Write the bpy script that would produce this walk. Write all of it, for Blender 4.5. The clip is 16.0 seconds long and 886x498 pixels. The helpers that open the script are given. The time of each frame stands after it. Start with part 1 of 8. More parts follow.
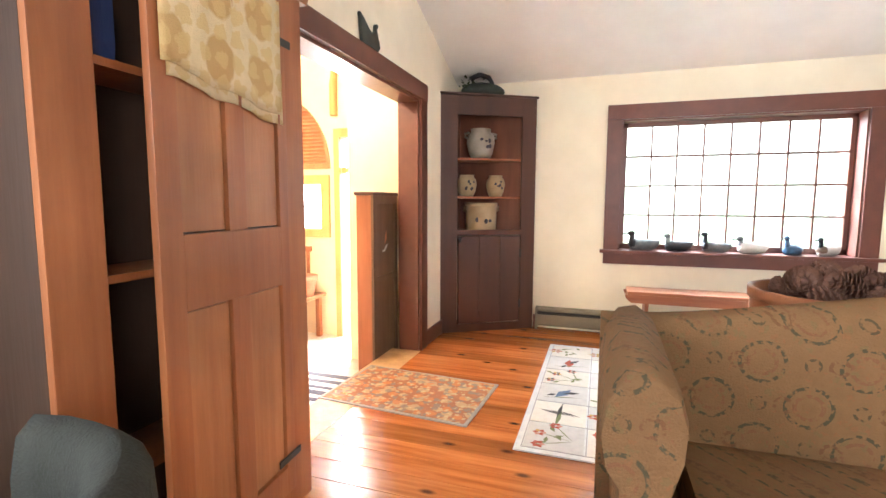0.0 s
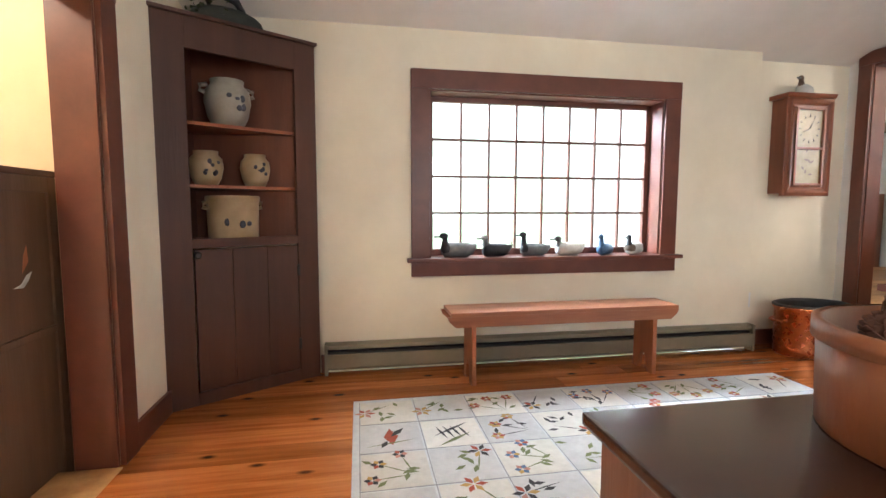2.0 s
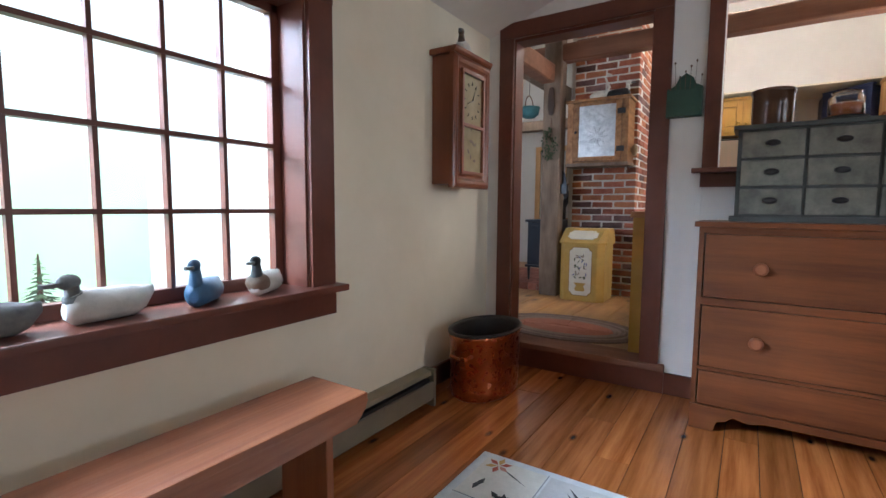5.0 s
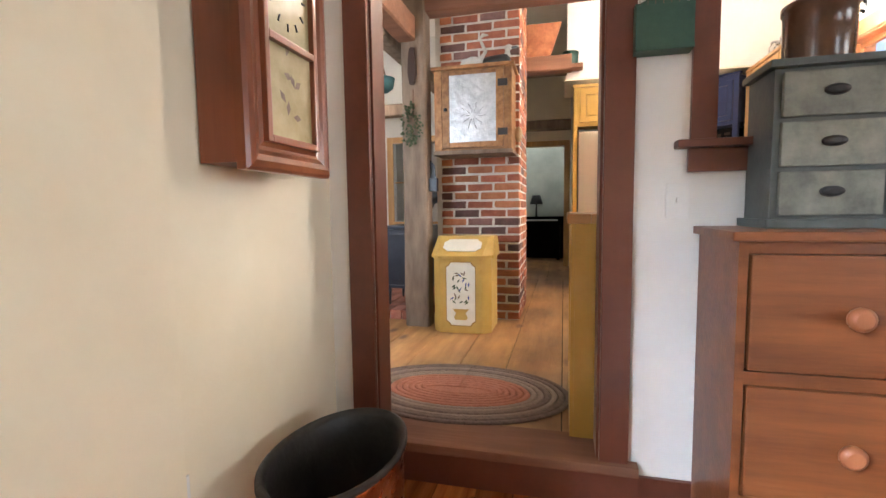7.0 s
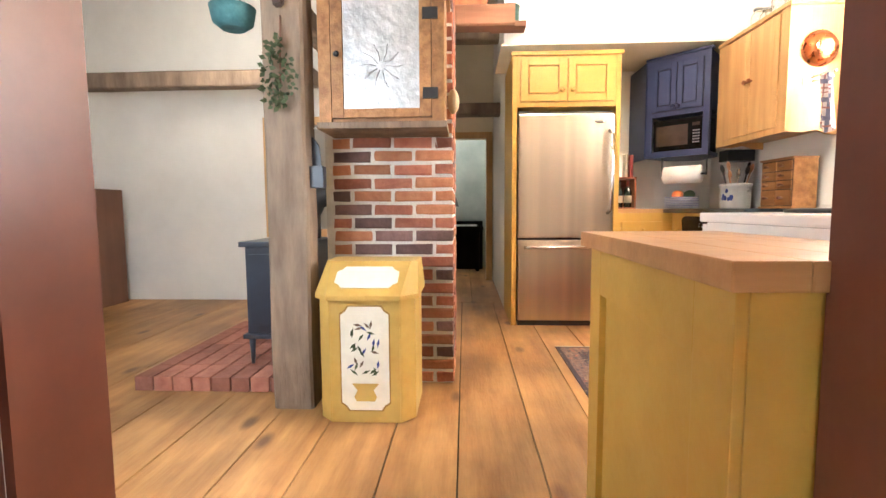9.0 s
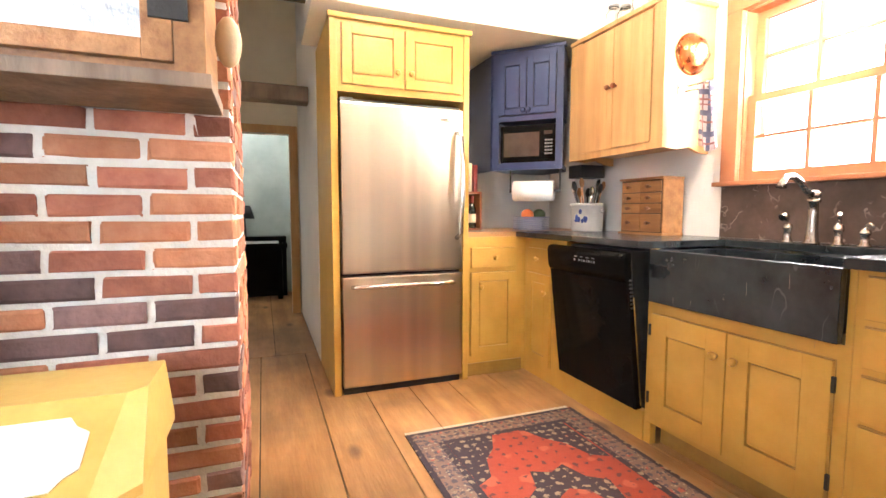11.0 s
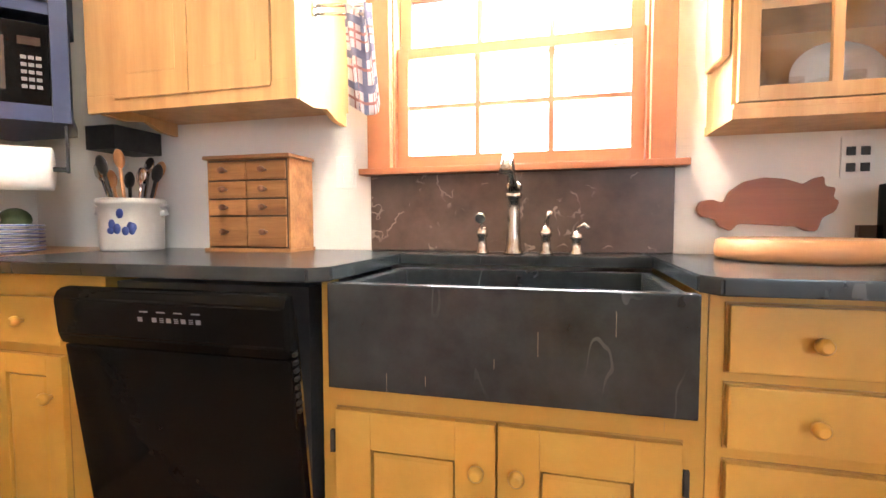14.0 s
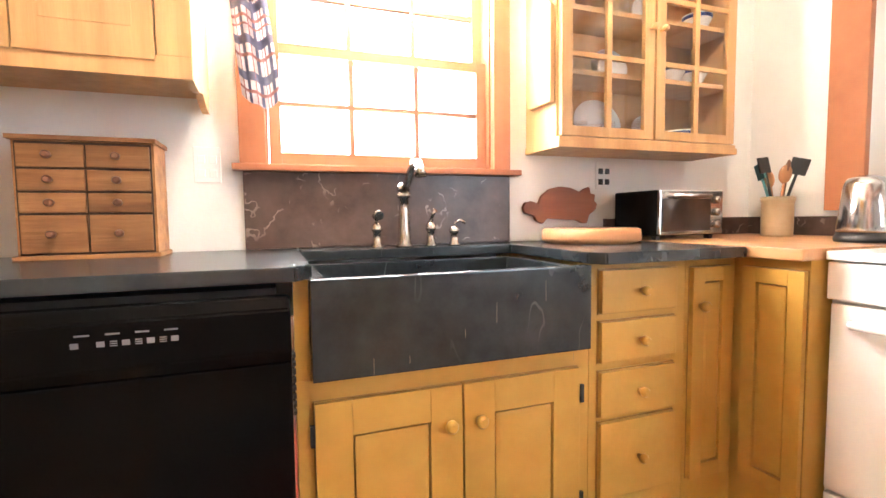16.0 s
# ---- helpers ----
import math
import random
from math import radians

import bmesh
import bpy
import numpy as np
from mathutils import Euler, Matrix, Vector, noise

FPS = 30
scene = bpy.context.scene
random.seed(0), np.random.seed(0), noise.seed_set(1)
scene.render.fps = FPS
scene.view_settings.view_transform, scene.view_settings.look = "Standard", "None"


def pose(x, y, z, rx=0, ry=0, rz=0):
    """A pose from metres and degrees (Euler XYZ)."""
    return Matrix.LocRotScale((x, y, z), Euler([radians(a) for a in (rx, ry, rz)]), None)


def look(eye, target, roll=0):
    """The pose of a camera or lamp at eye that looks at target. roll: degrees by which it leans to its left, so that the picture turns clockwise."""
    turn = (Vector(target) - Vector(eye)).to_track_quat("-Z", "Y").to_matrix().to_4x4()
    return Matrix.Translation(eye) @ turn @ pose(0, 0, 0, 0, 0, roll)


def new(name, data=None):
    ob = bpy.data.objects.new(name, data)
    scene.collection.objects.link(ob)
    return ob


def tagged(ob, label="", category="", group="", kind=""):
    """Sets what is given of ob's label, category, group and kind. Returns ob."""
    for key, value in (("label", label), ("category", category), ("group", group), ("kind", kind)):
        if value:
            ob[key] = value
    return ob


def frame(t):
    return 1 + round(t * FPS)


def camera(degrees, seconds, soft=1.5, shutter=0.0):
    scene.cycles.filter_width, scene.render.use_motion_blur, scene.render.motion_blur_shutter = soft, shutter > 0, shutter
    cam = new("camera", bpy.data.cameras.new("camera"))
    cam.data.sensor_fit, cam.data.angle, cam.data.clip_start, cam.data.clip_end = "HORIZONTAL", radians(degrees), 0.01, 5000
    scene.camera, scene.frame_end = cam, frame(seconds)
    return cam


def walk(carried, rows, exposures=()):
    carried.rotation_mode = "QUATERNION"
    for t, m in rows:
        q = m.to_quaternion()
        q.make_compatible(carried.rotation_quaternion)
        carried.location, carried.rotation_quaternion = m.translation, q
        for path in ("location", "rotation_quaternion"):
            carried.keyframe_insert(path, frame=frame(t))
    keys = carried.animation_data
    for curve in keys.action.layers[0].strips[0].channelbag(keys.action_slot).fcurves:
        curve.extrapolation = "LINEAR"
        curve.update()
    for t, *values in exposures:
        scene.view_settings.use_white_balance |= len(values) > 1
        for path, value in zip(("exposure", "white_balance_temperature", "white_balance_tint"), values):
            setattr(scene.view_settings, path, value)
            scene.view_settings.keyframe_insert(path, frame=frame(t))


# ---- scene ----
cam = camera(86.6, 16.0)
PATH = [
    (0, (0.62, 0.115, 1.144), (-0.011, 2.002, 0.946), 0.2),
    (0.5, (0.468, 0.421, 1.122), (0.028, 2.362, 0.929), 0.3),
    (1, (0.379, 0.744, 1.108), (0.162, 2.724, 0.921), 0.2),
    (1.5, (0.324, 1.044, 1.092), (0.39, 3.035, 0.916), 0.2),
    (2, (0.312, 1.345, 1.07), (0.663, 3.307, 0.898), 0.1),
    (2.5, (0.34, 1.647, 1.1), (0.968, 3.536, 0.91), 0.2),
    (3, (0.423, 1.954, 1.111), (1.334, 3.724, 0.915), 0.4),
    (3.5, (0.574, 2.253, 1.087), (1.714, 3.886, 0.895), 0.3),
    (4, (0.765, 2.523, 1.073), (2.108, 3.994, 0.886), 0.4),
    (4.5, (0.979, 2.769, 1.067), (2.513, 4.041, 0.888), 0.3),
    (5, (1.213, 2.994, 1.058), (2.883, 4.08, 0.881), 0.4),
    (5.2, (1.321, 3.077, 1.06), (3.039, 4.085, 0.888), 0.3),
    (7.3, (2.61, 3.68, 1.065), (4.552, 4.13, 0.895), -0.8),
    (7.5, (2.745, 3.718, 1.061), (4.695, 4.142, 0.891), -0.8),
    (8, (3.09, 3.825, 1.08), (5.055, 4.168, 0.906), -0.5),
    (8.2, (3.212, 3.868, 1.087), (5.183, 4.17, 0.914), -0.5),
    (10.3, (4.462, 3.911, 1.152), (6.418, 3.525, 0.989), 0.1),
    (10.5, (4.553, 3.905, 1.185), (6.49, 3.433, 1.024), 0.1),
    (11, (4.798, 3.89, 1.219), (6.66, 3.177, 1.061), 0.1),
    (11.5, (5.034, 3.824, 1.227), (6.764, 2.832, 1.073), 0.0),
    (12, (5.262, 3.704, 1.217), (6.826, 2.466, 1.066), 0.1),
    (12.5, (5.46, 3.577, 1.206), (6.821, 2.118, 1.066), 0.2),
    (13, (5.621, 3.446, 1.19), (6.736, 1.789, 1.067), 0.2),
    (13.5, (5.756, 3.312, 1.19), (6.577, 1.492, 1.075), 0.0),
    (14, (5.9, 3.221, 1.184), (6.402, 1.289, 1.075), -0.2),
    (14.5, (6.033, 3.197, 1.185), (6.195, 1.207, 1.074), -0.4),
    (15, (6.178, 3.247, 1.189), (6.062, 1.254, 1.071), -0.6),
    (15.5, (6.346, 3.297, 1.202), (5.925, 1.347, 1.066), -0.6),
    (16, (6.47, 3.359, 1.189), (5.796, 1.48, 1.056), -0.7),
]
# seconds, stops, kelvin, tint
EXPOSURES = [
    (0.0, 1.5, 5950, 10), (1.5, 0.97, 5900, 10), (2.5, 0.5, 6000, 10), (3.5, 0.2, 5750, 10), (5.2, -0.27, 5480, 10),
    (7.3, 1.08, 6150, 10), (8.2, 1.36, 6250, 9), (10.3, 1.83, 5800, 8), (12.5, 1.95, 5950, 8), (16.0, 2.0, 5800, 9),
]
walk(cam, [(t, look(eye, target, roll)) for t, eye, target, roll in PATH], EXPOSURES)

# ---- light ----
world = bpy.data.worlds.new("sky")
scene.world = world
world.use_nodes = True
_n = world.node_tree.nodes
_sky = _n.new("ShaderNodeTexSky")
_sky.sky_type, _sky.sun_disc = "NISHITA", False
_sky.sun_elevation, _sky.sun_rotation = radians(48), radians(200)
world.node_tree.links.new(_sky.outputs[0], _n["Background"].inputs[0])
_n["Background"].inputs[1].default_value = 0.15


def area(name, where, target, sx, sy, power, colour):
    d = bpy.data.lights.new(name, "AREA")
    d.shape, d.size, d.size_y, d.energy, d.color = "RECTANGLE", sx, sy, power, colour
    o = new(name, d)
    o.matrix_world = look(where, target)
    return o


DAY = (0.93, 0.97, 1.0)
area("den_window_light", (1.6, 6.3, 3.75), (1.6, 3.4, 0.5), 2.8, 2.0, 420, DAY)
area("den_south_window_light", (2.2, -1.52, 1.55), (2.4, 4, 1.1), 1.3, 1.1, 18, (1.0, 0.97, 0.92))
area("den_window_side_light", (-0.6, 6.6, 3.0), (4.1, 3.0, 0.6), 1.6, 1.2, 820, (0.76, 0.88, 1.0))
# added daylight fill at an unseen west opening, to brighten the east wall
area("den_west_fill_light", (-0.72, -0.5, 1.55), (4.1, 2.6, 1.1), 1.1, 1.1, 30, (0.88, 0.94, 1.0))
# added fill from an invented living room opening, to brighten the chimney side
area("living_fill_light", (4.27, 5.3, 1.6), (6.5, 4.9, 0.9), 0.9, 1.1, 17, (0.84, 0.92, 1.0))
area("kitchen_window_light", (6.07, 1.56, 1.75), (6.0, 4, 1.2), 0.75, 0.75, 30, (1.0, 0.96, 0.9))
area("foyer_door_light", (-1.32, 3.7, 1.0), (-1.2, 1, 0.6), 0.3, 1.7, 90, (1.0, 0.97, 0.92))
sun = new("sun", bpy.data.lights.new("sun", "SUN"))
sun.data.energy, sun.data.angle, sun.data.color = 1.2, radians(14), (1.0, 0.96, 0.9)
sun.matrix_world = look((0, 0, 0), (0.25, 0.62, -0.75))


def point(name, where, power, colour, radius=0.05):
    d = bpy.data.lights.new(name, "POINT")
    d.energy, d.color, d.shadow_soft_size = power, colour, radius
    o = new(name, d)
    o.location = where
    return o


WARM = (1.0, 0.83, 0.62)
point("kitchen_lamp_light", (6.02, 1.9, 2.2), 30, WARM, 0.06)
# added fill points without fixtures: kitchen, foyer, far room, living room
point("kitchen_fill_light", (6.0, 3.1, 2.9), 43, WARM, 0.12)
point("foyer_fill_light", (-1.7, 2.4, 2.5), 75, WARM, 0.12)
point("far_room_light", (10.5, 4.2, 2.5), 9, DAY, 0.2)
point("living_room_light", (7.4, 5.9, 2.3), 12, (1.0, 0.86, 0.7), 0.2)

# ---- materials ----


def mat(name, c1, c2, rough=0.6, scale=6.0, stretch=(1, 1, 1), bump=0.15, bscale=60.0, metal=0.0, vary=0.0, knots=0.0, flat=False, blotch=0.25, spec=0.4, coat=0.0, knot=(0.09, 0.03, 0.012)):
    """A surface in two tones: broad blotches, fine grain, relief; vary: how far pieces differ; knots: dark knots of wood."""
    m = bpy.data.materials.new(name)
    m.use_nodes = True
    nt = m.node_tree
    n, l = nt.nodes, nt.links
    b = n["Principled BSDF"]
    geo = n.new("ShaderNodeNewGeometry")
    mp = n.new("ShaderNodeMapping")
    mp.inputs["Scale"].default_value = stretch
    l.new(geo.outputs["Position"], mp.inputs[0])
    vec = mp.outputs[0]
    if vary:
        info = n.new("ShaderNodeObjectInfo")
        add = n.new("ShaderNodeVectorMath")
        add.operation = "MULTIPLY_ADD"
        comb = n.new("ShaderNodeCombineXYZ")
        for k in range(3):
            l.new(info.outputs["Random"], comb.inputs[k])
        l.new(comb.outputs[0], add.inputs[0])
        add.inputs[1].default_value = (37, 61, 23)
        l.new(vec, add.inputs[2])
        vec = add.outputs[0]
    grain = n.new("ShaderNodeTexNoise")
    grain.inputs["Scale"].default_value, grain.inputs["Detail"].default_value = scale, 8
    grain.inputs["Roughness"].default_value = 0.65
    l.new(vec, grain.inputs["Vector"])
    ramp = n.new("ShaderNodeValToRGB")
    ramp.color_ramp.elements[0].position, ramp.color_ramp.elements[1].position = 0.3, 0.7
    ramp.color_ramp.elements[0].color, ramp.color_ramp.elements[1].color = (*c1, 1), (*c2, 1)
    l.new(grain.outputs[0], ramp.inputs[0])
    col = ramp.outputs[0]
    big = n.new("ShaderNodeTexNoise")
    big.inputs["Scale"].default_value, big.inputs["Detail"].default_value = 1.7, 4
    l.new(geo.outputs["Position"], big.inputs["Vector"])
    mr = n.new("ShaderNodeMapRange")
    mr.inputs["From Min"].default_value, mr.inputs["From Max"].default_value = 0.3, 0.7
    mr.inputs["To Min"].default_value, mr.inputs["To Max"].default_value = 1 - blotch, 1 + blotch * 0.6
    l.new(big.outputs[0], mr.inputs[0])
    hsv = n.new("ShaderNodeHueSaturation")
    l.new(col, hsv.inputs["Color"])
    value = mr.outputs[0]
    if vary:
        m2 = n.new("ShaderNodeMapRange")
        m2.inputs["To Min"].default_value, m2.inputs["To Max"].default_value = 1 - vary, 1 + vary
        l.new(info.outputs["Random"], m2.inputs[0])
        mul = n.new("ShaderNodeMath")
        mul.operation = "MULTIPLY"
        l.new(value, mul.inputs[0])
        l.new(m2.outputs[0], mul.inputs[1])
        value = mul.outputs[0]
    l.new(value, hsv.inputs["Value"])
    col = hsv.outputs[0]
    if knots:
        vo = n.new("ShaderNodeTexVoronoi")
        vo.inputs["Scale"].default_value = knots
        if flat:
            vo.voronoi_dimensions = "2D"
        m3 = n.new("ShaderNodeMapping")
        m3.inputs["Scale"].default_value = tuple(max(0.45, min(1.0, s)) if s < 1 else 1.0 for s in stretch)
        l.new(geo.outputs["Position"], m3.inputs[0])
        l.new(m3.outputs[0], vo.inputs["Vector"])
        kr = n.new("ShaderNodeMapRange")
        kr.inputs["From Min"].default_value, kr.inputs["From Max"].default_value = 0.025, 0.075
        kr.inputs["To Min"].default_value, kr.inputs["To Max"].default_value = 1.0, 0.0
        l.new(vo.outputs["Distance"], kr.inputs[0])
        mx = n.new("ShaderNodeMix")
        mx.data_type = "RGBA"
        l.new(kr.outputs[0], mx.inputs[0])
        l.new(col, mx.inputs[6])
        mx.inputs[7].default_value = (*knot, 1)
        col = mx.outputs[2]
    l.new(col, b.inputs["Base Color"])
    fine = n.new("ShaderNodeTexNoise")
    fine.inputs["Scale"].default_value, fine.inputs["Detail"].default_value = bscale, 5
    l.new(vec, fine.inputs["Vector"])
    rr = n.new("ShaderNodeMapRange")
    rr.inputs["To Min"].default_value, rr.inputs["To Max"].default_value = max(0.02, rough - 0.05), min(1, rough + 0.05)
    l.new(fine.outputs[0], rr.inputs[0])
    l.new(rr.outputs[0], b.inputs["Roughness"])
    bp = n.new("ShaderNodeBump")
    bp.inputs["Strength"].default_value, bp.inputs["Distance"].default_value = bump, 0.01
    l.new(fine.outputs[0], bp.inputs["Height"])
    l.new(bp.outputs[0], b.inputs["Normal"])
    b.inputs["Metallic"].default_value = metal
    b.inputs["Specular IOR Level"].default_value = spec
    b.inputs["Coat Weight"].default_value = coat
    b.inputs["Coat Roughness"].default_value = 0.15
    return m


def veined(m, colour, scale, width=0.012, amount=0.6, stretch=(1, 1, 1)):
    """Adds broken pale scratches or veins to a stone material."""
    n, l = m.node_tree.nodes, m.node_tree.links
    b = n["Principled BSDF"]
    col = b.inputs["Base Color"].links[0].from_socket
    geo, mp, tex, mask = (n.new("ShaderNode" + k) for k in ("NewGeometry", "Mapping", "TexNoise", "TexNoise"))
    mp.inputs["Scale"].default_value = stretch
    l.new(geo.outputs["Position"], mp.inputs[0])
    for node, s, d in ((tex, scale, 3), (mask, scale * 0.7, 2)):
        node.inputs["Scale"].default_value, node.inputs["Detail"].default_value = s, d
        l.new(mp.outputs[0], node.inputs["Vector"])
    mask.inputs["Distortion"].default_value = 1.5
    cmp_ = n.new("ShaderNodeMath")
    cmp_.operation, cmp_.inputs[1].default_value, cmp_.inputs[2].default_value = "COMPARE", 0.5, width
    l.new(tex.outputs[0], cmp_.inputs[0])
    r = n.new("ShaderNodeMapRange")
    r.inputs["From Min"].default_value, r.inputs["From Max"].default_value = 0.52, 0.64
    r.inputs["To Min"].default_value, r.inputs["To Max"].default_value = 0.0, amount
    l.new(mask.outputs[0], r.inputs[0])
    mul = n.new("ShaderNodeMath")
    mul.operation = "MULTIPLY"
    l.new(cmp_.outputs[0], mul.inputs[0])
    l.new(r.outputs[0], mul.inputs[1])
    mx = n.new("ShaderNodeMix")
    mx.data_type = "RGBA"
    l.new(mul.outputs[0], mx.inputs[0])
    l.new(col, mx.inputs[6])
    mx.inputs[7].default_value = (*colour, 1)
    l.new(mx.outputs[2], b.inputs["Base Color"])


def brushed(name, colour, rough):
    """Brushed metal; vertical bands of tone in its colour stand in for soft reflections."""
    m = bpy.data.materials.new(name)
    m.use_nodes = True
    n, l = m.node_tree.nodes, m.node_tree.links
    b = n["Principled BSDF"]
    geo, mp, tex, ramp = (n.new("ShaderNode" + k) for k in ("NewGeometry", "Mapping", "TexNoise", "ValToRGB"))
    mp.inputs["Scale"].default_value = (5, 5, 0.03)
    l.new(geo.outputs["Position"], mp.inputs[0])
    l.new(mp.outputs[0], tex.inputs["Vector"])
    tex.inputs["Scale"].default_value = 1.4
    ramp.color_ramp.elements[0].position, ramp.color_ramp.elements[1].position = 0.32, 0.66
    ramp.color_ramp.elements[0].color, ramp.color_ramp.elements[1].color = (*[c * 0.68 for c in colour], 1), (*colour, 1)
    l.new(tex.outputs[0], ramp.inputs[0])
    l.new(ramp.outputs[0], b.inputs["Base Color"])
    b.inputs["Metallic"].default_value, b.inputs["Roughness"].default_value = 1.0, rough
    b.inputs["Anisotropic"].default_value = 0.5
    return m


def glow(name, colour, strength):
    m = bpy.data.materials.new(name)
    m.use_nodes = True
    b = m.node_tree.nodes["Principled BSDF"]
    b.inputs["Base Color"].default_value = (*colour, 1)
    b.inputs["Emission Color"].default_value = (*colour, 1)
    b.inputs["Emission Strength"].default_value = strength
    return m


def clear(name, tint=(1, 1, 1), rough=0.0):
    m = bpy.data.materials.new(name)
    m.use_nodes = True
    b = m.node_tree.nodes["Principled BSDF"]
    b.inputs["Base Color"].default_value = (*tint, 1)
    b.inputs["Roughness"].default_value = rough
    b.inputs["Transmission Weight"].default_value = 1.0
    b.inputs["IOR"].default_value = 1.45
    return m


ALONG_X, ALONG_Y, ALONG_Z = (0.12, 1.6, 1.6), (1.6, 0.12, 1.6), (1.6, 1.6, 0.12)
plaster = mat("cream_plaster", (0.77, 0.69, 0.53), (0.84, 0.76, 0.6), 0.85, 3, bump=0.05, bscale=90, blotch=0.06)
plaster_white = mat("white_plaster", (0.74, 0.72, 0.68), (0.8, 0.78, 0.74), 0.85, 3, bump=0.05, bscale=90, blotch=0.05)
ceiling_white = mat("ceiling_paint", (0.74, 0.70, 0.64), (0.8, 0.76, 0.70), 0.9, 3, bump=0.04, bscale=90, blotch=0.05)
yellow_wall = mat("ochre_wall_paint", (0.74, 0.57, 0.37), (0.8, 0.63, 0.43), 0.85, 3, bump=0.05, blotch=0.06)
trim_brown = mat("red_brown_trim_paint", (0.1, 0.028, 0.016), (0.15, 0.045, 0.025), 0.36, 7, (1, 1, 1), bump=0.01, blotch=0.15, spec=0.5)
cabinet_brown = mat("dark_brown_cabinet_paint", (0.066, 0.025, 0.014), (0.1, 0.039, 0.022), 0.5, 5, ALONG_Z, bump=0.1, blotch=0.2)
pine_floor = mat("orange_pine_boards", (0.25, 0.066, 0.014), (0.56, 0.2, 0.052), 0.24, 7, (0.18, 3.2, 1), bump=0.06, vary=0.26, knots=3.8, flat=True, blotch=0.12, coat=0.3)
plank_floor = mat("worn_wide_planks", (0.26, 0.112, 0.035), (0.5, 0.275, 0.105), 0.42, 6, (0.22, 1.6, 1), bump=0.16, vary=0.2, knots=1.9, flat=True, blotch=0.5, knot=(0.13, 0.055, 0.025))
gap_dark = mat("dark_joint", (0.03, 0.018, 0.01), (0.05, 0.03, 0.018), 0.9)
red_wood = mat("red_stained_wood", (0.24, 0.075, 0.03), (0.36, 0.13, 0.055), 0.42, 6, ALONG_Z, bump=0.12, blotch=0.2)
red_wood_x = mat("red_stained_board", (0.2, 0.062, 0.027), (0.4, 0.16, 0.075), 0.36, 9, ALONG_X, bump=0.12, blotch=0.2)
dresser_wood = mat("orange_brown_pine", (0.085, 0.023, 0.007), (0.22, 0.068, 0.02), 0.4, 9, ALONG_Y, bump=0.12, blotch=0.3, knots=1.6)
light_pine = mat("honey_pine", (0.44, 0.235, 0.085), (0.64, 0.39, 0.17), 0.42, 8, ALONG_Z, bump=0.1, blotch=0.2, knots=3.2, knot=(0.28, 0.13, 0.05))
mustard = mat("mustard_paint", (0.42, 0.235, 0.038), (0.51, 0.3, 0.06), 0.42, 5, bump=0.07, blotch=0.14)
# darker mustard: shade painted into gaps and grooves; also kick boards, bin line
mustard_dark = mat("mustard_gap_shade_and_trim", (0.25, 0.14, 0.03), (0.34, 0.2, 0.045), 0.5, 9, bump=0.08)
navy = mat("navy_paint", (0.019, 0.028, 0.078), (0.031, 0.045, 0.112), 0.35, 5, bump=0.06, blotch=0.2)
soapstone = mat("dark_soapstone", (0.009, 0.011, 0.013), (0.03, 0.035, 0.037), 0.24, 6, bump=0.012, blotch=0.45, spec=0.45)
slab_brown = mat("brown_stone_slab", (0.045, 0.026, 0.02), (0.1, 0.066, 0.052), 0.33, 7, bump=0.06, blotch=0.4)
veined(slab_brown, (0.32, 0.26, 0.22), 9)
veined(soapstone, (0.1, 0.115, 0.11), 5, 0.004, 0.45, (1, 1, 0.35))
butcher = mat("butcher_block", (0.3, 0.14, 0.05), (0.48, 0.25, 0.1), 0.35, 7, ALONG_Y, bump=0.06, blotch=0.15)
steel = brushed("brushed_steel", (0.68, 0.57, 0.44), 0.28)
nickel = brushed("brushed_nickel", (0.55, 0.5, 0.44), 0.27)
chrome = brushed("polished_steel", (0.7, 0.68, 0.66), 0.16)
black_gloss = mat("black_appliance", (0.003, 0.003, 0.003), (0.005, 0.005, 0.005), 0.12, 5, bump=0.0, blotch=0.1, spec=0.05)
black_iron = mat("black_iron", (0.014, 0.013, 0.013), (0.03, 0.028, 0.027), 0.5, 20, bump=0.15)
white_enamel = mat("white_enamel", (0.78, 0.76, 0.73), (0.82, 0.8, 0.77), 0.2, 5, bump=0.01, blotch=0.03)
white_plate = mat("white_china", (0.76, 0.74, 0.7), (0.82, 0.8, 0.77), 0.2, 5, bump=0.01, blotch=0.04)
cupboard_inside = mat("dark_red_boards", (0.1, 0.032, 0.016), (0.17, 0.058, 0.03), 0.5, 6, ALONG_Z, bump=0.12, blotch=0.25)
heater_paint = mat("olive_grey_heater", (0.2, 0.17, 0.115), (0.26, 0.225, 0.155), 0.5, 5, bump=0.03, blotch=0.1)
copper = mat("beaten_copper", (0.42, 0.13, 0.05), (0.62, 0.24, 0.1), 0.28, 9, bump=0.25, bscale=35, metal=1.0, blotch=0.3)
glass = clear("window_glass")


def thin_pane(name, gloss=0.04):
    """Clean thin sheet glass: mostly see-through, with a little mirror gloss."""
    m = bpy.data.materials.new(name)
    m.use_nodes = True
    n, l = m.node_tree.nodes, m.node_tree.links
    see, shine, mix = (n.new("ShaderNode" + k) for k in ("BsdfTransparent", "BsdfGlossy", "MixShader"))
    shine.inputs["Roughness"].default_value = 0.02
    mix.inputs[0].default_value = gloss
    l.new(see.outputs[0], mix.inputs[1])
    l.new(shine.outputs[0], mix.inputs[2])
    l.new(mix.outputs[0], n["Material Output"].inputs["Surface"])
    return m


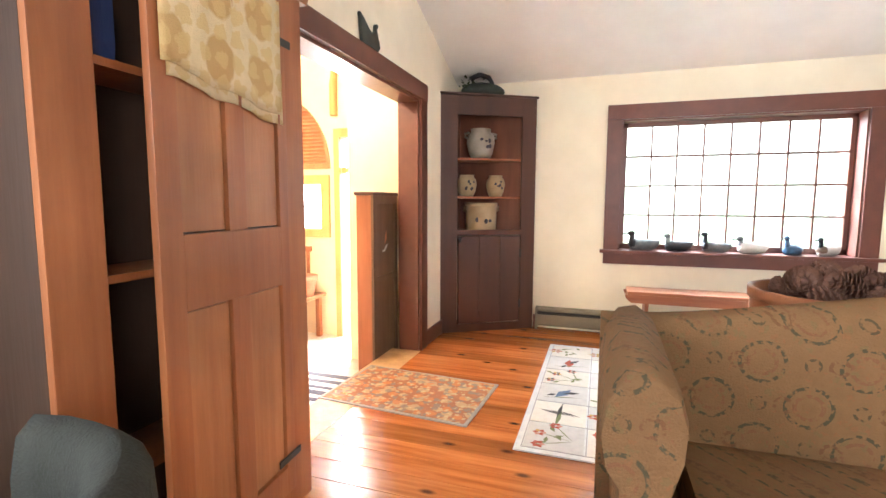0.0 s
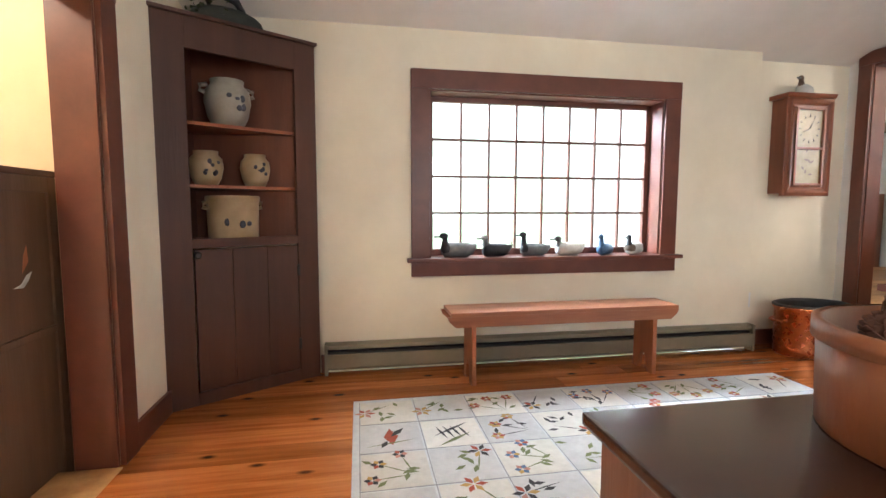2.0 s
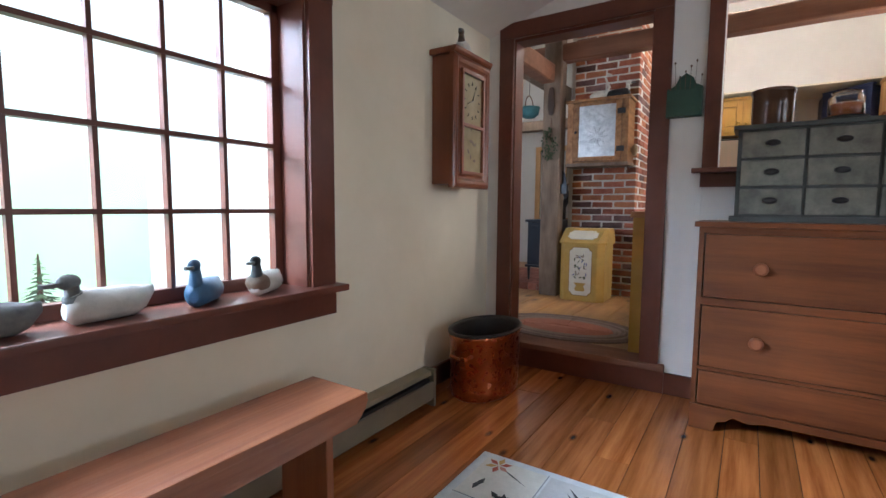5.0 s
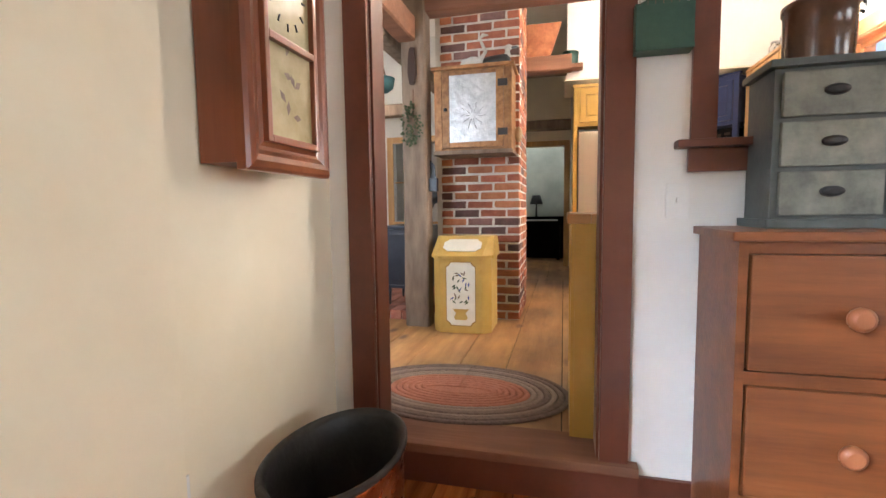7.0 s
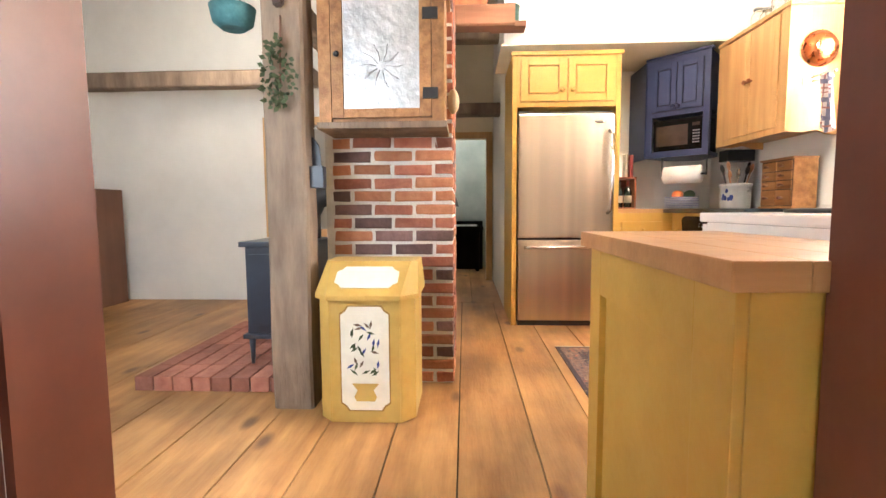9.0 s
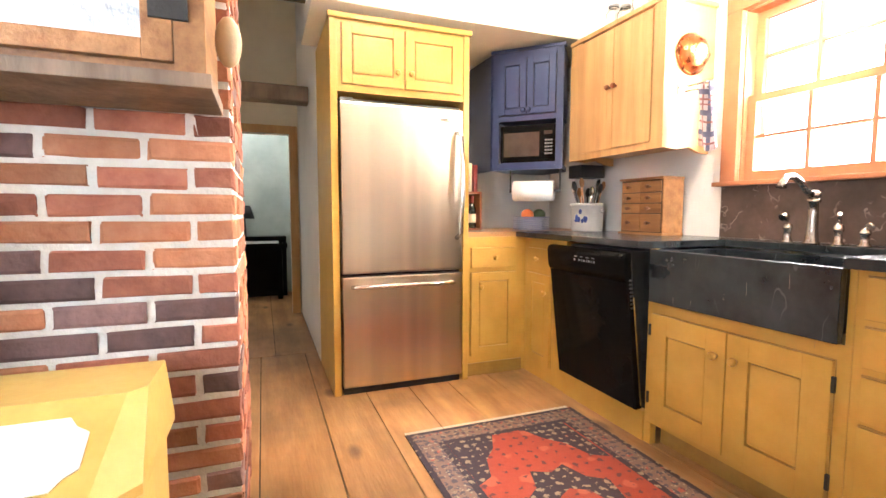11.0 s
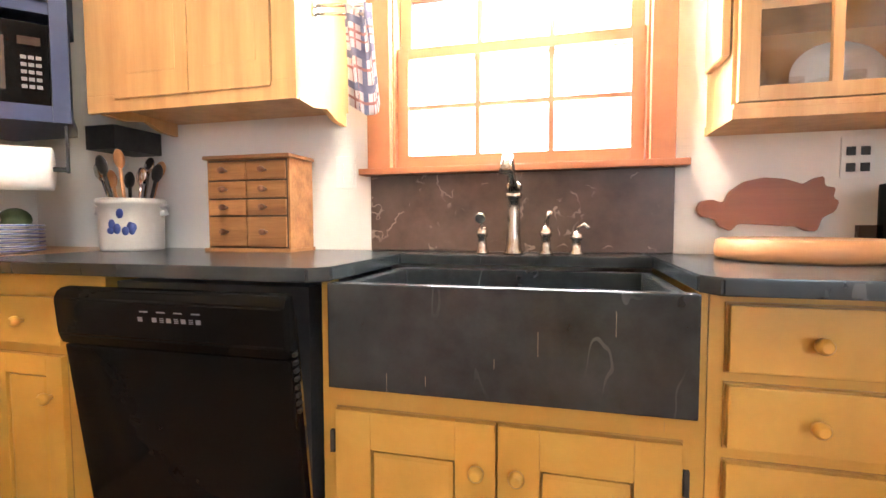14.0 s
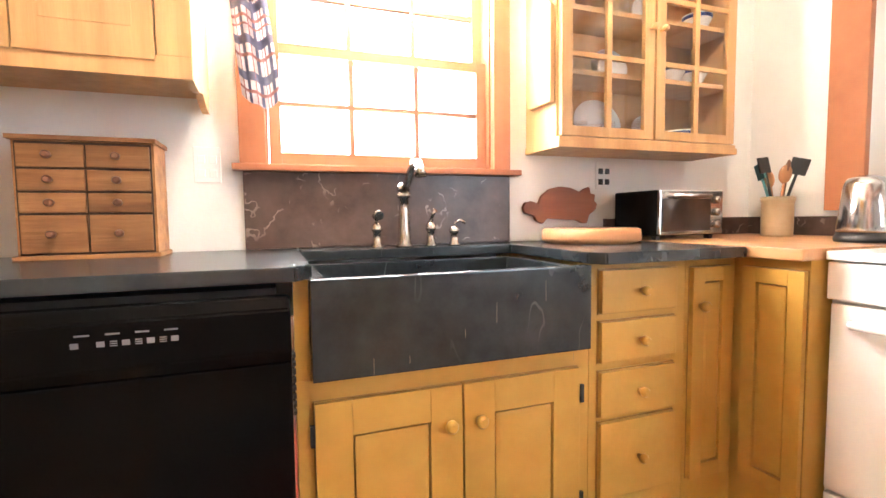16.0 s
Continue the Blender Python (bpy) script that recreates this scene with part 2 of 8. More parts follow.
cabinet_glass = thin_pane("cabinet_glass")
thin_clear = thin_pane("drinking_glass", 0.14)
jar_glass = clear("jar_glass", (0.97, 0.98, 0.97))
grey_paint = mat("worn_grey_green_paint", (0.085, 0.083, 0.066), (0.23, 0.22, 0.175), 0.6, 11, bump=0.2, blotch=0.4)
grey_frame = mat("dark_grey_paint", (0.05, 0.055, 0.05), (0.085, 0.09, 0.08), 0.55, 10, bump=0.12, blotch=0.25)
stoneware = mat("salt_glazed_stoneware", (0.25, 0.225, 0.185), (0.36, 0.33, 0.28), 0.35, 9, bump=0.06, blotch=0.15)
stoneware_pale = mat("pale_glazed_stoneware", (0.44, 0.43, 0.41), (0.56, 0.55, 0.53), 0.3, 9, bump=0.05, blotch=0.12)
stoneware_tan = mat("tan_stoneware", (0.33, 0.235, 0.13), (0.44, 0.33, 0.2), 0.35, 9, bump=0.06, blotch=0.15)
ink_blue = mat("dark_blue_glaze", (0.028, 0.028, 0.04), (0.06, 0.06, 0.085), 0.35, 9, bump=0.03)
cobalt = mat("cobalt_glaze", (0.02, 0.035, 0.17), (0.04, 0.07, 0.28), 0.35, 9, bump=0.03)
brown_glaze = mat("brown_glaze", (0.05, 0.022, 0.012), (0.1, 0.045, 0.022), 0.22, 6, bump=0.03)
brick_red = mat("old_brick", (0.25, 0.075, 0.045), (0.40, 0.15, 0.085), 0.85, 14, bump=0.5, bscale=45, vary=0.4, blotch=0.3)
brick_orange = mat("orange_brick", (0.36, 0.13, 0.06), (0.5, 0.22, 0.11), 0.85, 14, bump=0.5, bscale=45, vary=0.3, blotch=0.3)
brick_dark = mat("burnt_purple_brick", (0.11, 0.06, 0.055), (0.2, 0.11, 0.095), 0.85, 14, bump=0.5, bscale=45, vary=0.4, blotch=0.3)
mortar = mat("lime_mortar", (0.56, 0.53, 0.48), (0.7, 0.67, 0.62), 0.95, 18, bump=0.6, bscale=50, blotch=0.25)
beam_wood = mat("old_hewn_timber", (0.13, 0.09, 0.062), (0.29, 0.21, 0.15), 0.8, 9, (1.2, 1.2, 0.25), bump=0.5, bscale=40, blotch=0.35)
beam_red = mat("red_brown_beam", (0.16, 0.07, 0.04), (0.27, 0.125, 0.07), 0.7, 7, ALONG_Y, bump=0.3, bscale=40, blotch=0.3)
zinc = mat("worn_zinc_sheet", (0.36, 0.37, 0.39), (0.6, 0.61, 0.62), 0.42, 16, bump=0.7, bscale=24, metal=0.7, blotch=0.25)
orange_trim = mat("terracotta_window_paint", (0.31, 0.115, 0.05), (0.39, 0.155, 0.07), 0.45, 5, bump=0.05, blotch=0.1)

# ---- building blocks ----


def box(bm, x0, y0, z0, x1, y1, z1, bevel=0.0):
    v = [bm.verts.new(c) for c in ((x0, y0, z0), (x1, y0, z0), (x1, y1, z0), (x0, y1, z0), (x0, y0, z1), (x1, y0, z1), (x1, y1, z1), (x0, y1, z1))]
    f = [bm.faces.new([v[k] for k in q]) for q in ((3, 2, 1, 0), (4, 5, 6, 7), (0, 1, 5, 4), (1, 2, 6, 5), (2, 3, 7, 6), (3, 0, 4, 7))]
    if bevel:
        e = list({e for g in f for e in g.edges})
        bmesh.ops.bevel(bm, geom=e, offset=bevel, segments=2, affect="EDGES", profile=0.7)
    return v


def boxes(*args, bevel=0.0):
    bm = bmesh.new()
    for a in args:
        box(bm, *a, bevel=bevel)
    return bm


def prism(bm, outline, h0, h1, axis="z", bevel=0.0):
    """A flat outline pushed out along an axis. outline: pairs in the two other axes, in order x, y, z."""
    def at(u, v, h):
        return {"z": (u, v, h), "y": (u, h, v), "x": (h, u, v)}[axis]
    a, b = [bm.verts.new(at(u, v, h0)) for u, v in outline], [bm.verts.new(at(u, v, h1)) for u, v in outline]
    n = len(outline)
    f = [bm.faces.new(a), bm.faces.new(b[::-1])] + [bm.faces.new((a[k], b[k], b[(k + 1) % n], a[(k + 1) % n])) for k in range(n)]
    bmesh.ops.recalc_face_normals(bm, faces=f)
    if bevel:
        bmesh.ops.bevel(bm, geom=list({e for g in f for e in g.edges}), offset=bevel, segments=2, affect="EDGES")
    return bm


def lathe(bm, profile, x=0.0, y=0.0, z=0.0, steps=28, sx=1.0, sy=1.0, axis="z", cap=True):
    """A turned shape: profile of (radius, height), closed at its ends."""
    rings = []
    for r, h in profile:
        ring = []
        for k in range(steps):
            a = 2 * math.pi * k / steps
            u, v = r * math.cos(a) * sx, r * math.sin(a) * sy
            c = {"z": (x + u, y + v, z + h), "y": (x + u, y + h, z + v), "x": (x + h, y + u, z + v)}[axis]
            ring.append(bm.verts.new(c))
        rings.append(ring)
    f = []
    for p, q in zip(rings, rings[1:]):
        for k in range(steps):
            f.append(bm.faces.new((p[k], p[(k + 1) % steps], q[(k + 1) % steps], q[k])))
    if cap:
        f += [bm.faces.new(rings[0][::-1]), bm.faces.new(rings[-1])]
    bmesh.ops.recalc_face_normals(bm, faces=f)
    for g in f[:-2] if cap else f:
        g.smooth = True
    return bm


def rod(bm, a, b, r, r2=None, steps=8):
    """A round bar from a to b."""
    a, b = Vector(a), Vector(b)
    q = (b - a).to_track_quat("Z", "Y").to_matrix()
    r2 = r if r2 is None else r2
    ring = []
    for p, s in ((a, r), (b, r2)):
        ring.append([bm.verts.new(p + q @ Vector((s * math.cos(2 * math.pi * k / steps), s * math.sin(2 * math.pi * k / steps), 0))) for k in range(steps)])
    for k in range(steps):
        bm.faces.new((ring[0][k], ring[0][(k + 1) % steps], ring[1][(k + 1) % steps], ring[1][k])).smooth = True
    bm.faces.new(ring[0][::-1]), bm.faces.new(ring[1])
    return bm


def tube(bm, pts, r, steps=8, ends=None):
    """A round bar along a line of points."""
    rings = []
    pts = [Vector(p) for p in pts]
    for k, p in enumerate(pts):
        d = (pts[min(k + 1, len(pts) - 1)] - pts[max(k - 1, 0)]).normalized()
        up = Vector((0, 0, 1)) if abs(d.z) < 0.95 else Vector((0, 1, 0))
        s = d.cross(up).normalized()
        u = s.cross(d)
        rr = r[k] if isinstance(r, (list, tuple)) else r
        rings.append([bm.verts.new(p + rr * (s * math.cos(2 * math.pi * j / steps) + u * math.sin(2 * math.pi * j / steps))) for j in range(steps)])
    f = []
    for p, q in zip(rings, rings[1:]):
        for j in range(steps):
            g = bm.faces.new((p[j], p[(j + 1) % steps], q[(j + 1) % steps], q[j]))
            g.smooth = True
            f.append(g)
    f += [bm.faces.new(rings[0][::-1]), bm.faces.new(rings[-1])]
    bmesh.ops.recalc_face_normals(bm, faces=f)
    return bm


def blob(bm, c, r, seg=12, rings=8):
    """A rounded lump; r: its three half widths."""
    g = bmesh.ops.create_uvsphere(bm, u_segments=seg, v_segments=rings, radius=1.0)["verts"]
    for v in g:
        v.co = Vector((c[0] + v.co.x * r[0], c[1] + v.co.y * r[1], c[2] + v.co.z * r[2]))
    for f in {f for v in g for f in v.link_faces}:
        f.smooth = True
    return bm


def mesh(name, bm, material):
    me = bpy.data.meshes.new(name)
    bm.to_mesh(me)
    bm.free()
    me.materials.append(material)
    return me


def part(name, bm, material, parent, label=""):
    ob = new(name, mesh(name, bm, material))
    ob.parent = parent
    return tagged(ob, label)


def solid(name, bm, material, label, category, kind="", group="", m=None):
    ob = tagged(new(name, mesh(name, bm, material)), label, category, group, kind)
    if m is not None:
        ob.matrix_basis = m
    return ob


def thing(name, m, label, category, group="", kind=""):
    ob = new(name)
    ob.empty_display_size = 0.1
    ob.matrix_basis = m
    return tagged(ob, label, category, group, kind)


def setting(name, bm, material, label="", category="wall"):
    return solid(name, bm, material, label or name.replace("_", " "), category, "structure")


def wall_y(bm, y0, y1, x0, x1, z0, z1, holes=()):
    """A wall along x, between y0 and y1, with rectangular holes (xa, xb, za, zb) in order of x."""
    x = x0
    for xa, xb, za, zb in holes:
        if xa > x:
            box(bm, x, y0, z0, xa, y1, z1)
        if za > z0:
            box(bm, xa, y0, z0, xb, y1, za)
        if zb < z1:
            box(bm, xa, y0, zb, xb, y1, z1)
        x = xb
    if x < x1:
        box(bm, x, y0, z0, x1, y1, z1)
    return bm


def wall_x(bm, x0, x1, y0, y1, z0, z1, holes=()):
    y = y0
    for ya, yb, za, zb in holes:
        if ya > y:
            box(bm, x0, y, z0, x1, ya, z1)
        if za > z0:
            box(bm, x0, ya, z0, x1, yb, za)
        if zb < z1:
            box(bm, x0, ya, zb, x1, yb, z1)
        y = yb
    if y < y1:
        box(bm, x0, y, z0, x1, y1, z1)
    return bm


K = 0.16
# ---- the large structure: den ----
# west wall with the wide opening to the foyer; east wall with the door and the inner window; north wall with the large window
# the first, raised hole is an unseen addition for the west fill
setting("wall_west", wall_x(bmesh.new(), -0.83, -0.68, -1.5, 4.43, 0, 4.2, [(-1.1, 0.1, 1.0, 2.15), (1.9, 3.43, 0, 1.9)]), plaster, "cream plaster wall with a wide cased opening")
setting("wall_north", wall_y(bmesh.new(), 4.43, 4.68, -0.83, 3.24, 0, 2.7, [(0.77, 2.46, 0.74, 1.84)]), plaster, "cream plaster wall with a wide window")
setting("wall_north_recess", boxes((3.24, 4.52, 0, 4.12, 4.68, 2.7)), plaster, "cream plaster wall in the recess beside the door")
setting("wall_east", wall_x(bmesh.new(), 4.12, 4.24, -1.5, 4.68, 0, 4.2, [(2.16, 3.15, 1.27, 2.3), (3.49, 4.335, 0.16, 2.15)]), plaster_white, "white plaster wall with a door and an inner window")
setting("wall_south", wall_y(bmesh.new(), -1.62, -1.5, -0.83, 4.24, 0, 4.2, [(1.5, 2.9, 0.9, 2.1)]), plaster, "cream plaster wall")
bm = bmesh.new()
prism(bm, [(4.7, 2.12), (1.2, 3.34), (-1.62, 3.34), (-1.62, 3.46), (1.2, 3.46), (4.7, 2.24)], -0.83, 4.24, "x")
setting("ceiling", bm, ceiling_white, "white sloping ceiling", "ceiling")
# floor boards lie on a dark bed
setting("floor", boxes((-0.83, -1.62, -0.3, 4.12, 4.43, -0.012), (3.24, 4.43, -0.1, 4.12, 4.55, -0.012)), gap_dark, "orange pine board floor with dark knots", "floor")
setting("kitchen_floor", boxes((4.24, 1.5, -0.1, 11.5, 9.0, K - 0.014)), gap_dark, "wide worn pine plank floor", "floor")

# ---- kitchen ----
setting("wall_kitchen_south", wall_y(bmesh.new(), 1.5, 1.66, 4.24, 8.3, 0, 3.4, [(5.655, 6.485, 1.37, 2.2)]), plaster_white, "white plaster wall with the sink window")
setting("wall_kitchen_east", wall_x(bmesh.new(), 8.15, 8.3, 1.66, 3.53, K, 3.4), plaster_white, "white plaster wall behind the refrigerator")
setting("wall_hall_south", boxes((8.3, 3.41, K, 11.5, 3.53, 3.4)), plaster_white, "white hall wall")
setting("ceiling_kitchen", boxes((4.24, 1.5, 3.3, 11.5, 9.0, 3.4)), ceiling_white, "white kitchen ceiling", "ceiling")
setting("wall_living_north", boxes((4.0, 8.8, 0, 11.5, 9.0, 3.4)), plaster_white, "far living room wall")
# the opening in this wall is made up, to hold the fill light
setting("wall_living_west", wall_x(bmesh.new(), 4.12, 4.24, 4.68, 8.8, 0, 3.4, [(4.8, 5.8, 1.0, 2.2)]), plaster_white, "living room wall with an added opening for the fill light")
setting("wall_far_east", wall_x(bmesh.new(), 11.4, 11.5, 3.53, 8.8, K, 3.4), plaster_white, "far room wall")

# ---- den: trim and openings ----


def casing_rect(name, axis, face, out, a0, a1, z0, z1, w, material, parent, sill=False):
    """Four flat casing boards round an opening, each of its own, proud of the wall."""
    d0, d1 = (face, face + out)
    rows = [("casing_left", a0 - w, a0, z0, z1), ("casing_right", a1, a1 + w, z0, z1), ("casing_head", a0 - w, a1 + w, z1, z1 + w)]
    if sill:
        rows.append(("apron", a0 - w, a1 + w, z0 - w, z0))
    for nm, p, q, r, s in rows:
        o = 1.15 if nm == "casing_head" else 1.0
        lo, hi = sorted((d0, face + out * o))
        b = (p, lo, r, q, hi, s) if axis == "y" else (lo, p, r, hi, q, s)
        part(nm, boxes(b, bevel=0.003), material, parent)


# large window: casing, deep reveal, sash with muntins
w1 = thing("window_1", pose(0, 0, 0), "wide red-brown window with small panes in a deep reveal", "window", kind="structure")
casing_rect("window", "y", 4.43, -0.022, 0.77, 2.46, 0.74, 1.84, 0.12, trim_brown, w1)
part("apron", boxes((0.65, 4.405, 0.62, 2.58, 4.43, 0.715), bevel=0.003), trim_brown, w1)
part("sill", boxes((0.62, 4.36, 0.715, 2.61, 4.62, 0.742), bevel=0.006), trim_brown, w1)
part("reveal_side", boxes((0.77, 4.43, 0.742, 0.782, 4.6, 1.84)), trim_brown, w1)
part("reveal_side", boxes((2.448, 4.43, 0.742, 2.46, 4.6, 1.84)), trim_brown, w1)
part("reveal_head", boxes((0.782, 4.43, 1.828, 2.448, 4.6, 1.84)), trim_brown, w1)
S0, S1, Z0, Z1 = 0.782, 2.448, 0.742, 1.828
sash = part("sash_frame", boxes((S0, 4.57, Z0, S0 + 0.035, 4.61, Z1), (S1 - 0.035, 4.57, Z0, S1, 4.61, Z1), (S0, 4.57, Z0, S1, 4.61, Z0 + 0.045), (S0, 4.57, Z1 - 0.035, S1, 4.61, Z1), bevel=0.003), trim_brown, w1)
for k in range(1, 8):
    x = S0 + 0.035 + (S1 - S0 - 0.07) * k / 8
    part("muntin", boxes((x - 0.007, 4.572, Z0 + 0.04, x + 0.007, 4.602, Z1 - 0.03)), trim_brown, w1)
for k in range(1, 4):
    z = Z0 + 0.045 + (Z1 - Z0 - 0.08) * k / 4
    part("muntin", boxes((S0 + 0.03, 4.57, z - 0.008, S1 - 0.03, 4.604, z + 0.008)), trim_brown, w1)
pane = part("pane", boxes((S0 + 0.03, 4.586, Z0 + 0.04, S1 - 0.03, 4.59, Z1 - 0.03)), glass, w1)
pane.visible_shadow = False

# door frame to the kitchen, one step up
d2 = thing("door_1", pose(0, 0, 0), "red-brown cased doorway one step up to the kitchen", "doorway", kind="structure")
casing_rect("door", "x", 4.12, -0.024, 3.49, 4.335, 0.16, 2.15, 0.097, trim_brown, d2)
part("jamb", boxes((4.12, 3.49, 0.16, 4.25, 3.5, 2.15)), trim_brown, d2)
part("jamb", boxes((4.12, 4.325, 0.16, 4.24, 4.335, 2.15)), trim_brown, d2)
part("head_jamb", boxes((4.12, 3.5, 2.13, 4.25, 4.325, 2.15)), trim_brown, d2)
part("threshold", boxes((4.07, 3.36, 0.13, 4.3, 4.5, 0.166), bevel=0.006), beam_red, d2, "worn wooden threshold")
part("riser", boxes((4.095, 3.36, 0.0, 4.12, 4.5, 0.13)), trim_brown, d2)

# cased opening to the foyer
d1 = thing("door_2", pose(0, 0, 0), "wide red-brown cased opening to the foyer", "doorway", kind="structure")
casing_rect("opening", "x", -0.68, 0.024, 1.9, 3.43, 0.0, 1.9, 0.12, trim_brown, d1)
part("jamb", boxes((-0.84, 3.41, 0.0, -0.68, 3.43, 1.9)), trim_brown, d1)
part("jamb", boxes((-0.84, 1.9, 0.0, -0.68, 1.92, 1.9)), trim_brown, d1)
part("head_jamb", boxes((-0.84, 1.92, 1.88, -0.68, 3.41, 1.9)), trim_brown, d1)

# inner window to the kitchen
w2 = thing("window_2", pose(0, 0, 0), "inner window in red-brown casing open to the kitchen", "window", kind="structure")
casing_rect("inner", "x", 4.12, -0.024, 2.16, 3.15, 1.27, 2.3, 0.075, trim_brown, w2)
part("sill", boxes((4.06, 2.04, 1.25, 4.26, 3.27, 1.275), bevel=0.005), trim_brown, w2)
part("apron", boxes((4.1, 2.08, 1.175, 4.12, 3.23, 1.25), bevel=0.003), trim_brown, w2)

# ---- den: surfaces for its things ----


def patterned(name, base, marks, scale, rough=0.85, spots=0.32, bump=0.4, stretch=(1, 1, 1), rand=0.4, keep=0.75):
    """Cloth with scattered woven marks in several colours on a mottled ground."""
    m = mat(name, tuple(c * 0.86 for c in base), base, rough, 30, bump=bump, bscale=220, blotch=0.15, spec=0.15)
    nt = m.node_tree
    n, l = nt.nodes, nt.links
    b = n["Principled BSDF"]
    col = b.inputs["Base Color"].links[0].from_socket
    geo = next(q for q in n if q.type == "NEW_GEOMETRY")
    for k, (c, s) in enumerate(marks):
        mp = n.new("ShaderNodeMapping")
        mp.inputs["Location"].default_value = (3.7 * k, 1.9 * k, 2.3 * k)
        mp.inputs["Scale"].default_value = stretch
        l.new(geo.outputs["Position"], mp.inputs[0])
        warp = n.new("ShaderNodeTexNoise")
        warp.inputs["Scale"].default_value = scale * s * 2.5
        l.new(mp.outputs[0], warp.inputs["Vector"])
        mix = n.new("ShaderNodeMix")
        mix.data_type = "VECTOR"
        mix.inputs[0].default_value = 0.04
        l.new(mp.outputs[0], mix.inputs[4])
        l.new(warp.outputs["Color"], mix.inputs[5])
        vo = n.new("ShaderNodeTexVoronoi")
        vo.inputs["Scale"].default_value, vo.inputs["Randomness"].default_value = scale * s, rand
        l.new(mix.outputs[1], vo.inputs["Vector"])
        r = n.new("ShaderNodeMapRange")
        r.inputs["From Min"].default_value, r.inputs["From Max"].default_value = spots, spots + 0.05
        r.inputs["To Min"].default_value, r.inputs["To Max"].default_value = keep, 0.0
        l.new(vo.outputs["Distance"], r.inputs[0])
        mx = n.new("ShaderNodeMix")
        mx.data_type = "RGBA"
        l.new(r.outputs[0], mx.inputs[0])
        l.new(col, mx.inputs[6])
        mx.inputs[7].default_value = (*c, 1)
        col = mx.outputs[2]
    l.new(col, b.inputs["Base Color"])
    return m


def medallions(m, scale, rings):
    """Adds a diagonal lattice of rings of small dark leaves; rings: (radius and half width in cells, shift, colour)."""
    n, l = m.node_tree.nodes, m.node_tree.links
    b = n["Principled BSDF"]
    col = b.inputs["Base Color"].links[0].from_socket
    geo, flat_, sep, comb, tex = (n.new("ShaderNode" + k) for k in ("NewGeometry", "VectorMath", "SeparateXYZ", "CombineXYZ", "TexNoise"))
    flat_.operation = "DOT_PRODUCT"
    flat_.inputs[1].default_value = (1, 0.85, 0)
    l.new(geo.outputs["Position"], flat_.inputs[0])
    l.new(geo.outputs["Position"], sep.inputs[0])
    l.new(flat_.outputs["Value"], comb.inputs[0])
    l.new(sep.outputs[2], comb.inputs[1])
    tex.inputs["Scale"].default_value, tex.inputs["Detail"].default_value = 80, 2
    l.new(geo.outputs["Position"], tex.inputs["Vector"])
    r = n.new("ShaderNodeMapRange")
    r.inputs["From Min"].default_value, r.inputs["From Max"].default_value = 0.45, 0.54
    r.inputs["To Max"].default_value = 0.85
    l.new(tex.outputs[0], r.inputs[0])
    for radius, width, shift, colour in rings:
        mp, vo, ring, mul, mx = (n.new("ShaderNode" + k) for k in ("Mapping", "TexVoronoi", "Math", "Math", "Mix"))
        mp.inputs["Location"].default_value = (shift, shift, 0)
        mp.inputs["Rotation"].default_value = (0, 0, math.radians(45))
        mp.inputs["Scale"].default_value = (scale, scale, scale)
        l.new(comb.outputs[0], mp.inputs[0])
        vo.voronoi_dimensions = "2D"
        vo.inputs["Scale"].default_value, vo.inputs["Randomness"].default_value = 1.0, 0.0
        l.new(mp.outputs[0], vo.inputs["Vector"])
        ring.operation, ring.inputs[1].default_value, ring.inputs[2].default_value = "COMPARE", radius, width
        l.new(vo.outputs["Distance"], ring.inputs[0])
        mul.operation = "MULTIPLY"
        l.new(ring.outputs[0], mul.inputs[0])
        l.new(r.outputs[0], mul.inputs[1])
        mx.data_type = "RGBA"
        l.new(mul.outputs[0], mx.inputs[0])
        l.new(col, mx.inputs[6])
        mx.inputs[7].default_value = (*colour, 1)
        col = mx.outputs[2]
    l.new(col, b.inputs["Base Color"])


sofa_cloth = patterned("tan_floral_tapestry", (0.165, 0.088, 0.037), [((0.09, 0.09, 0.035), 2.2), ((0.2, 0.07, 0.028), 3.1)], 11, spots=0.2, rand=0.8, keep=0.3)
medallions(sofa_cloth, 6.6, [(0.33, 0.03, 0.0, (0.04, 0.04, 0.022)), (0.1, 0.022, 0.5, (0.05, 0.04, 0.02)), (0.2, 0.03, 0.0, (0.14, 0.06, 0.028)), (0.12, 0.03, 0.25, (0.11, 0.05, 0.022))])
chair_cloth = mat("grey_green_upholstery", (0.016, 0.016, 0.011), (0.028, 0.028, 0.019), 0.9, 20, bump=0.4, bscale=200)
rug_rust = patterned("rust_floral_wool", (0.36, 0.16, 0.09), [((0.44, 0.34, 0.2), 1.0), ((0.2, 0.19, 0.17), 1.7), ((0.5, 0.2, 0.07), 1.4), ((0.5, 0.42, 0.26), 3.0)], 9, spots=0.33, rand=0.6)
rug_grey = mat("grey_wool_border", (0.27, 0.26, 0.24), (0.36, 0.34, 0.31), 0.95, 40, bump=0.5, bscale=250)
wool_pale = mat("pale_blue_grey_wool", (0.55, 0.59, 0.61), (0.72, 0.75, 0.75), 0.95, 25, bump=0.5, bscale=250, blotch=0.15)
wool_cream = mat("cream_wool", (0.64, 0.63, 0.57), (0.76, 0.75, 0.69), 0.95, 25, bump=0.5, bscale=250, vary=0.12, blotch=0.12)
wool_taupe = mat("taupe_wool", (0.54, 0.55, 0.55), (0.65, 0.66, 0.65), 0.95, 25, bump=0.5, bscale=250, vary=0.1, blotch=0.12)
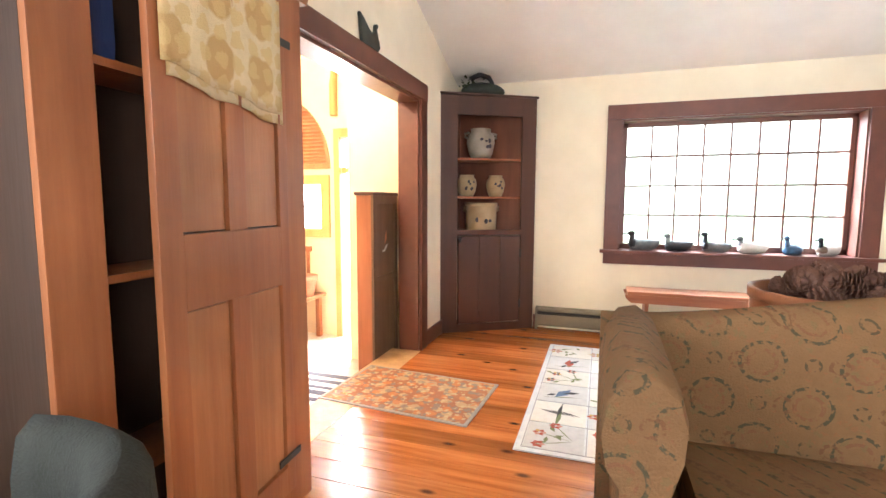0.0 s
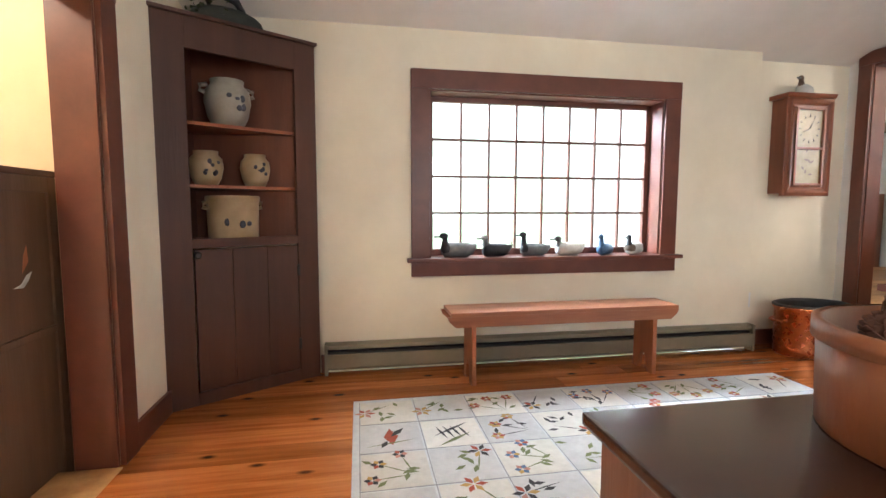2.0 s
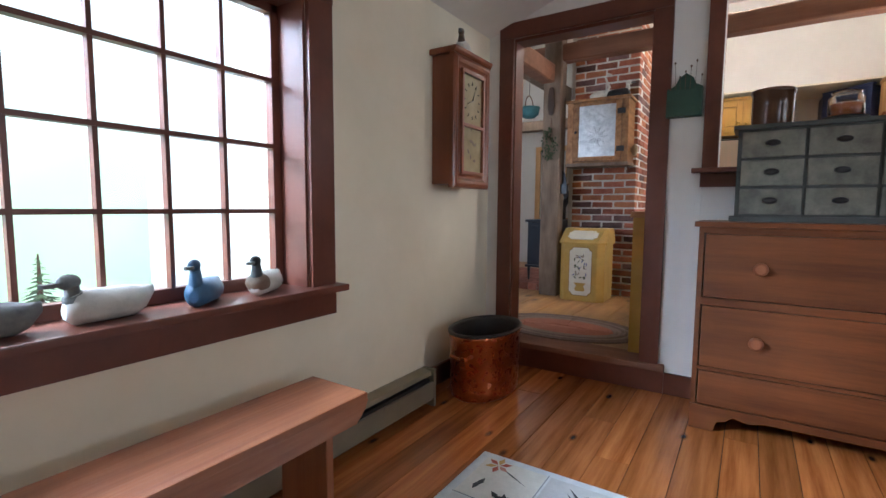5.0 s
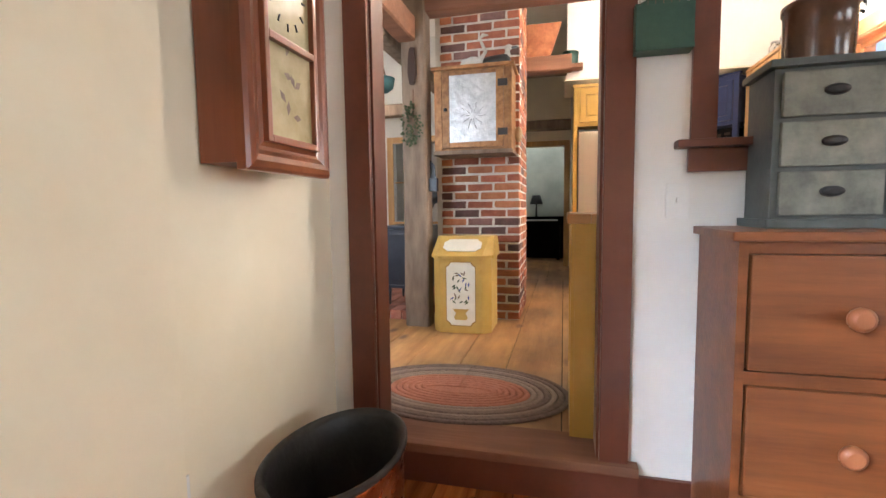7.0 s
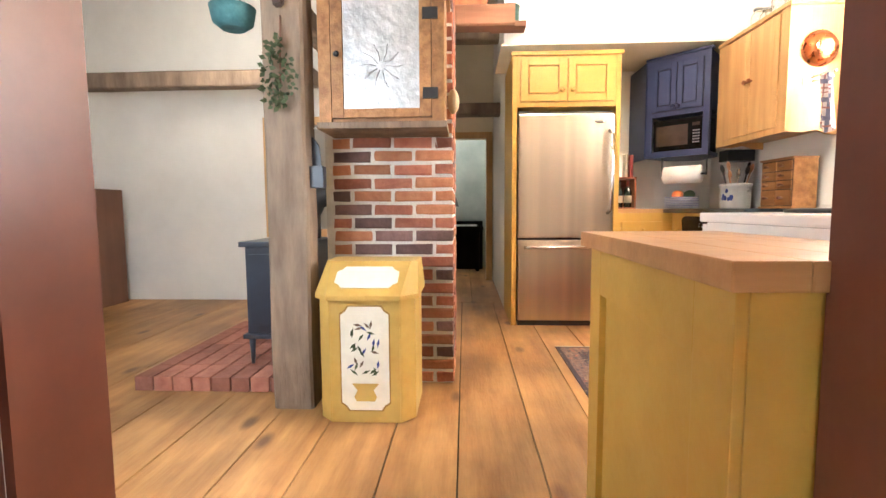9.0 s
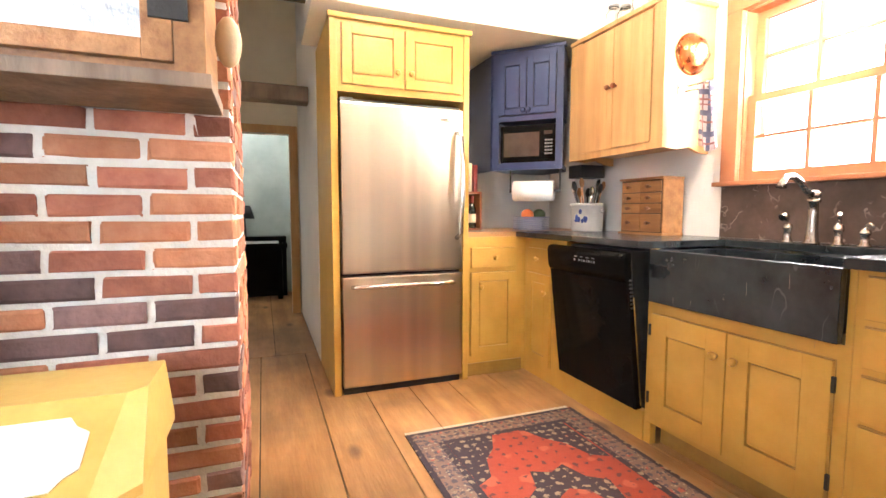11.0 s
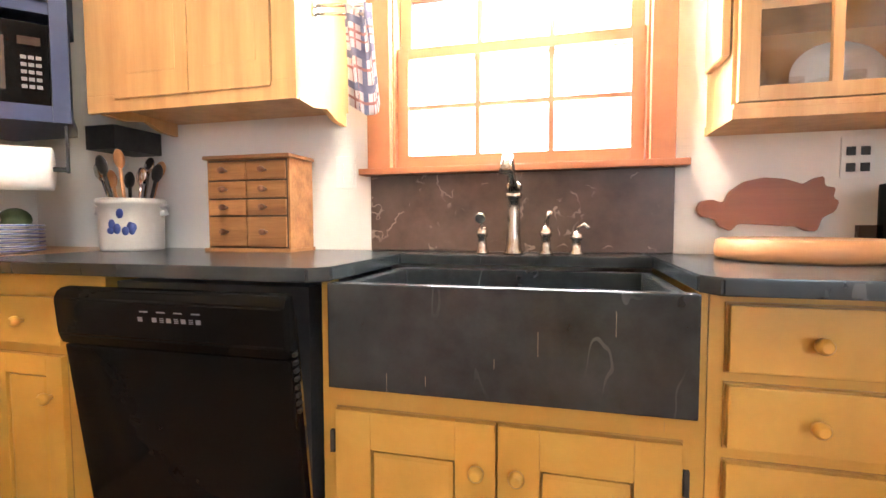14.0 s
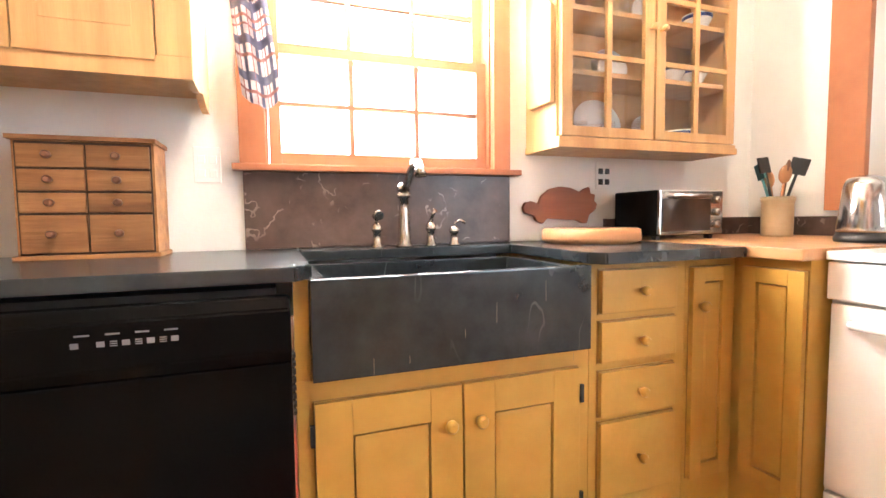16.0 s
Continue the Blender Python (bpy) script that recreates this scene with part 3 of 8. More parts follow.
wool_line = mat("slate_wool", (0.26, 0.28, 0.29), (0.36, 0.38, 0.38), 0.95, 25, bump=0.4, bscale=250)
wool = {k: mat(k + "_wool", tuple(0.8 * v for v in c), c, 0.95, 30, bump=0.4, bscale=250) for k, c in {"charcoal": (0.06, 0.06, 0.065), "red": (0.42, 0.1, 0.06), "green": (0.2, 0.24, 0.11), "blue": (0.13, 0.2, 0.34), "gold": (0.55, 0.36, 0.12), "pink": (0.55, 0.28, 0.22)}.items()}
dark_top = mat("dark_polished_mahogany", (0.035, 0.014, 0.009), (0.07, 0.03, 0.018), 0.2, 6, ALONG_X, bump=0.03, blotch=0.25, coat=0.5)
brown_wood = mat("brown_wood", (0.13, 0.055, 0.03), (0.2, 0.09, 0.05), 0.45, 6, ALONG_Z, bump=0.1)
tub_wood = mat("red_brown_bentwood", (0.2, 0.062, 0.025), (0.32, 0.12, 0.048), 0.45, 6, (1, 1, 0.3), bump=0.1)
cone_brown = mat("pine_cone", (0.08, 0.03, 0.018), (0.18, 0.085, 0.05), 0.8, 30, bump=0.3)
coverlet = patterned("gold_woven_coverlet", (0.68, 0.55, 0.33), [((0.42, 0.25, 0.075), 0.55), ((0.56, 0.4, 0.18), 1.4)], 11, spots=0.34, rand=0.0, stretch=(0.0, 1, 1))
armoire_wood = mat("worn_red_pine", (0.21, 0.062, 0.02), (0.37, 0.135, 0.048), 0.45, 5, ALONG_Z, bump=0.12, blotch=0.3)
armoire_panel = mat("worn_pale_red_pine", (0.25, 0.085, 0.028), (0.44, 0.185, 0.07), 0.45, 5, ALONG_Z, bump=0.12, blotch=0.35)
# dark brown wood; also serves as painted shade inside, in grooves and gaps
armoire_dark = mat("dark_aged_wood_and_gap_shade", (0.035, 0.017, 0.01), (0.06, 0.03, 0.018), 0.6, 5, ALONG_Z, bump=0.1)
clock_wood = mat("clock_mahogany", (0.17, 0.045, 0.02), (0.27, 0.085, 0.035), 0.3, 6, ALONG_Z, bump=0.05, coat=0.3)
clock_face = mat("aged_painted_glass", (0.3, 0.24, 0.12), (0.42, 0.34, 0.2), 0.25, 12, bump=0.02, blotch=0.3)
green_paint = mat("dark_green_paint", (0.02, 0.055, 0.04), (0.04, 0.09, 0.062), 0.5, 8, bump=0.1)
duck_grey = mat("decoy_grey_paint", (0.09, 0.095, 0.095), (0.2, 0.2, 0.19), 0.6, 20, bump=0.1)
duck_black = mat("decoy_black_paint", (0.014, 0.015, 0.016), (0.03, 0.03, 0.032), 0.5, 20, bump=0.1)
duck_white = mat("decoy_white_paint", (0.5, 0.48, 0.43), (0.64, 0.62, 0.56), 0.6, 20, bump=0.1)
duck_blue = mat("decoy_blue_paint", (0.035, 0.08, 0.15), (0.06, 0.14, 0.25), 0.4, 20, bump=0.06)
duck_green = mat("decoy_green_head", (0.012, 0.045, 0.035), (0.025, 0.075, 0.055), 0.4, 20, bump=0.06)
duck_brown = mat("decoy_brown_paint", (0.1, 0.06, 0.035), (0.2, 0.13, 0.085), 0.6, 20, bump=0.1)
leaf_green = mat("dull_leaves", (0.035, 0.055, 0.022), (0.08, 0.1, 0.04), 0.7, 20, bump=0.2)
iron_green = mat("verdigris_silhouette", (0.02, 0.027, 0.022), (0.045, 0.055, 0.045), 0.6, 12, bump=0.15)
plastic_white = mat("white_switch_plate", (0.72, 0.71, 0.68), (0.77, 0.76, 0.73), 0.4, 5, bump=0.01, blotch=0.03)
amber = mat("candy_red", (0.4, 0.07, 0.02), (0.6, 0.2, 0.05), 0.3, 60, bump=0.1)

# ---- den: floor boards ----
rnd = random.Random(5)
floor_ob = bpy.data.objects["floor"]


def boards(floor, material, x0, x1, y0, y1, width, top, thick, gap, seed, lengths=(1.6, 3.2)):
    r = random.Random(seed)
    y, n = y0, 0
    while y < y1 - 0.02:
        w = min(width * r.uniform(0.85, 1.15), y1 - y)
        x = x0
        while x < x1 - 0.02:
            ln = min(r.uniform(*lengths), x1 - x)
            if x1 - x - ln < 0.4:
                ln = x1 - x
            bm = boxes((x + gap / 2, y + gap / 2, top - thick, x + ln - gap / 2, y + w - gap / 2, top + r.uniform(-0.0006, 0.0006)), bevel=0.0018)
            part("board", bm, material, floor)
            x += ln
        y += w


boards(floor_ob, pine_floor, -0.83, 4.1, -1.5, 4.43, 0.14, 0.0, 0.012, 0.0024, 3)
boards(floor_ob, pine_floor, 3.24, 4.1, 4.43, 4.52, 0.14, 0.0, 0.012, 0.0024, 4)

for nm, b in (("baseboard", (-0.68, 3.55, 0, -0.662, 3.94, 0.12)), ("baseboard", (0.06, 4.412, 0, 0.09, 4.43, 0.12)), ("baseboard", (3.24, 4.502, 0, 4.12, 4.52, 0.12)), ("baseboard", (4.102, 2.0, 0, 4.12, 3.36, 0.12))):
    setting(nm, boxes(b, bevel=0.003), trim_brown, "red-brown painted baseboard", "baseboard")

# ---- den: corner cupboard ----
cc = thing("corner_cupboard", pose(-0.68, 3.93, 0, 0, 0, 31.4), "tall dark brown corner cupboard with open shelves above a door", "cupboard")
L = 0.865
T = 2.045
part("stile", boxes((0, 0, 0, 0.15, 0.025, T), bevel=0.003), cabinet_brown, cc)
part("stile", boxes((L - 0.13, 0, 0, L, 0.025, T), bevel=0.003), cabinet_brown, cc)
part("frieze", boxes((0.15, 0, 1.885, L - 0.13, 0.025, T), bevel=0.003), cabinet_brown, cc)
part("base_rail", boxes((0.15, 0, 0, L - 0.13, 0.025, 0.07), bevel=0.003), cabinet_brown, cc)
part("rail", boxes((0.15, 0, 0.855, L - 0.13, 0.022, 0.905), bevel=0.003), cabinet_brown, cc)
part("top_board", boxes((-0.01, -0.02, T, L + 0.01, 0.03, T + 0.018), bevel=0.004), cabinet_brown, cc)
inside = [(0.035, 0.025), (L - 0.06, 0.025), (0.272, 0.395)]
part("roof_board", prism(bmesh.new(), inside, T - 0.02, T - 0.002), cabinet_brown, cc)
part("back_panel", prism(bmesh.new(), [(0.03, 0.026), (0.045, 0.026), (0.28, 0.4), (0.268, 0.41)], 0.86, T - 0.02), cupboard_inside, cc, "dark red-brown inside back")
part("back_panel", prism(bmesh.new(), [(0.262, 0.4), (0.272, 0.412), (L - 0.045, 0.03), (L - 0.065, 0.026)], 0.86, T - 0.02), cupboard_inside, cc, "dark red-brown inside back")
for z in (0.895, 1.195, 1.525):
    part("shelf", prism(bmesh.new(), [(0.06, 0.026), (L - 0.09, 0.026), (0.272, 0.38)], z - 0.018, z), red_wood, cc)
door = part("door", boxes((0.158, -0.004, 0.078, 0.158 + 0.19, 0.02, 0.848), bevel=0.003), cabinet_brown, cc)
for u0, u1 in ((0.35, 0.541), (0.543, L - 0.138)):
    part("plank", boxes((u0, -0.004, 0.078, u1, 0.02, 0.848), bevel=0.003), cabinet_brown, door)
part("latch", lathe(bmesh.new(), [(0.012, 0), (0.014, 0.012), (0.022, 0.02), (0.018, 0.03)], 0.17, -0.03, 0.82, 12, axis="y"), black_iron, door, "small black iron latch")
part("hinge", boxes((L - 0.142, -0.008, 0.2, L - 0.125, 0.0, 0.27)), black_iron, door)
part("hinge", boxes((L - 0.142, -0.008, 0.66, L - 0.125, 0.0, 0.73)), black_iron, door)


def cc_at(u, v, z, turn=0):
    return pose(-0.68, 3.93, 0, 0, 0, 31.4) @ pose(u, v, z, 0, 0, turn)


def crock(m, r, h, material, label, decor, ovoid=False, handles=False, paint=None):
    """A turned stoneware pot with a brushed motif on the side that faces -y."""
    t = thing("stoneware_crock", m, label, "crock")
    if ovoid:
        prof = [(r * 0.62, 0), (r * 0.86, h * 0.22), (r, h * 0.55), (r * 0.93, h * 0.78), (r * 0.7, h * 0.9), (r * 0.72, h), (r * 0.64, h), (r * 0.62, h * 0.92), (r * 0.4, h * 0.5)]
    else:
        prof = [(r * 0.95, 0), (r * 0.98, h * 0.05), (r, h * 0.5), (r, h * 0.86), (r * 1.06, h * 0.88), (r * 1.06, h * 0.98), (r * 1.0, h), (r * 0.92, h), (r * 0.9, h * 0.3)]
    part("body", lathe(bmesh.new(), prof), material, t)
    if handles:
        for s in (-1, 1):
            part("handle", tube(bmesh.new(), [(s * r * 0.95, 0, h * 0.7), (s * r * 1.16, 0, h * 0.73), (s * r * 1.16, 0, h * 0.83), (s * r * 0.85, 0, h * 0.87)], 0.012), material, t)
    bm = bmesh.new()
    rr = random.Random(int(r * 1000))
    for k in range(decor):
        a = -math.pi / 2 + rr.uniform(-0.55, 0.55)
        z = h * (0.52 + rr.uniform(-0.2, 0.2))
        rad = r * (0.985 if not ovoid else 0.985 - 0.25 * abs(z / h - 0.55))
        blob(bm, (rad * math.cos(a), rad * math.sin(a), z), (r * 0.13, 0.006, r * rr.uniform(0.07, 0.2)), 8, 5)
    if decor:
        tagged(part("painted_motif", bm, paint or cobalt, t, "brushed dark blue motif"), kind="stuff")
    return t


crock(cc_at(0.4, 0.15, 1.525), 0.125, 0.265, stoneware, "grey ovoid stoneware jar with blue band on the cupboard shelf", 5, True, True, paint=ink_blue)
crock(cc_at(0.27, 0.14, 1.195), 0.09, 0.19, stoneware_tan, "tan stoneware jar with dark floral motif on the cupboard shelf", 7, True, paint=ink_blue)
crock(cc_at(0.54, 0.14, 1.195), 0.085, 0.19, stoneware_tan, "narrow tan stoneware jar with dark floral motif on the cupboard shelf", 7, True, paint=ink_blue)
crock(cc_at(0.41, 0.15, 0.895), 0.14, 0.245, stoneware_tan, "cream straight-sided crock with small blue flower", 3, False, True, paint=ink_blue)


def duck(m, label, body, head, length=0.3, neck=0.0, bill=duck_grey, breast=None, tail=0.5):
    """A carved decoy that looks along -x, with its belly at z 0."""
    t = thing("duck_decoy", m, label, "decoy", "carved duck decoys")
    s = length / 0.3
    bm = bmesh.new()
    rows = [(-0.125, 0.02, 0.055), (-0.1, 0.05, 0.062), (-0.05, 0.066, 0.066), (0.02, 0.07, 0.064), (0.08, 0.058, 0.062), (0.12, 0.036, 0.068), (0.155, 0.014, 0.085 + 0.02 * tail)]
    rings = []
    for x, w, zc in rows:
        hgt = 0.052 * min(1, w / 0.05) + 0.004
        rings.append([bm.verts.new((x * s, w * s * math.cos(2 * math.pi * k / 14), max(0.0, (zc * 0.86 + hgt * math.sin(2 * math.pi * k / 14))) * s)) for k in range(14)])
    for p, q in zip(rings, rings[1:]):
        for k in range(14):
            bm.faces.new((p[k], p[(k + 1) % 14], q[(k + 1) % 14], q[k])).smooth = True
    bm.faces.new(rings[0]), bm.faces.new(rings[-1])
    bmesh.ops.recalc_face_normals(bm, faces=bm.faces[:])
    part("body", bm, body, t)
    bm = bmesh.new()
    top = 0.15 + neck
    tube(bm, [(-0.085 * s, 0, 0.07 * s), (-0.1 * s, 0, 0.1 * s), (-0.098 * s, 0, (top - 0.03) * s), (-0.1 * s, 0, top * s)], [0.04 * s, 0.03 * s, 0.024 * s, 0.02 * s], 10)
    blob(bm, (-0.108 * s, 0, (top + 0.012) * s), (0.036 * s, 0.024 * s, 0.026 * s))
    h = part("head", bm, head, t)
    part("bill", prism(bmesh.new(), [(-0.138 * s, -0.012 * s), (-0.18 * s, -0.014 * s), (-0.188 * s, 0), (-0.18 * s, 0.014 * s), (-0.138 * s, 0.012 * s)], top * s, (top + 0.013) * s), bill, h)
    if breast:
        part("breast", blob(bmesh.new(), (-0.085 * s, 0, 0.062 * s), (0.05 * s, 0.062 * s, 0.05 * s)), breast, t)
    return t


SILL = 0.743
for x, lab, bo, he, ln, nk, br, tn in (
    (0.97, "grey and black carved duck decoy on the window sill", duck_grey, duck_black, 0.29, 0.0, duck_black, 2),
    (1.24, "dark slate carved duck decoy on the window sill", duck_black, duck_grey, 0.26, 0.0, None, 10),
    (1.52, "grey duck decoy with tall black neck on the window sill", duck_grey, duck_black, 0.25, 0.03, duck_black, -4),
    (1.78, "white duck decoy with grey head on the window sill", duck_white, duck_grey, 0.27, -0.02, None, 6),
    (2.06, "glossy blue carved duck decoy on the window sill", duck_blue, duck_blue, 0.24, 0.02, None, 40),
    (2.29, "white-bodied duck decoy with dark head on the window sill", duck_white, duck_black, 0.24, 0.01, duck_brown, 30),
):
    duck(pose(x, 4.47, SILL, 0, 0, tn), lab, bo, he, ln * 0.9, nk, breast=br)

# on top of the cupboard and casings
g = thing("goose_decoy", cc_at(0.42, 0.16, T), "dark goose decoy lying among dried leaves on the cupboard", "decoy")
bm = blob(bmesh.new(), (0, 0, 0.075), (0.2, 0.1, 0.075), 18, 10)
part("body", bm, iron_green, g)
part("neck", tube(bmesh.new(), [(-0.08, 0, 0.1), (-0.11, 0, 0.18), (-0.03, 0, 0.22), (0.05, 0, 0.2), (0.09, 0, 0.14)], [0.03, 0.026, 0.024, 0.022, 0.016], 10), duck_black, g)
bm = bmesh.new()
for k in range(70):
    a, b_ = rnd.uniform(-0.2, 0.02), rnd.uniform(-0.12, 0.1)
    c = Vector((a, b_, 0.05 + rnd.uniform(0, 0.13)))
    u = Vector((rnd.uniform(-1, 1), rnd.uniform(-1, 1), rnd.uniform(-0.4, 1))).normalized() * 0.03
    s = u.cross(Vector((rnd.random(), rnd.random(), rnd.random()))).normalized() * 0.011
    bm.faces.new([bm.verts.new(c), bm.verts.new(c + u * 0.5 + s), bm.verts.new(c + u), bm.verts.new(c + u * 0.5 - s)])
part("dried_leaves", bm, leaf_green, g, "dull green dried leaves")
solid("small_shell", blob(bmesh.new(), (0, 0, 0.02), (0.07, 0.035, 0.02)), wool_cream, "small cream carved shell lying on the cupboard", "ornament", m=cc_at(0.7, 0.1, T))
bm = bmesh.new()
prism(bm, [(-0.13, 0), (0.1, 0), (0.13, 0.03), (0.12, 0.075), (0.1, 0.1), (0.085, 0.145), (0.105, 0.17), (0.09, 0.185), (0.065, 0.175), (0.055, 0.13), (0.03, 0.1), (-0.03, 0.115), (-0.1, 0.16), (-0.16, 0.185)], -0.012, 0.012, "y", 0.004)
solid("flat_swan", bm, iron_green, "dark cut-out swan silhouette standing on the casing", "ornament", m=pose(-0.668, 2.64, 2.024, 0, 0, 90) @ Matrix.Scale(0.85, 4))

# ---- den: bench, heater ----
bn = thing("bench", pose(0, 0, 0), "long low red-stained wooden bench below the window", "bench")
part("seat", boxes((0.84, 4.01, 0.43, 2.33, 4.27, 0.455), bevel=0.005), red_wood_x, bn)
for y in (4.012, 4.25):
    part("apron", prism(bmesh.new(), [(0.82, 0.43), (0.83, 0.4), (0.87, 0.365), (2.28, 0.365), (2.32, 0.4), (2.335, 0.43)], y, y + 0.02, "y"), red_wood_x, bn)
for x in (0.97, 2.17):
    part("leg", prism(bmesh.new(), [(4.035, 0.43), (4.03, 0.0), (4.09, 0.0), (4.105, 0.09), (4.14, 0.13), (4.175, 0.09), (4.19, 0.0), (4.25, 0.0), (4.245, 0.43)], x, x + 0.028, "x", 0.002), red_wood, bn)
ht = thing("baseboard_heater", pose(0, 0, 0), "olive-grey metal baseboard heater along the wall", "heater")
part("back_plate", boxes((0.09, 4.415, 0.02, 3.22, 4.428, 0.2)), heater_paint, ht)
part("front_plate", prism(bmesh.new(), [(4.36, 0.035), (4.352, 0.05), (4.352, 0.135), (4.366, 0.135), (4.366, 0.035)], 0.09, 3.22, "x"), heater_paint, ht)
part("top_hood", prism(bmesh.new(), [(4.415, 0.2), (4.37, 0.19), (4.365, 0.17), (4.372, 0.168), (4.415, 0.186)], 0.09, 3.22, "x"), heater_paint, ht)
part("fin_core", boxes((0.1, 4.37, 0.05, 3.21, 4.414, 0.15)), black_iron, ht)
for x in (0.085, 3.22):
    part("end_cap", boxes((x, 4.35, 0.0, x + 0.02, 4.428, 0.202), bevel=0.003), heater_paint, ht)

# ---- den: picture rug ----
rg = thing("hooked_rug", pose(0, 0, 0), "pale hooked rug of picture squares with flowers and birds", "rug")
RX0, RX1, RY0, RY1 = 0.27, 2.95, 2.19, 3.9
part("ground", boxes((RX0, RY0, 0.001, RX1, RY1, 0.009), bevel=0.003), wool_pale, rg)
NX, NY = 9, 6
cw, ch = (RX1 - RX0 - 0.06) / NX, (RY1 - RY0 - 0.06) / NY
motifs = {k: bmesh.new() for k in wool}


def petal(bm, cx, cy, a, r0, r1, w, z):
    d, s = Vector((math.cos(a), math.sin(a), 0)), Vector((-math.sin(a), math.cos(a), 0))
    c = Vector((cx, cy, z))
    bm.faces.new([bm.verts.new(p) for p in (c + d * r0, c + d * (r0 + r1) / 2 - s * w, c + d * r1, c + d * (r0 + r1) / 2 + s * w)])


rr = random.Random(11)
for i in range(NX):
    for j in range(NY):
        x0, y0 = RX0 + 0.03 + i * cw, RY0 + 0.03 + j * ch
        sq = boxes((x0 + 0.008, y0 + 0.008, 0.0085, x0 + cw - 0.008, y0 + ch - 0.008, 0.0105), bevel=0.002)
        part("square", sq, wool_cream if (i + j) % 2 else wool_taupe, rg)
        part("square_edge", boxes((x0 + 0.001, y0, 0.0088, x0 + 0.005, y0 + ch, 0.0102), (x0, y0 + 0.001, 0.0088, x0 + cw, y0 + 0.005, 0.0102)), wool_line, rg)
        kind = rr.choice(["flower", "flower", "bird", "sprig", "house", "sprig", "sprig"])
        c1, c2 = rr.choice(["red", "pink", "gold", "blue", "red", "charcoal"]), rr.choice(["green", "green", "charcoal"])
        z = 0.0122
        mx, my = x0 + cw / 2, y0 + ch / 2
        tilt = rr.uniform(0, 6.28)
        if kind in ("flower", "sprig"):
            stem = motifs[c2]
            for k in range(3 if kind == "sprig" else 1):
                a = tilt + (k - 1) * 0.7
                petal(stem, mx - 0.09 * math.cos(tilt), my - 0.09 * math.sin(tilt), a, 0, 0.17, 0.004, z)
                bx, by = mx - 0.09 * math.cos(tilt) + 0.17 * math.cos(a), my - 0.09 * math.sin(tilt) + 0.17 * math.sin(a)
                for q in range(6):
                    petal(motifs[c1 if q % 2 else rr.choice(["red", "gold", "pink"])], bx, by, q * 1.05, 0.004, 0.036 if kind == "sprig" else 0.058, 0.013, z + 0.0002)
            for k in range(6):
                petal(stem, mx + rr.uniform(-0.1, 0.06), my + rr.uniform(-0.09, 0.09), rr.uniform(0, 6.28), 0, 0.06, 0.012, z)
        elif kind == "bird":
            petal(motifs[c1], mx, my, tilt, -0.08, 0.08, 0.034, z)
            petal(motifs["charcoal"], mx, my, tilt + 2.4, 0.0, 0.1, 0.018, z + 0.0002)
            petal(motifs["charcoal"], mx, my, tilt - 0.5, 0.04, 0.11, 0.014, z + 0.0002)
            petal(motifs["green"], mx, my - 0.06, 0.2, -0.12, 0.12, 0.006, z)
        else:
            c = motifs["charcoal"]
            for k in range(4):
                petal(c, mx + (k - 1.5) * 0.035, my, tilt + 1.3, -0.07, 0.07, 0.007, z)
            petal(c, mx, my + 0.03, tilt, -0.11, 0.11, 0.01, z)
            petal(motifs["green"], mx, my - 0.07, tilt, -0.1, 0.1, 0.012, z)
for k, bm in motifs.items():
    bmesh.ops.recalc_face_normals(bm, faces=bm.faces[:])
    tagged(part("picture_motif", bm, wool[k], rg, k + " wool motif"), kind="stuff")

sr = thing("small_rug", pose(-0.43, 2.66, 0, 0, 0, -4), "small rust and grey floral rug before the opening", "rug")
part("border", boxes((-0.46, -0.3, 0.001, 0.46, 0.3, 0.008), bevel=0.002), rug_grey, sr)
part("field", boxes((-0.44, -0.28, 0.007, 0.44, 0.28, 0.0105), bevel=0.002), rug_rust, sr)

# ---- den: sofa, sofa table, tub of cones ----
so = thing("sofa", pose(0.63, 0.98, 0), "camelback sofa in tan floral tapestry with rolled arms", "sofa")
W = 1.8
bm = bmesh.new()
n = 24
top = [(W * k / n, 0.84 + 0.1 * math.sin(math.pi * k / n) ** 2) for k in range(n + 1)]
rings = []
for x, z in top:
    ring = [(x, 0.48, 0.3), (x, 0.47, z - 0.07), (x, 0.49, z - 0.02), (x, 0.525, z), (x, 0.565, z - 0.015), (x, 0.59, z - 0.07), (x, 0.6, 0.12)]
    rings.append([bm.verts.new(c) for c in ring])
for p, q in zip(rings, rings[1:]):
    for k in range(6):
        bm.faces.new((p[k], q[k], q[k + 1], p[k + 1])).smooth = True
    bm.faces.new((p[6], q[6], q[0], p[0]))
bm.faces.new(rings[0]), bm.faces.new(rings[-1])
bmesh.ops.recalc_face_normals(bm, faces=bm.faces[:])
part("backrest", bm, sofa_cloth, so)
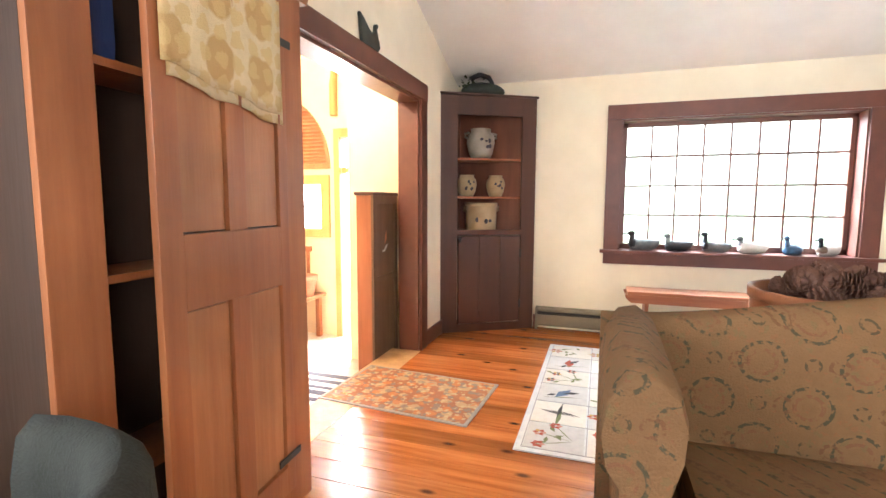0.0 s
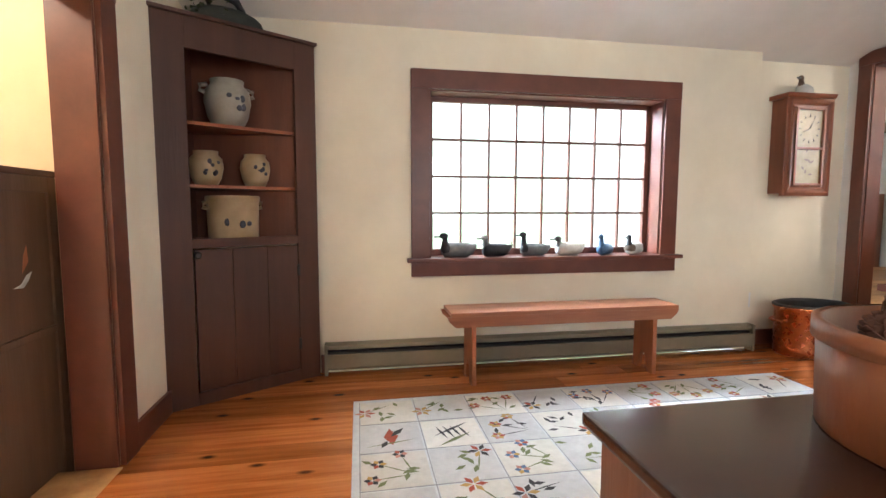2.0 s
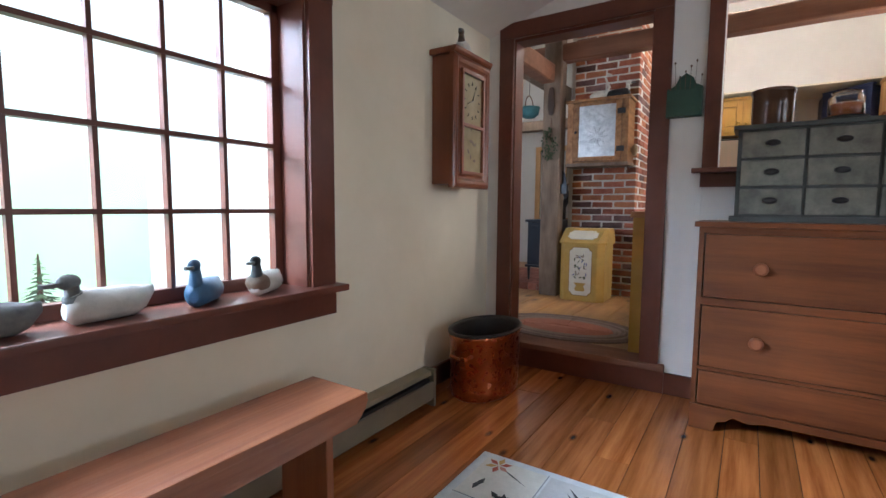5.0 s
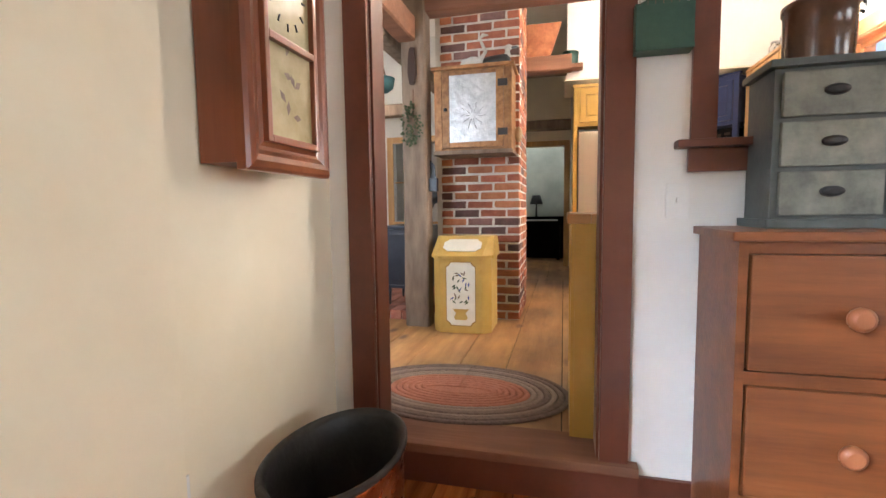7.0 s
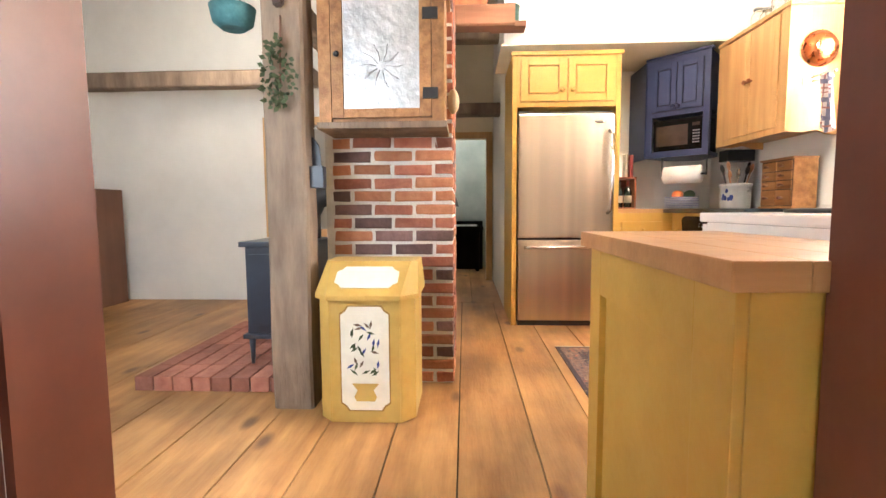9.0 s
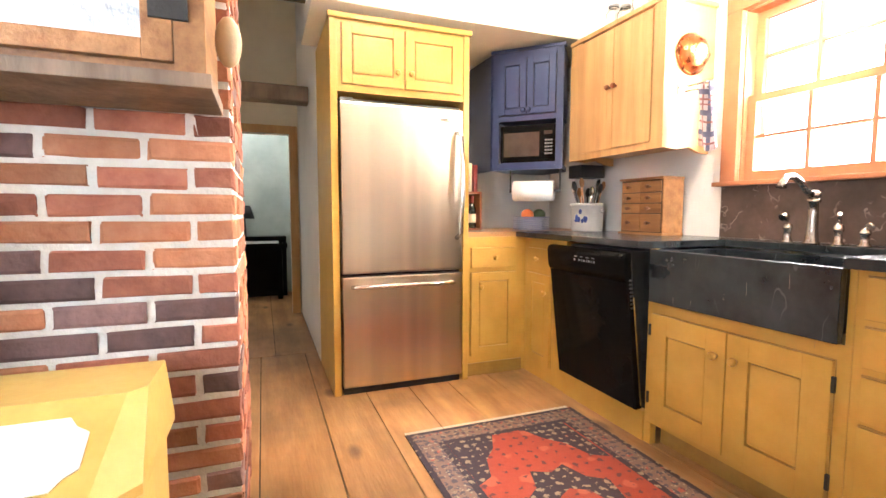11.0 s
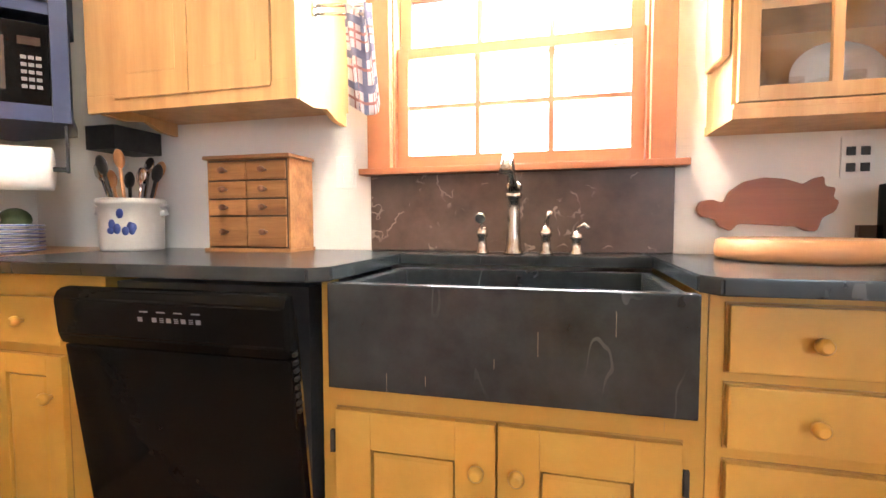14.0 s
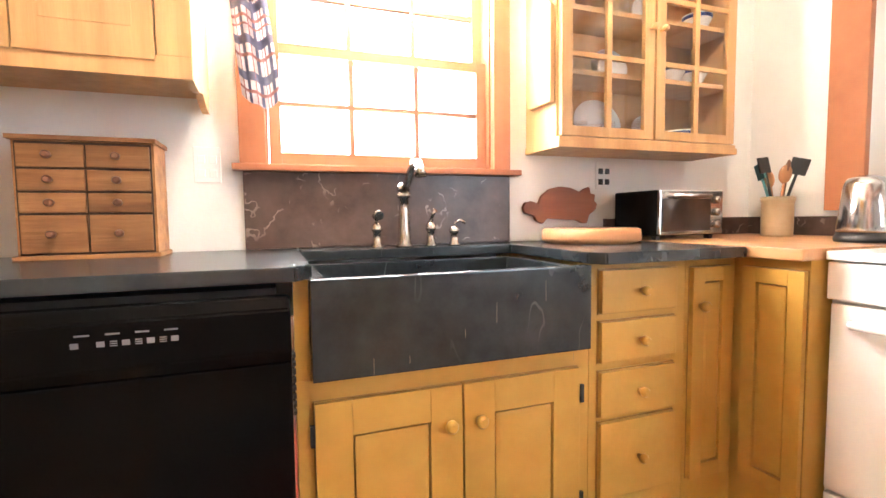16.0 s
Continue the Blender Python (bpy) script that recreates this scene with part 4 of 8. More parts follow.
for s, x in ((1, 0.0), (-1, W)):
    bm = bmesh.new()
    prof = [(0.16, 0.14), (0.15, 0.5), (0.165, 0.62), (0.195, 0.7), (0.2, 0.76), (0.18, 0.815), (0.12, 0.845), (0.06, 0.835), (0.015, 0.79), (0.0, 0.73), (0.015, 0.67), (0.05, 0.63), (0.05, 0.5), (0.05, 0.14)]
    rings = []
    for y, k in ((0.0, 0.96), (0.015, 1.0), (0.3, 1.0), (0.53, 1.0), (0.56, 0.97)):
        rings.append([bm.verts.new((x + s * (0.075 + (u - 0.1) * 0.74 * k), y, 0.5 + (v - 0.5) * k + y * 0.03)) for u, v in prof])
    m_ = len(prof)
    for p, q in zip(rings, rings[1:]):
        for k in range(m_):
            bm.faces.new((p[k], p[(k + 1) % m_], q[(k + 1) % m_], q[k])).smooth = True
    bm.faces.new(rings[0]), bm.faces.new(rings[-1])
    bmesh.ops.recalc_face_normals(bm, faces=bm.faces[:])
    part("arm", bm, sofa_cloth, so)
part("seat", boxes((0.06, 0.02, 0.13, W - 0.06, 0.5, 0.4), bevel=0.03), sofa_cloth, so)
for k in range(2):
    part("seat_cushion", boxes((0.2 + k * 0.71, -0.02, 0.4, 0.89 + k * 0.71, 0.48, 0.52), bevel=0.035), sofa_cloth, so)
for x in (0.1, W - 0.1):
    for y in (0.06, 0.54):
        part("leg", rod(bmesh.new(), (x, y, 0), (x, y, 0.14), 0.018, 0.028), brown_wood, so)

tb = thing("sofa_table", pose(0, 0, 0), "dark polished table with brown body standing behind the sofa", "table")
part("tabletop", boxes((0.75, 1.6, 0.635, 2.3, 2.2, 0.662), bevel=0.007), dark_top, tb)
part("side_panel", boxes((0.78, 1.63, 0.06, 0.805, 2.17, 0.635)), brown_wood, tb)
part("side_panel", boxes((2.245, 1.63, 0.06, 2.27, 2.17, 0.635)), brown_wood, tb)
part("back_panel", boxes((0.805, 2.15, 0.06, 2.245, 2.17, 0.635)), brown_wood, tb)
part("front_panel", boxes((0.805, 1.63, 0.06, 2.245, 1.65, 0.635)), brown_wood, tb)
for x in (0.78, 2.21):
    for y in (1.63, 2.11):
        part("leg", boxes((x, y, 0, x + 0.06, y + 0.06, 0.06)), brown_wood, tb)

tu = thing("bentwood_tub", pose(1.36, 1.93, 0.663), "round red-brown bentwood tub full of pine cones", "tub")
part("staves", lathe(bmesh.new(), [(0.238, 0), (0.24, 0.002), (0.247, 0.2), (0.235, 0.2), (0.23, 0.012)], steps=48), tub_wood, tu)
part("rim_hoop", lathe(bmesh.new(), [(0.246, 0.165), (0.254, 0.167), (0.254, 0.2), (0.244, 0.203)], steps=48, cap=False), tub_wood, tu)
bm = bmesh.new()
for k in range(9):
    a = math.pi + 0.45
    blob(bm, (0.246 * math.cos(a), 0.246 * math.sin(a), 0.012 + k * 0.018), (0.007, 0.012, 0.006), 8, 5)
part("lacing", bm, brown_wood, tu, "dark laced seam")


def cone_mesh():
    bm = bmesh.new()
    blob(bm, (0, 0, 0), (0.02, 0.02, 0.045), 8, 6)
    for k in range(90):
        a, h = k * 2.39996, -0.045 + 0.09 * k / 90
        w = 0.048 * math.sqrt(max(0.08, 1 - (h / 0.055) ** 2))
        d, s = Vector((math.cos(a), math.sin(a), 0.45)).normalized(), Vector((-math.sin(a), math.cos(a), 0))
        c = Vector((0, 0, h))
        p = [c + d * 0.01, c + d * w * 0.75 - s * 0.009, c + d * w - s * 0.006 + Vector((0, 0, 0.006)), c + d * w + s * 0.006 + Vector((0, 0, 0.006)), c + d * w * 0.75 + s * 0.009]
        top_ = [bm.verts.new(q) for q in p]
        low = [bm.verts.new(q - Vector((0, 0, 0.003))) for q in p]
        bm.faces.new(top_), bm.faces.new(low[::-1])
        for q in range(5):
            bm.faces.new((top_[q], low[q], low[(q + 1) % 5], top_[(q + 1) % 5]))
    return mesh("pine_cone", bm, cone_brown)


cone = cone_mesh()
for k in range(20):
    a, r = k * 2.4, 0.17 * math.sqrt((k % 12 + 0.4) / 12)
    o = tagged(new("pine_cone", cone), "open brown pine cone lying in the tub", "pine cone", "pine cones in the tub")
    o.matrix_basis = pose(1.36 + r * math.cos(a), 1.93 + r * math.sin(a), 0.663 + (0.17 if k < 12 else 0.22), rnd.uniform(0, 90), rnd.uniform(0, 60), rnd.uniform(0, 360)) @ Matrix.Scale(rnd.uniform(1.0, 1.25), 4)
solid("tub_filling", boxes((-0.15, -0.15, 0.013, 0.15, 0.15, 0.12), bevel=0.03), cone_brown, "brown dried cone scales filling the tub", "filling", "stuff", m=pose(1.36, 1.93, 0.663))

# ---- den: armoire with coverlet; chair back ----
ar = thing("armoire", pose(-0.67, 0, 0), "tall worn red pine cupboard with panelled door ajar", "cupboard")
D, TOP = 0.235, 1.86
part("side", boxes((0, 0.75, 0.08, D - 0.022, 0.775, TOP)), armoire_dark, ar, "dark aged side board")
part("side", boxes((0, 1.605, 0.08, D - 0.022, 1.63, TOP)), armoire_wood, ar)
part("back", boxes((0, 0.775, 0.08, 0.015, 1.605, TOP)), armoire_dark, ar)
part("post", boxes((D - 0.022, 0.75, 0.0, D, 0.875, TOP), bevel=0.003), armoire_wood, ar)
part("post", boxes((D - 0.022, 1.5, 0.0, D, 1.63, TOP), bevel=0.003), armoire_wood, ar)
part("top_rail", boxes((D - 0.022, 0.875, 1.77, D, 1.5, TOP)), armoire_wood, ar)
part("foot_rail", boxes((D - 0.022, 0.875, 0.03, D, 1.5, 0.1)), armoire_wood, ar)
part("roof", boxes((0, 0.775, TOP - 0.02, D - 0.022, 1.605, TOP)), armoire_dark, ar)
part("cornice", prism(bmesh.new(), [(0.0, TOP), (D + 0.004, TOP), (D + 0.01, TOP + 0.02), (D + 0.035, TOP + 0.045), (D + 0.05, TOP + 0.05), (D + 0.05, TOP + 0.07), (0.0, TOP + 0.07)], 0.71, 1.67, "y"), armoire_wood, ar)
for z in (0.45, 0.95, 1.45):
    part("shelf", boxes((0.015, 0.775, z, D - 0.03, 1.605, z + 0.02)), armoire_wood, ar)
dr = part("door", bmesh.new(), armoire_wood, ar)
dr.matrix_basis = pose(D + 0.002, 1.5, 0, 0, 0, 4)
DW = 0.545
part("stile", boxes((0, -DW, 0.1, 0.022, -DW + 0.075, 1.77), bevel=0.003), armoire_wood, dr)
part("stile", boxes((0, -0.05, 0.1, 0.022, 0, 1.77), bevel=0.003), armoire_wood, dr)
for z0, z1 in ((0.1, 0.2), (0.86, 1.06), (1.68, 1.77)):
    part("rail", boxes((0, -DW + 0.075, z0, 0.022, -0.05, z1), bevel=0.003), armoire_wood, dr)
for z0, z1 in ((0.2, 0.86), (1.06, 1.68)):
    part("muntin", boxes((0, -0.3, z0, 0.022, -0.22, z1), bevel=0.003), armoire_wood, dr)
    for y0, y1 in ((-DW + 0.075, -0.3), (-0.22, -0.05)):
        # dark strip behind each panel paints the shade of its groove
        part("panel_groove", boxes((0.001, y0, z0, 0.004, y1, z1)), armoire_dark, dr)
        part("panel", boxes((0.003, y0 + 0.005, z0 + 0.005, 0.012, y1 - 0.005, z1 - 0.005), bevel=0.003), armoire_panel, dr)
for z in (0.22, 1.66):
    part("hinge", boxes((0.022, -0.1, z, 0.027, 0.03, z + 0.025), bevel=0.002), black_iron, dr, "black iron strap hinge")
cv = bmesh.new()
# a folded coverlet hung over the door
for lay, (ya, yb, zb, off) in enumerate(((-0.52, -0.035, 1.45, 0.03), (-0.5, -0.02, 1.42, 0.025))):
    gx = [[cv.verts.new((off + 0.006 * math.sin(9 * u + lay) * (1 - v) + 0.004 * math.sin(31 * u), ya + (yb - ya) * u, 1.79 + (zb + 0.05 * (0.5 - u) - 1.79) * v + 0.006 * math.sin(14 * u) * v)) for v in [k / 8 for k in range(9)]] for u in [k / 20 for k in range(21)]]
    for p, q in zip(gx, gx[1:]):
        for k in range(8):
            cv.faces.new((p[k], q[k], q[k + 1], p[k + 1])).smooth = True
bmesh.ops.recalc_face_normals(cv, faces=cv.faces[:])
bmesh.ops.solidify(cv, geom=cv.faces[:], thickness=0.003)
solid("coverlet", cv, coverlet, "gold and cream woven coverlet hung over the cupboard door", "textile", m=pose(-0.67, 0, 0) @ pose(D + 0.002, 1.5, 0, 0, 0, 4))
solid("folded_cloth", boxes((0.04, 0.8, 1.472, 0.18, 0.98, 1.66), bevel=0.04), navy, "folded blue cloth lying on the cupboard shelf", "textile", m=pose(-0.67, 0, 0))
ch = thing("tub_chair", pose(-0.13, 0.35, -0.0), "grey-green upholstered tub chair with rounded back", "chair")
bm = bmesh.new()
rings = []
for k in range(17):
    a = math.radians(-110 + 220 * k / 16)
    d = Vector((math.cos(a), math.sin(a), 0))
    rings.append([bm.verts.new(d * r + Vector((0, 0, z))) for r, z in ((0.2, 0.35), (0.2, 0.73), (0.215, 0.79), (0.25, 0.81), (0.285, 0.78), (0.29, 0.7), (0.27, 0.15))])
for p, q in zip(rings, rings[1:]):
    for k in range(7):
        bm.faces.new((p[k], q[k], q[(k + 1) % 7], p[(k + 1) % 7])).smooth = True
bm.faces.new(rings[0]), bm.faces.new(rings[-1])
bmesh.ops.recalc_face_normals(bm, faces=bm.faces[:])
part("backrest", bm, chair_cloth, ch)
part("seat", lathe(bmesh.new(), [(0.2, 0.15), (0.21, 0.2), (0.21, 0.38), (0.18, 0.43)]), chair_cloth, ch)
for a in (45, 135, 225, 315):
    part("leg", rod(bmesh.new(), (0.15 * math.cos(radians(a)), 0.15 * math.sin(radians(a)), 0), (0.15 * math.cos(radians(a)), 0.15 * math.sin(radians(a)), 0.16), 0.014, 0.02), brown_wood, ch)

def moulding(x0, z0, x1, z1, profile):
    """A mitred frame round a rectangle that faces -y; profile: pairs of (inset, y), closed on itself."""
    bm = bmesh.new()
    loops = [[bm.verts.new(c) for c in ((x0 + d, y, z0 + d), (x1 - d, y, z0 + d), (x1 - d, y, z1 - d), (x0 + d, y, z1 - d))] for d, y in profile]
    for k, p in enumerate(loops):
        q = loops[(k + 1) % len(loops)]
        for j in range(4):
            bm.faces.new((p[j], p[(j + 1) % 4], q[(j + 1) % 4], q[j]))
    bmesh.ops.recalc_face_normals(bm, faces=bm.faces[:])
    return bm


# ---- den: clock, copper boiler, dresser, drawer chest ----
ck = thing("wall_clock", pose(3.405, 4.365, 1.168), "mahogany wall clock with moulded frame and painted glass", "clock")
CW, CH = 0.41, 0.75
part("case", boxes((0.025, 0.02, 0.02, CW - 0.025, 0.149, CH - 0.03), bevel=0.003), clock_wood, ck)
part("cornice", prism(bmesh.new(), [(-0.01, CH - 0.03), (0.149, CH - 0.03), (0.149, CH), (-0.025, CH), (-0.02, CH - 0.015)], -0.005, CW + 0.005, "x"), clock_wood, ck)
fr = part("door_frame", moulding(0, 0, CW, CH - 0.03, [(0.0, 0.022), (0.0, -0.004), (0.008, -0.013), (0.024, -0.017), (0.04, -0.012), (0.054, 0.0), (0.064, 0.002), (0.076, -0.004), (0.078, 0.02)]), clock_wood, ck)
part("bead", boxes((0.075, -0.02, 0.075, 0.095, 0.0, CH - 0.1), (CW - 0.095, -0.02, 0.075, CW - 0.075, 0.0, CH - 0.1), (0.095, -0.02, 0.075, CW - 0.095, 0.0, 0.095), (0.095, -0.02, CH - 0.12, CW - 0.095, 0.0, CH - 0.1), (0.095, -0.02, 0.34, CW - 0.095, 0.0, 0.36), bevel=0.004), clock_wood, fr)
part("painted_tablet", boxes((0.095, -0.004, 0.095, CW - 0.095, 0.002, 0.34)), clock_face, ck, "cream painted glass tablet")
part("dial", boxes((0.095, -0.004, 0.36, CW - 0.095, 0.002, CH - 0.12)), clock_face, ck, "aged cream clock dial")
bm = bmesh.new()
for k in range(12):
    a = math.radians(30 * k)
    rod(bm, (CW / 2 + 0.075 * math.cos(a), -0.0045, 0.495 + 0.085 * math.sin(a)), (CW / 2 + 0.092 * math.cos(a), -0.0045, 0.495 + 0.105 * math.sin(a)), 0.003, steps=5)
tagged(part("hour_marks", bm, black_iron, ck), kind="stuff")
part("clock_hand", rod(bmesh.new(), (CW / 2, -0.007, 0.495), (CW / 2 + 0.03, -0.007, 0.55), 0.003, 0.001), black_iron, ck)
part("clock_hand", rod(bmesh.new(), (CW / 2, -0.009, 0.495), (CW / 2 - 0.06, -0.009, 0.47), 0.003, 0.001), black_iron, ck)
bm = bmesh.new()
for k in range(7):
    petal(bm, CW / 2 + 0.02 * math.sin(5 * k), 0.16 + 0.025 * k, 2.3 * k, 0.01, 0.05, 0.01, 0.0)
for v in bm.verts:
    v.co = Vector((v.co.x, -0.006, v.co.y))
bmesh.ops.recalc_face_normals(bm, faces=bm.faces[:])
part("painted_leaves", bm, duck_brown, ck)
duck(pose(3.63, 4.44, 1.92, 0, 0, 25), "small white and brown duck decoy standing on the clock", duck_white, duck_brown, 0.22, 0.0)

bo = thing("copper_boiler", pose(3.61, 4.25, 0) @ Matrix.Diagonal((1, 1, 0.93, 1)), "oval beaten copper wash boiler on the floor", "boiler")
E_ = dict(steps=40, sx=1.0, sy=0.66)
part("body", lathe(bmesh.new(), [(0.25, 0), (0.26, 0.01), (0.265, 0.06), (0.27, 0.36), (0.282, 0.375), (0.282, 0.395), (0.268, 0.4), (0.258, 0.38), (0.25, 0.03)], **E_), copper, bo)
part("rim", lathe(bmesh.new(), [(0.275, 0.385), (0.287, 0.39), (0.287, 0.402), (0.27, 0.408), (0.252, 0.385), (0.242, 0.04)], cap=False, **E_), black_iron, bo, "dark rim and inner lining")
for s in (-1, 1):
    part("handle", tube(bmesh.new(), [(s * 0.268, -0.06, 0.29), (s * 0.3, -0.05, 0.28), (s * 0.31, 0, 0.275), (s * 0.3, 0.05, 0.28), (s * 0.268, 0.06, 0.29)], 0.011), copper, bo)

ds = thing("chest_of_drawers", pose(3.74, 2.09, 0), "orange-brown pine chest of drawers with turned knobs", "chest of drawers")
DL, DD = 1.1, 0.36
part("top", boxes((-0.02, -0.02, 0.975, DD, DL + 0.02, 1.0), bevel=0.006), dresser_wood, ds)
part("side", boxes((0.0, DL - 0.022, 0.0, DD, DL, 0.975)), dresser_wood, ds)
part("side", boxes((0.0, 0, 0.0, DD, 0.022, 0.975)), dresser_wood, ds)
part("back", boxes((DD - 0.012, 0.022, 0.1, DD, DL - 0.022, 0.975)), dresser_wood, ds)
for z0, z1 in ((0.945, 0.975), (0.605, 0.64), (0.29, 0.305)):
    part("rail", boxes((0.002, 0.022, z0, 0.03, DL - 0.022, z1)), dresser_wood, ds)
part("base_board", prism(bmesh.new(), [(0.0, 0.12), (0.0, 0.0), (0.1, 0.0), (0.115, 0.05), (0.15, 0.06), (0.18, 0.085), (0.24, 0.07), (0.3, 0.085), (0.8, 0.085), (0.86, 0.07), (0.92, 0.085), (0.95, 0.06), (0.985, 0.05), (1.0, 0.0), (1.1, 0.0), (1.1, 0.12)], -0.012, 0.01, "x"), dresser_wood, ds)
for z0, z1 in ((0.645, 0.942), (0.31, 0.602), (0.125, 0.287)):
    d = part("drawer", boxes((-0.008, 0.028, z0, 0.02, DL - 0.028, z1), bevel=0.006), dresser_wood, ds)
    if z1 - z0 > 0.2:
        for y in (0.25, DL - 0.25):
            part("knob", lathe(bmesh.new(), [(0.012, 0.0), (0.012, -0.012), (0.028, -0.02), (0.03, -0.034), (0.018, -0.044)], -0.008, y, (z0 + z1) / 2, 16, axis="x"), red_wood, d)

sc = thing("drawer_chest", pose(3.915, 2.27, 1.0), "worn grey-green apothecary drawer chest standing on the dresser", "drawer chest")
SL, SH = 0.79, 0.455
part("base", boxes((-0.03, -0.02, 0, 0.2, SL + 0.02, 0.025), bevel=0.004), grey_frame, sc)
part("top", boxes((-0.02, -0.02, SH - 0.02, 0.2, SL + 0.02, SH), bevel=0.004), grey_frame, sc)
part("case", boxes((0.008, 0, 0.025, 0.195, SL, SH - 0.02)), grey_frame, sc)
for i in range(3):
    for j in range(3):
        y0, z0 = 0.018 + i * 0.256, 0.035 + j * 0.134
        d = part("drawer", boxes((-0.006, y0, z0, 0.012, y0 + 0.242, z0 + 0.12), bevel=0.004), grey_paint, sc)
        part("cup_pull", lathe(bmesh.new(), [(0.03, -0.004), (0.026, -0.016), (0.012, -0.02)], -0.004, y0 + 0.12, z0 + 0.065, 14, 1.0, 0.5, axis="x"), black_iron, d, "dark iron cup pull")
crock(pose(4.0, 2.93, 1.455), 0.085, 0.17, brown_glaze, "dark brown glazed crock standing on the drawer chest", 0, False, False)
jr = thing("candy_jar", pose(4.0, 2.66, 1.455), "clear glass jar of red candies on a dark stand", "jar")
part("stand", lathe(bmesh.new(), [(0.085, 0), (0.09, 0.008), (0.085, 0.018)]), black_iron, jr)
part("glass_body", lathe(bmesh.new(), [(0.06, 0.018), (0.065, 0.03), (0.065, 0.1), (0.05, 0.115), (0.055, 0.13), (0.05, 0.13), (0.046, 0.118), (0.06, 0.1), (0.058, 0.03), (0.03, 0.024)]), jar_glass, jr)
part("candies", lathe(bmesh.new(), [(0.055, 0.026), (0.057, 0.07), (0.03, 0.08)]), amber, jr)

wb = thing("wall_box", pose(4.12, 3.32, 1.56), "small dark green wall box holding dried stems", "wall box")
part("backboard", prism(bmesh.new(), [(-0.08, 0), (0.08, 0), (0.08, 0.15), (0.05, 0.165), (0.035, 0.2), (0.0, 0.225), (-0.035, 0.2), (-0.05, 0.165), (-0.08, 0.15)], -0.018, -0.004, "x"), green_paint, wb)
part("front", boxes((-0.075, -0.085, 0.0, -0.06, 0.085, 0.13), bevel=0.003), green_paint, wb)
part("bottom", boxes((-0.08, -0.085, -0.01, -0.01, 0.085, 0.004), bevel=0.002), green_paint, wb)
for y in (-0.085, 0.073):
    part("side", boxes((-0.062, y, 0.0, -0.018, y + 0.012, 0.14)), green_paint, wb)
bm = bmesh.new()
for k in range(7):
    y = -0.06 + 0.02 * k
    e = (-0.05, y * 1.3, 0.2 + 0.05 * ((k * 3) % 4) / 2)
    rod(bm, (-0.04, y, 0.03), e, 0.0015, 0.001, 4)
    blob(bm, e, (0.005, 0.005, 0.007), 6, 4)
part("dried_stems", bm, duck_brown, wb)
sw = thing("switch_plate", pose(4.12, 3.255, 1.025), "white plastic light switch plate on the wall", "switch", kind="")
part("plate", boxes((-0.006, -0.036, 0, -0.0005, 0.036, 0.115), bevel=0.002), plastic_white, sw)
part("toggle", boxes((-0.014, -0.005, 0.05, -0.005, 0.005, 0.068), bevel=0.001), plastic_white, sw)
ol = thing("outlet_plate", pose(3.3, 4.52, 0.3), "cream wall outlet plate low on the wall", "outlet")
part("plate", boxes((-0.036, -0.006, 0, 0.036, -0.0005, 0.115), bevel=0.002), plastic_white, ol)
part("socket", boxes((-0.012, -0.009, 0.02, 0.012, -0.006, 0.045), (-0.012, -0.009, 0.068, 0.012, -0.006, 0.093)), plastic_white, ol)

# ---- kitchen: surfaces ----
rug_red = patterned("red_oriental_field", (0.34, 0.065, 0.04), [((0.42, 0.12, 0.065), 0.8), ((0.06, 0.04, 0.05), 2.2)], 8, spots=0.16, rand=0.3)
rug_navy = patterned("dark_oriental_medallion", (0.055, 0.04, 0.05), [((0.36, 0.08, 0.05), 1.6), ((0.34, 0.26, 0.17), 2.6)], 9, spots=0.26, rand=0.3)
rug_taupe = patterned("taupe_oriental_border", (0.22, 0.14, 0.11), [((0.36, 0.08, 0.05), 1.6), ((0.05, 0.05, 0.07), 2.2), ((0.4, 0.32, 0.22), 3.0)], 12, spots=0.3, rand=0.3)
braid_outer = mat("grey_brown_braid", (0.11, 0.075, 0.06), (0.2, 0.14, 0.11), 0.95, 60, bump=0.6, bscale=160)
braid_light = mat("taupe_braid", (0.2, 0.15, 0.12), (0.3, 0.22, 0.17), 0.95, 60, bump=0.6, bscale=160)
braid_rust = mat("rust_braid", (0.3, 0.1, 0.055), (0.42, 0.17, 0.1), 0.95, 60, bump=0.6, bscale=160)
plaid = mat("plaid_towel", (0.5, 0.44, 0.43), (0.64, 0.58, 0.57), 0.95, 40, bump=0.4, bscale=200)
plaid_blue = mat("navy_towel_stripe", (0.11, 0.11, 0.17), (0.17, 0.17, 0.25), 0.95, 40, bump=0.4, bscale=200)
plaid_red = mat("red_towel_stripe", (0.26, 0.12, 0.11), (0.36, 0.17, 0.15), 0.95, 40, bump=0.4, bscale=200)
bin_gold = mat("gold_bin_paint", (0.44, 0.27, 0.06), (0.54, 0.36, 0.1), 0.4, 6, bump=0.06, blotch=0.2)
cream_paint = mat("cream_panel_paint", (0.66, 0.62, 0.52), (0.76, 0.72, 0.62), 0.5, 12, bump=0.05, blotch=0.1)
paper = mat("white_paper", (0.78, 0.77, 0.75), (0.84, 0.83, 0.81), 0.9, 30, bump=0.1, blotch=0.03)
stove_blue = mat("blue_black_enamel", (0.016, 0.02, 0.032), (0.028, 0.034, 0.052), 0.35, 8, bump=0.05)
bottle_green = mat("dark_bottle_glass", (0.008, 0.012, 0.008), (0.014, 0.02, 0.013), 0.1, 5, bump=0.0)
label_cream = mat("bottle_label", (0.55, 0.5, 0.38), (0.66, 0.6, 0.47), 0.7, 20, bump=0.05)
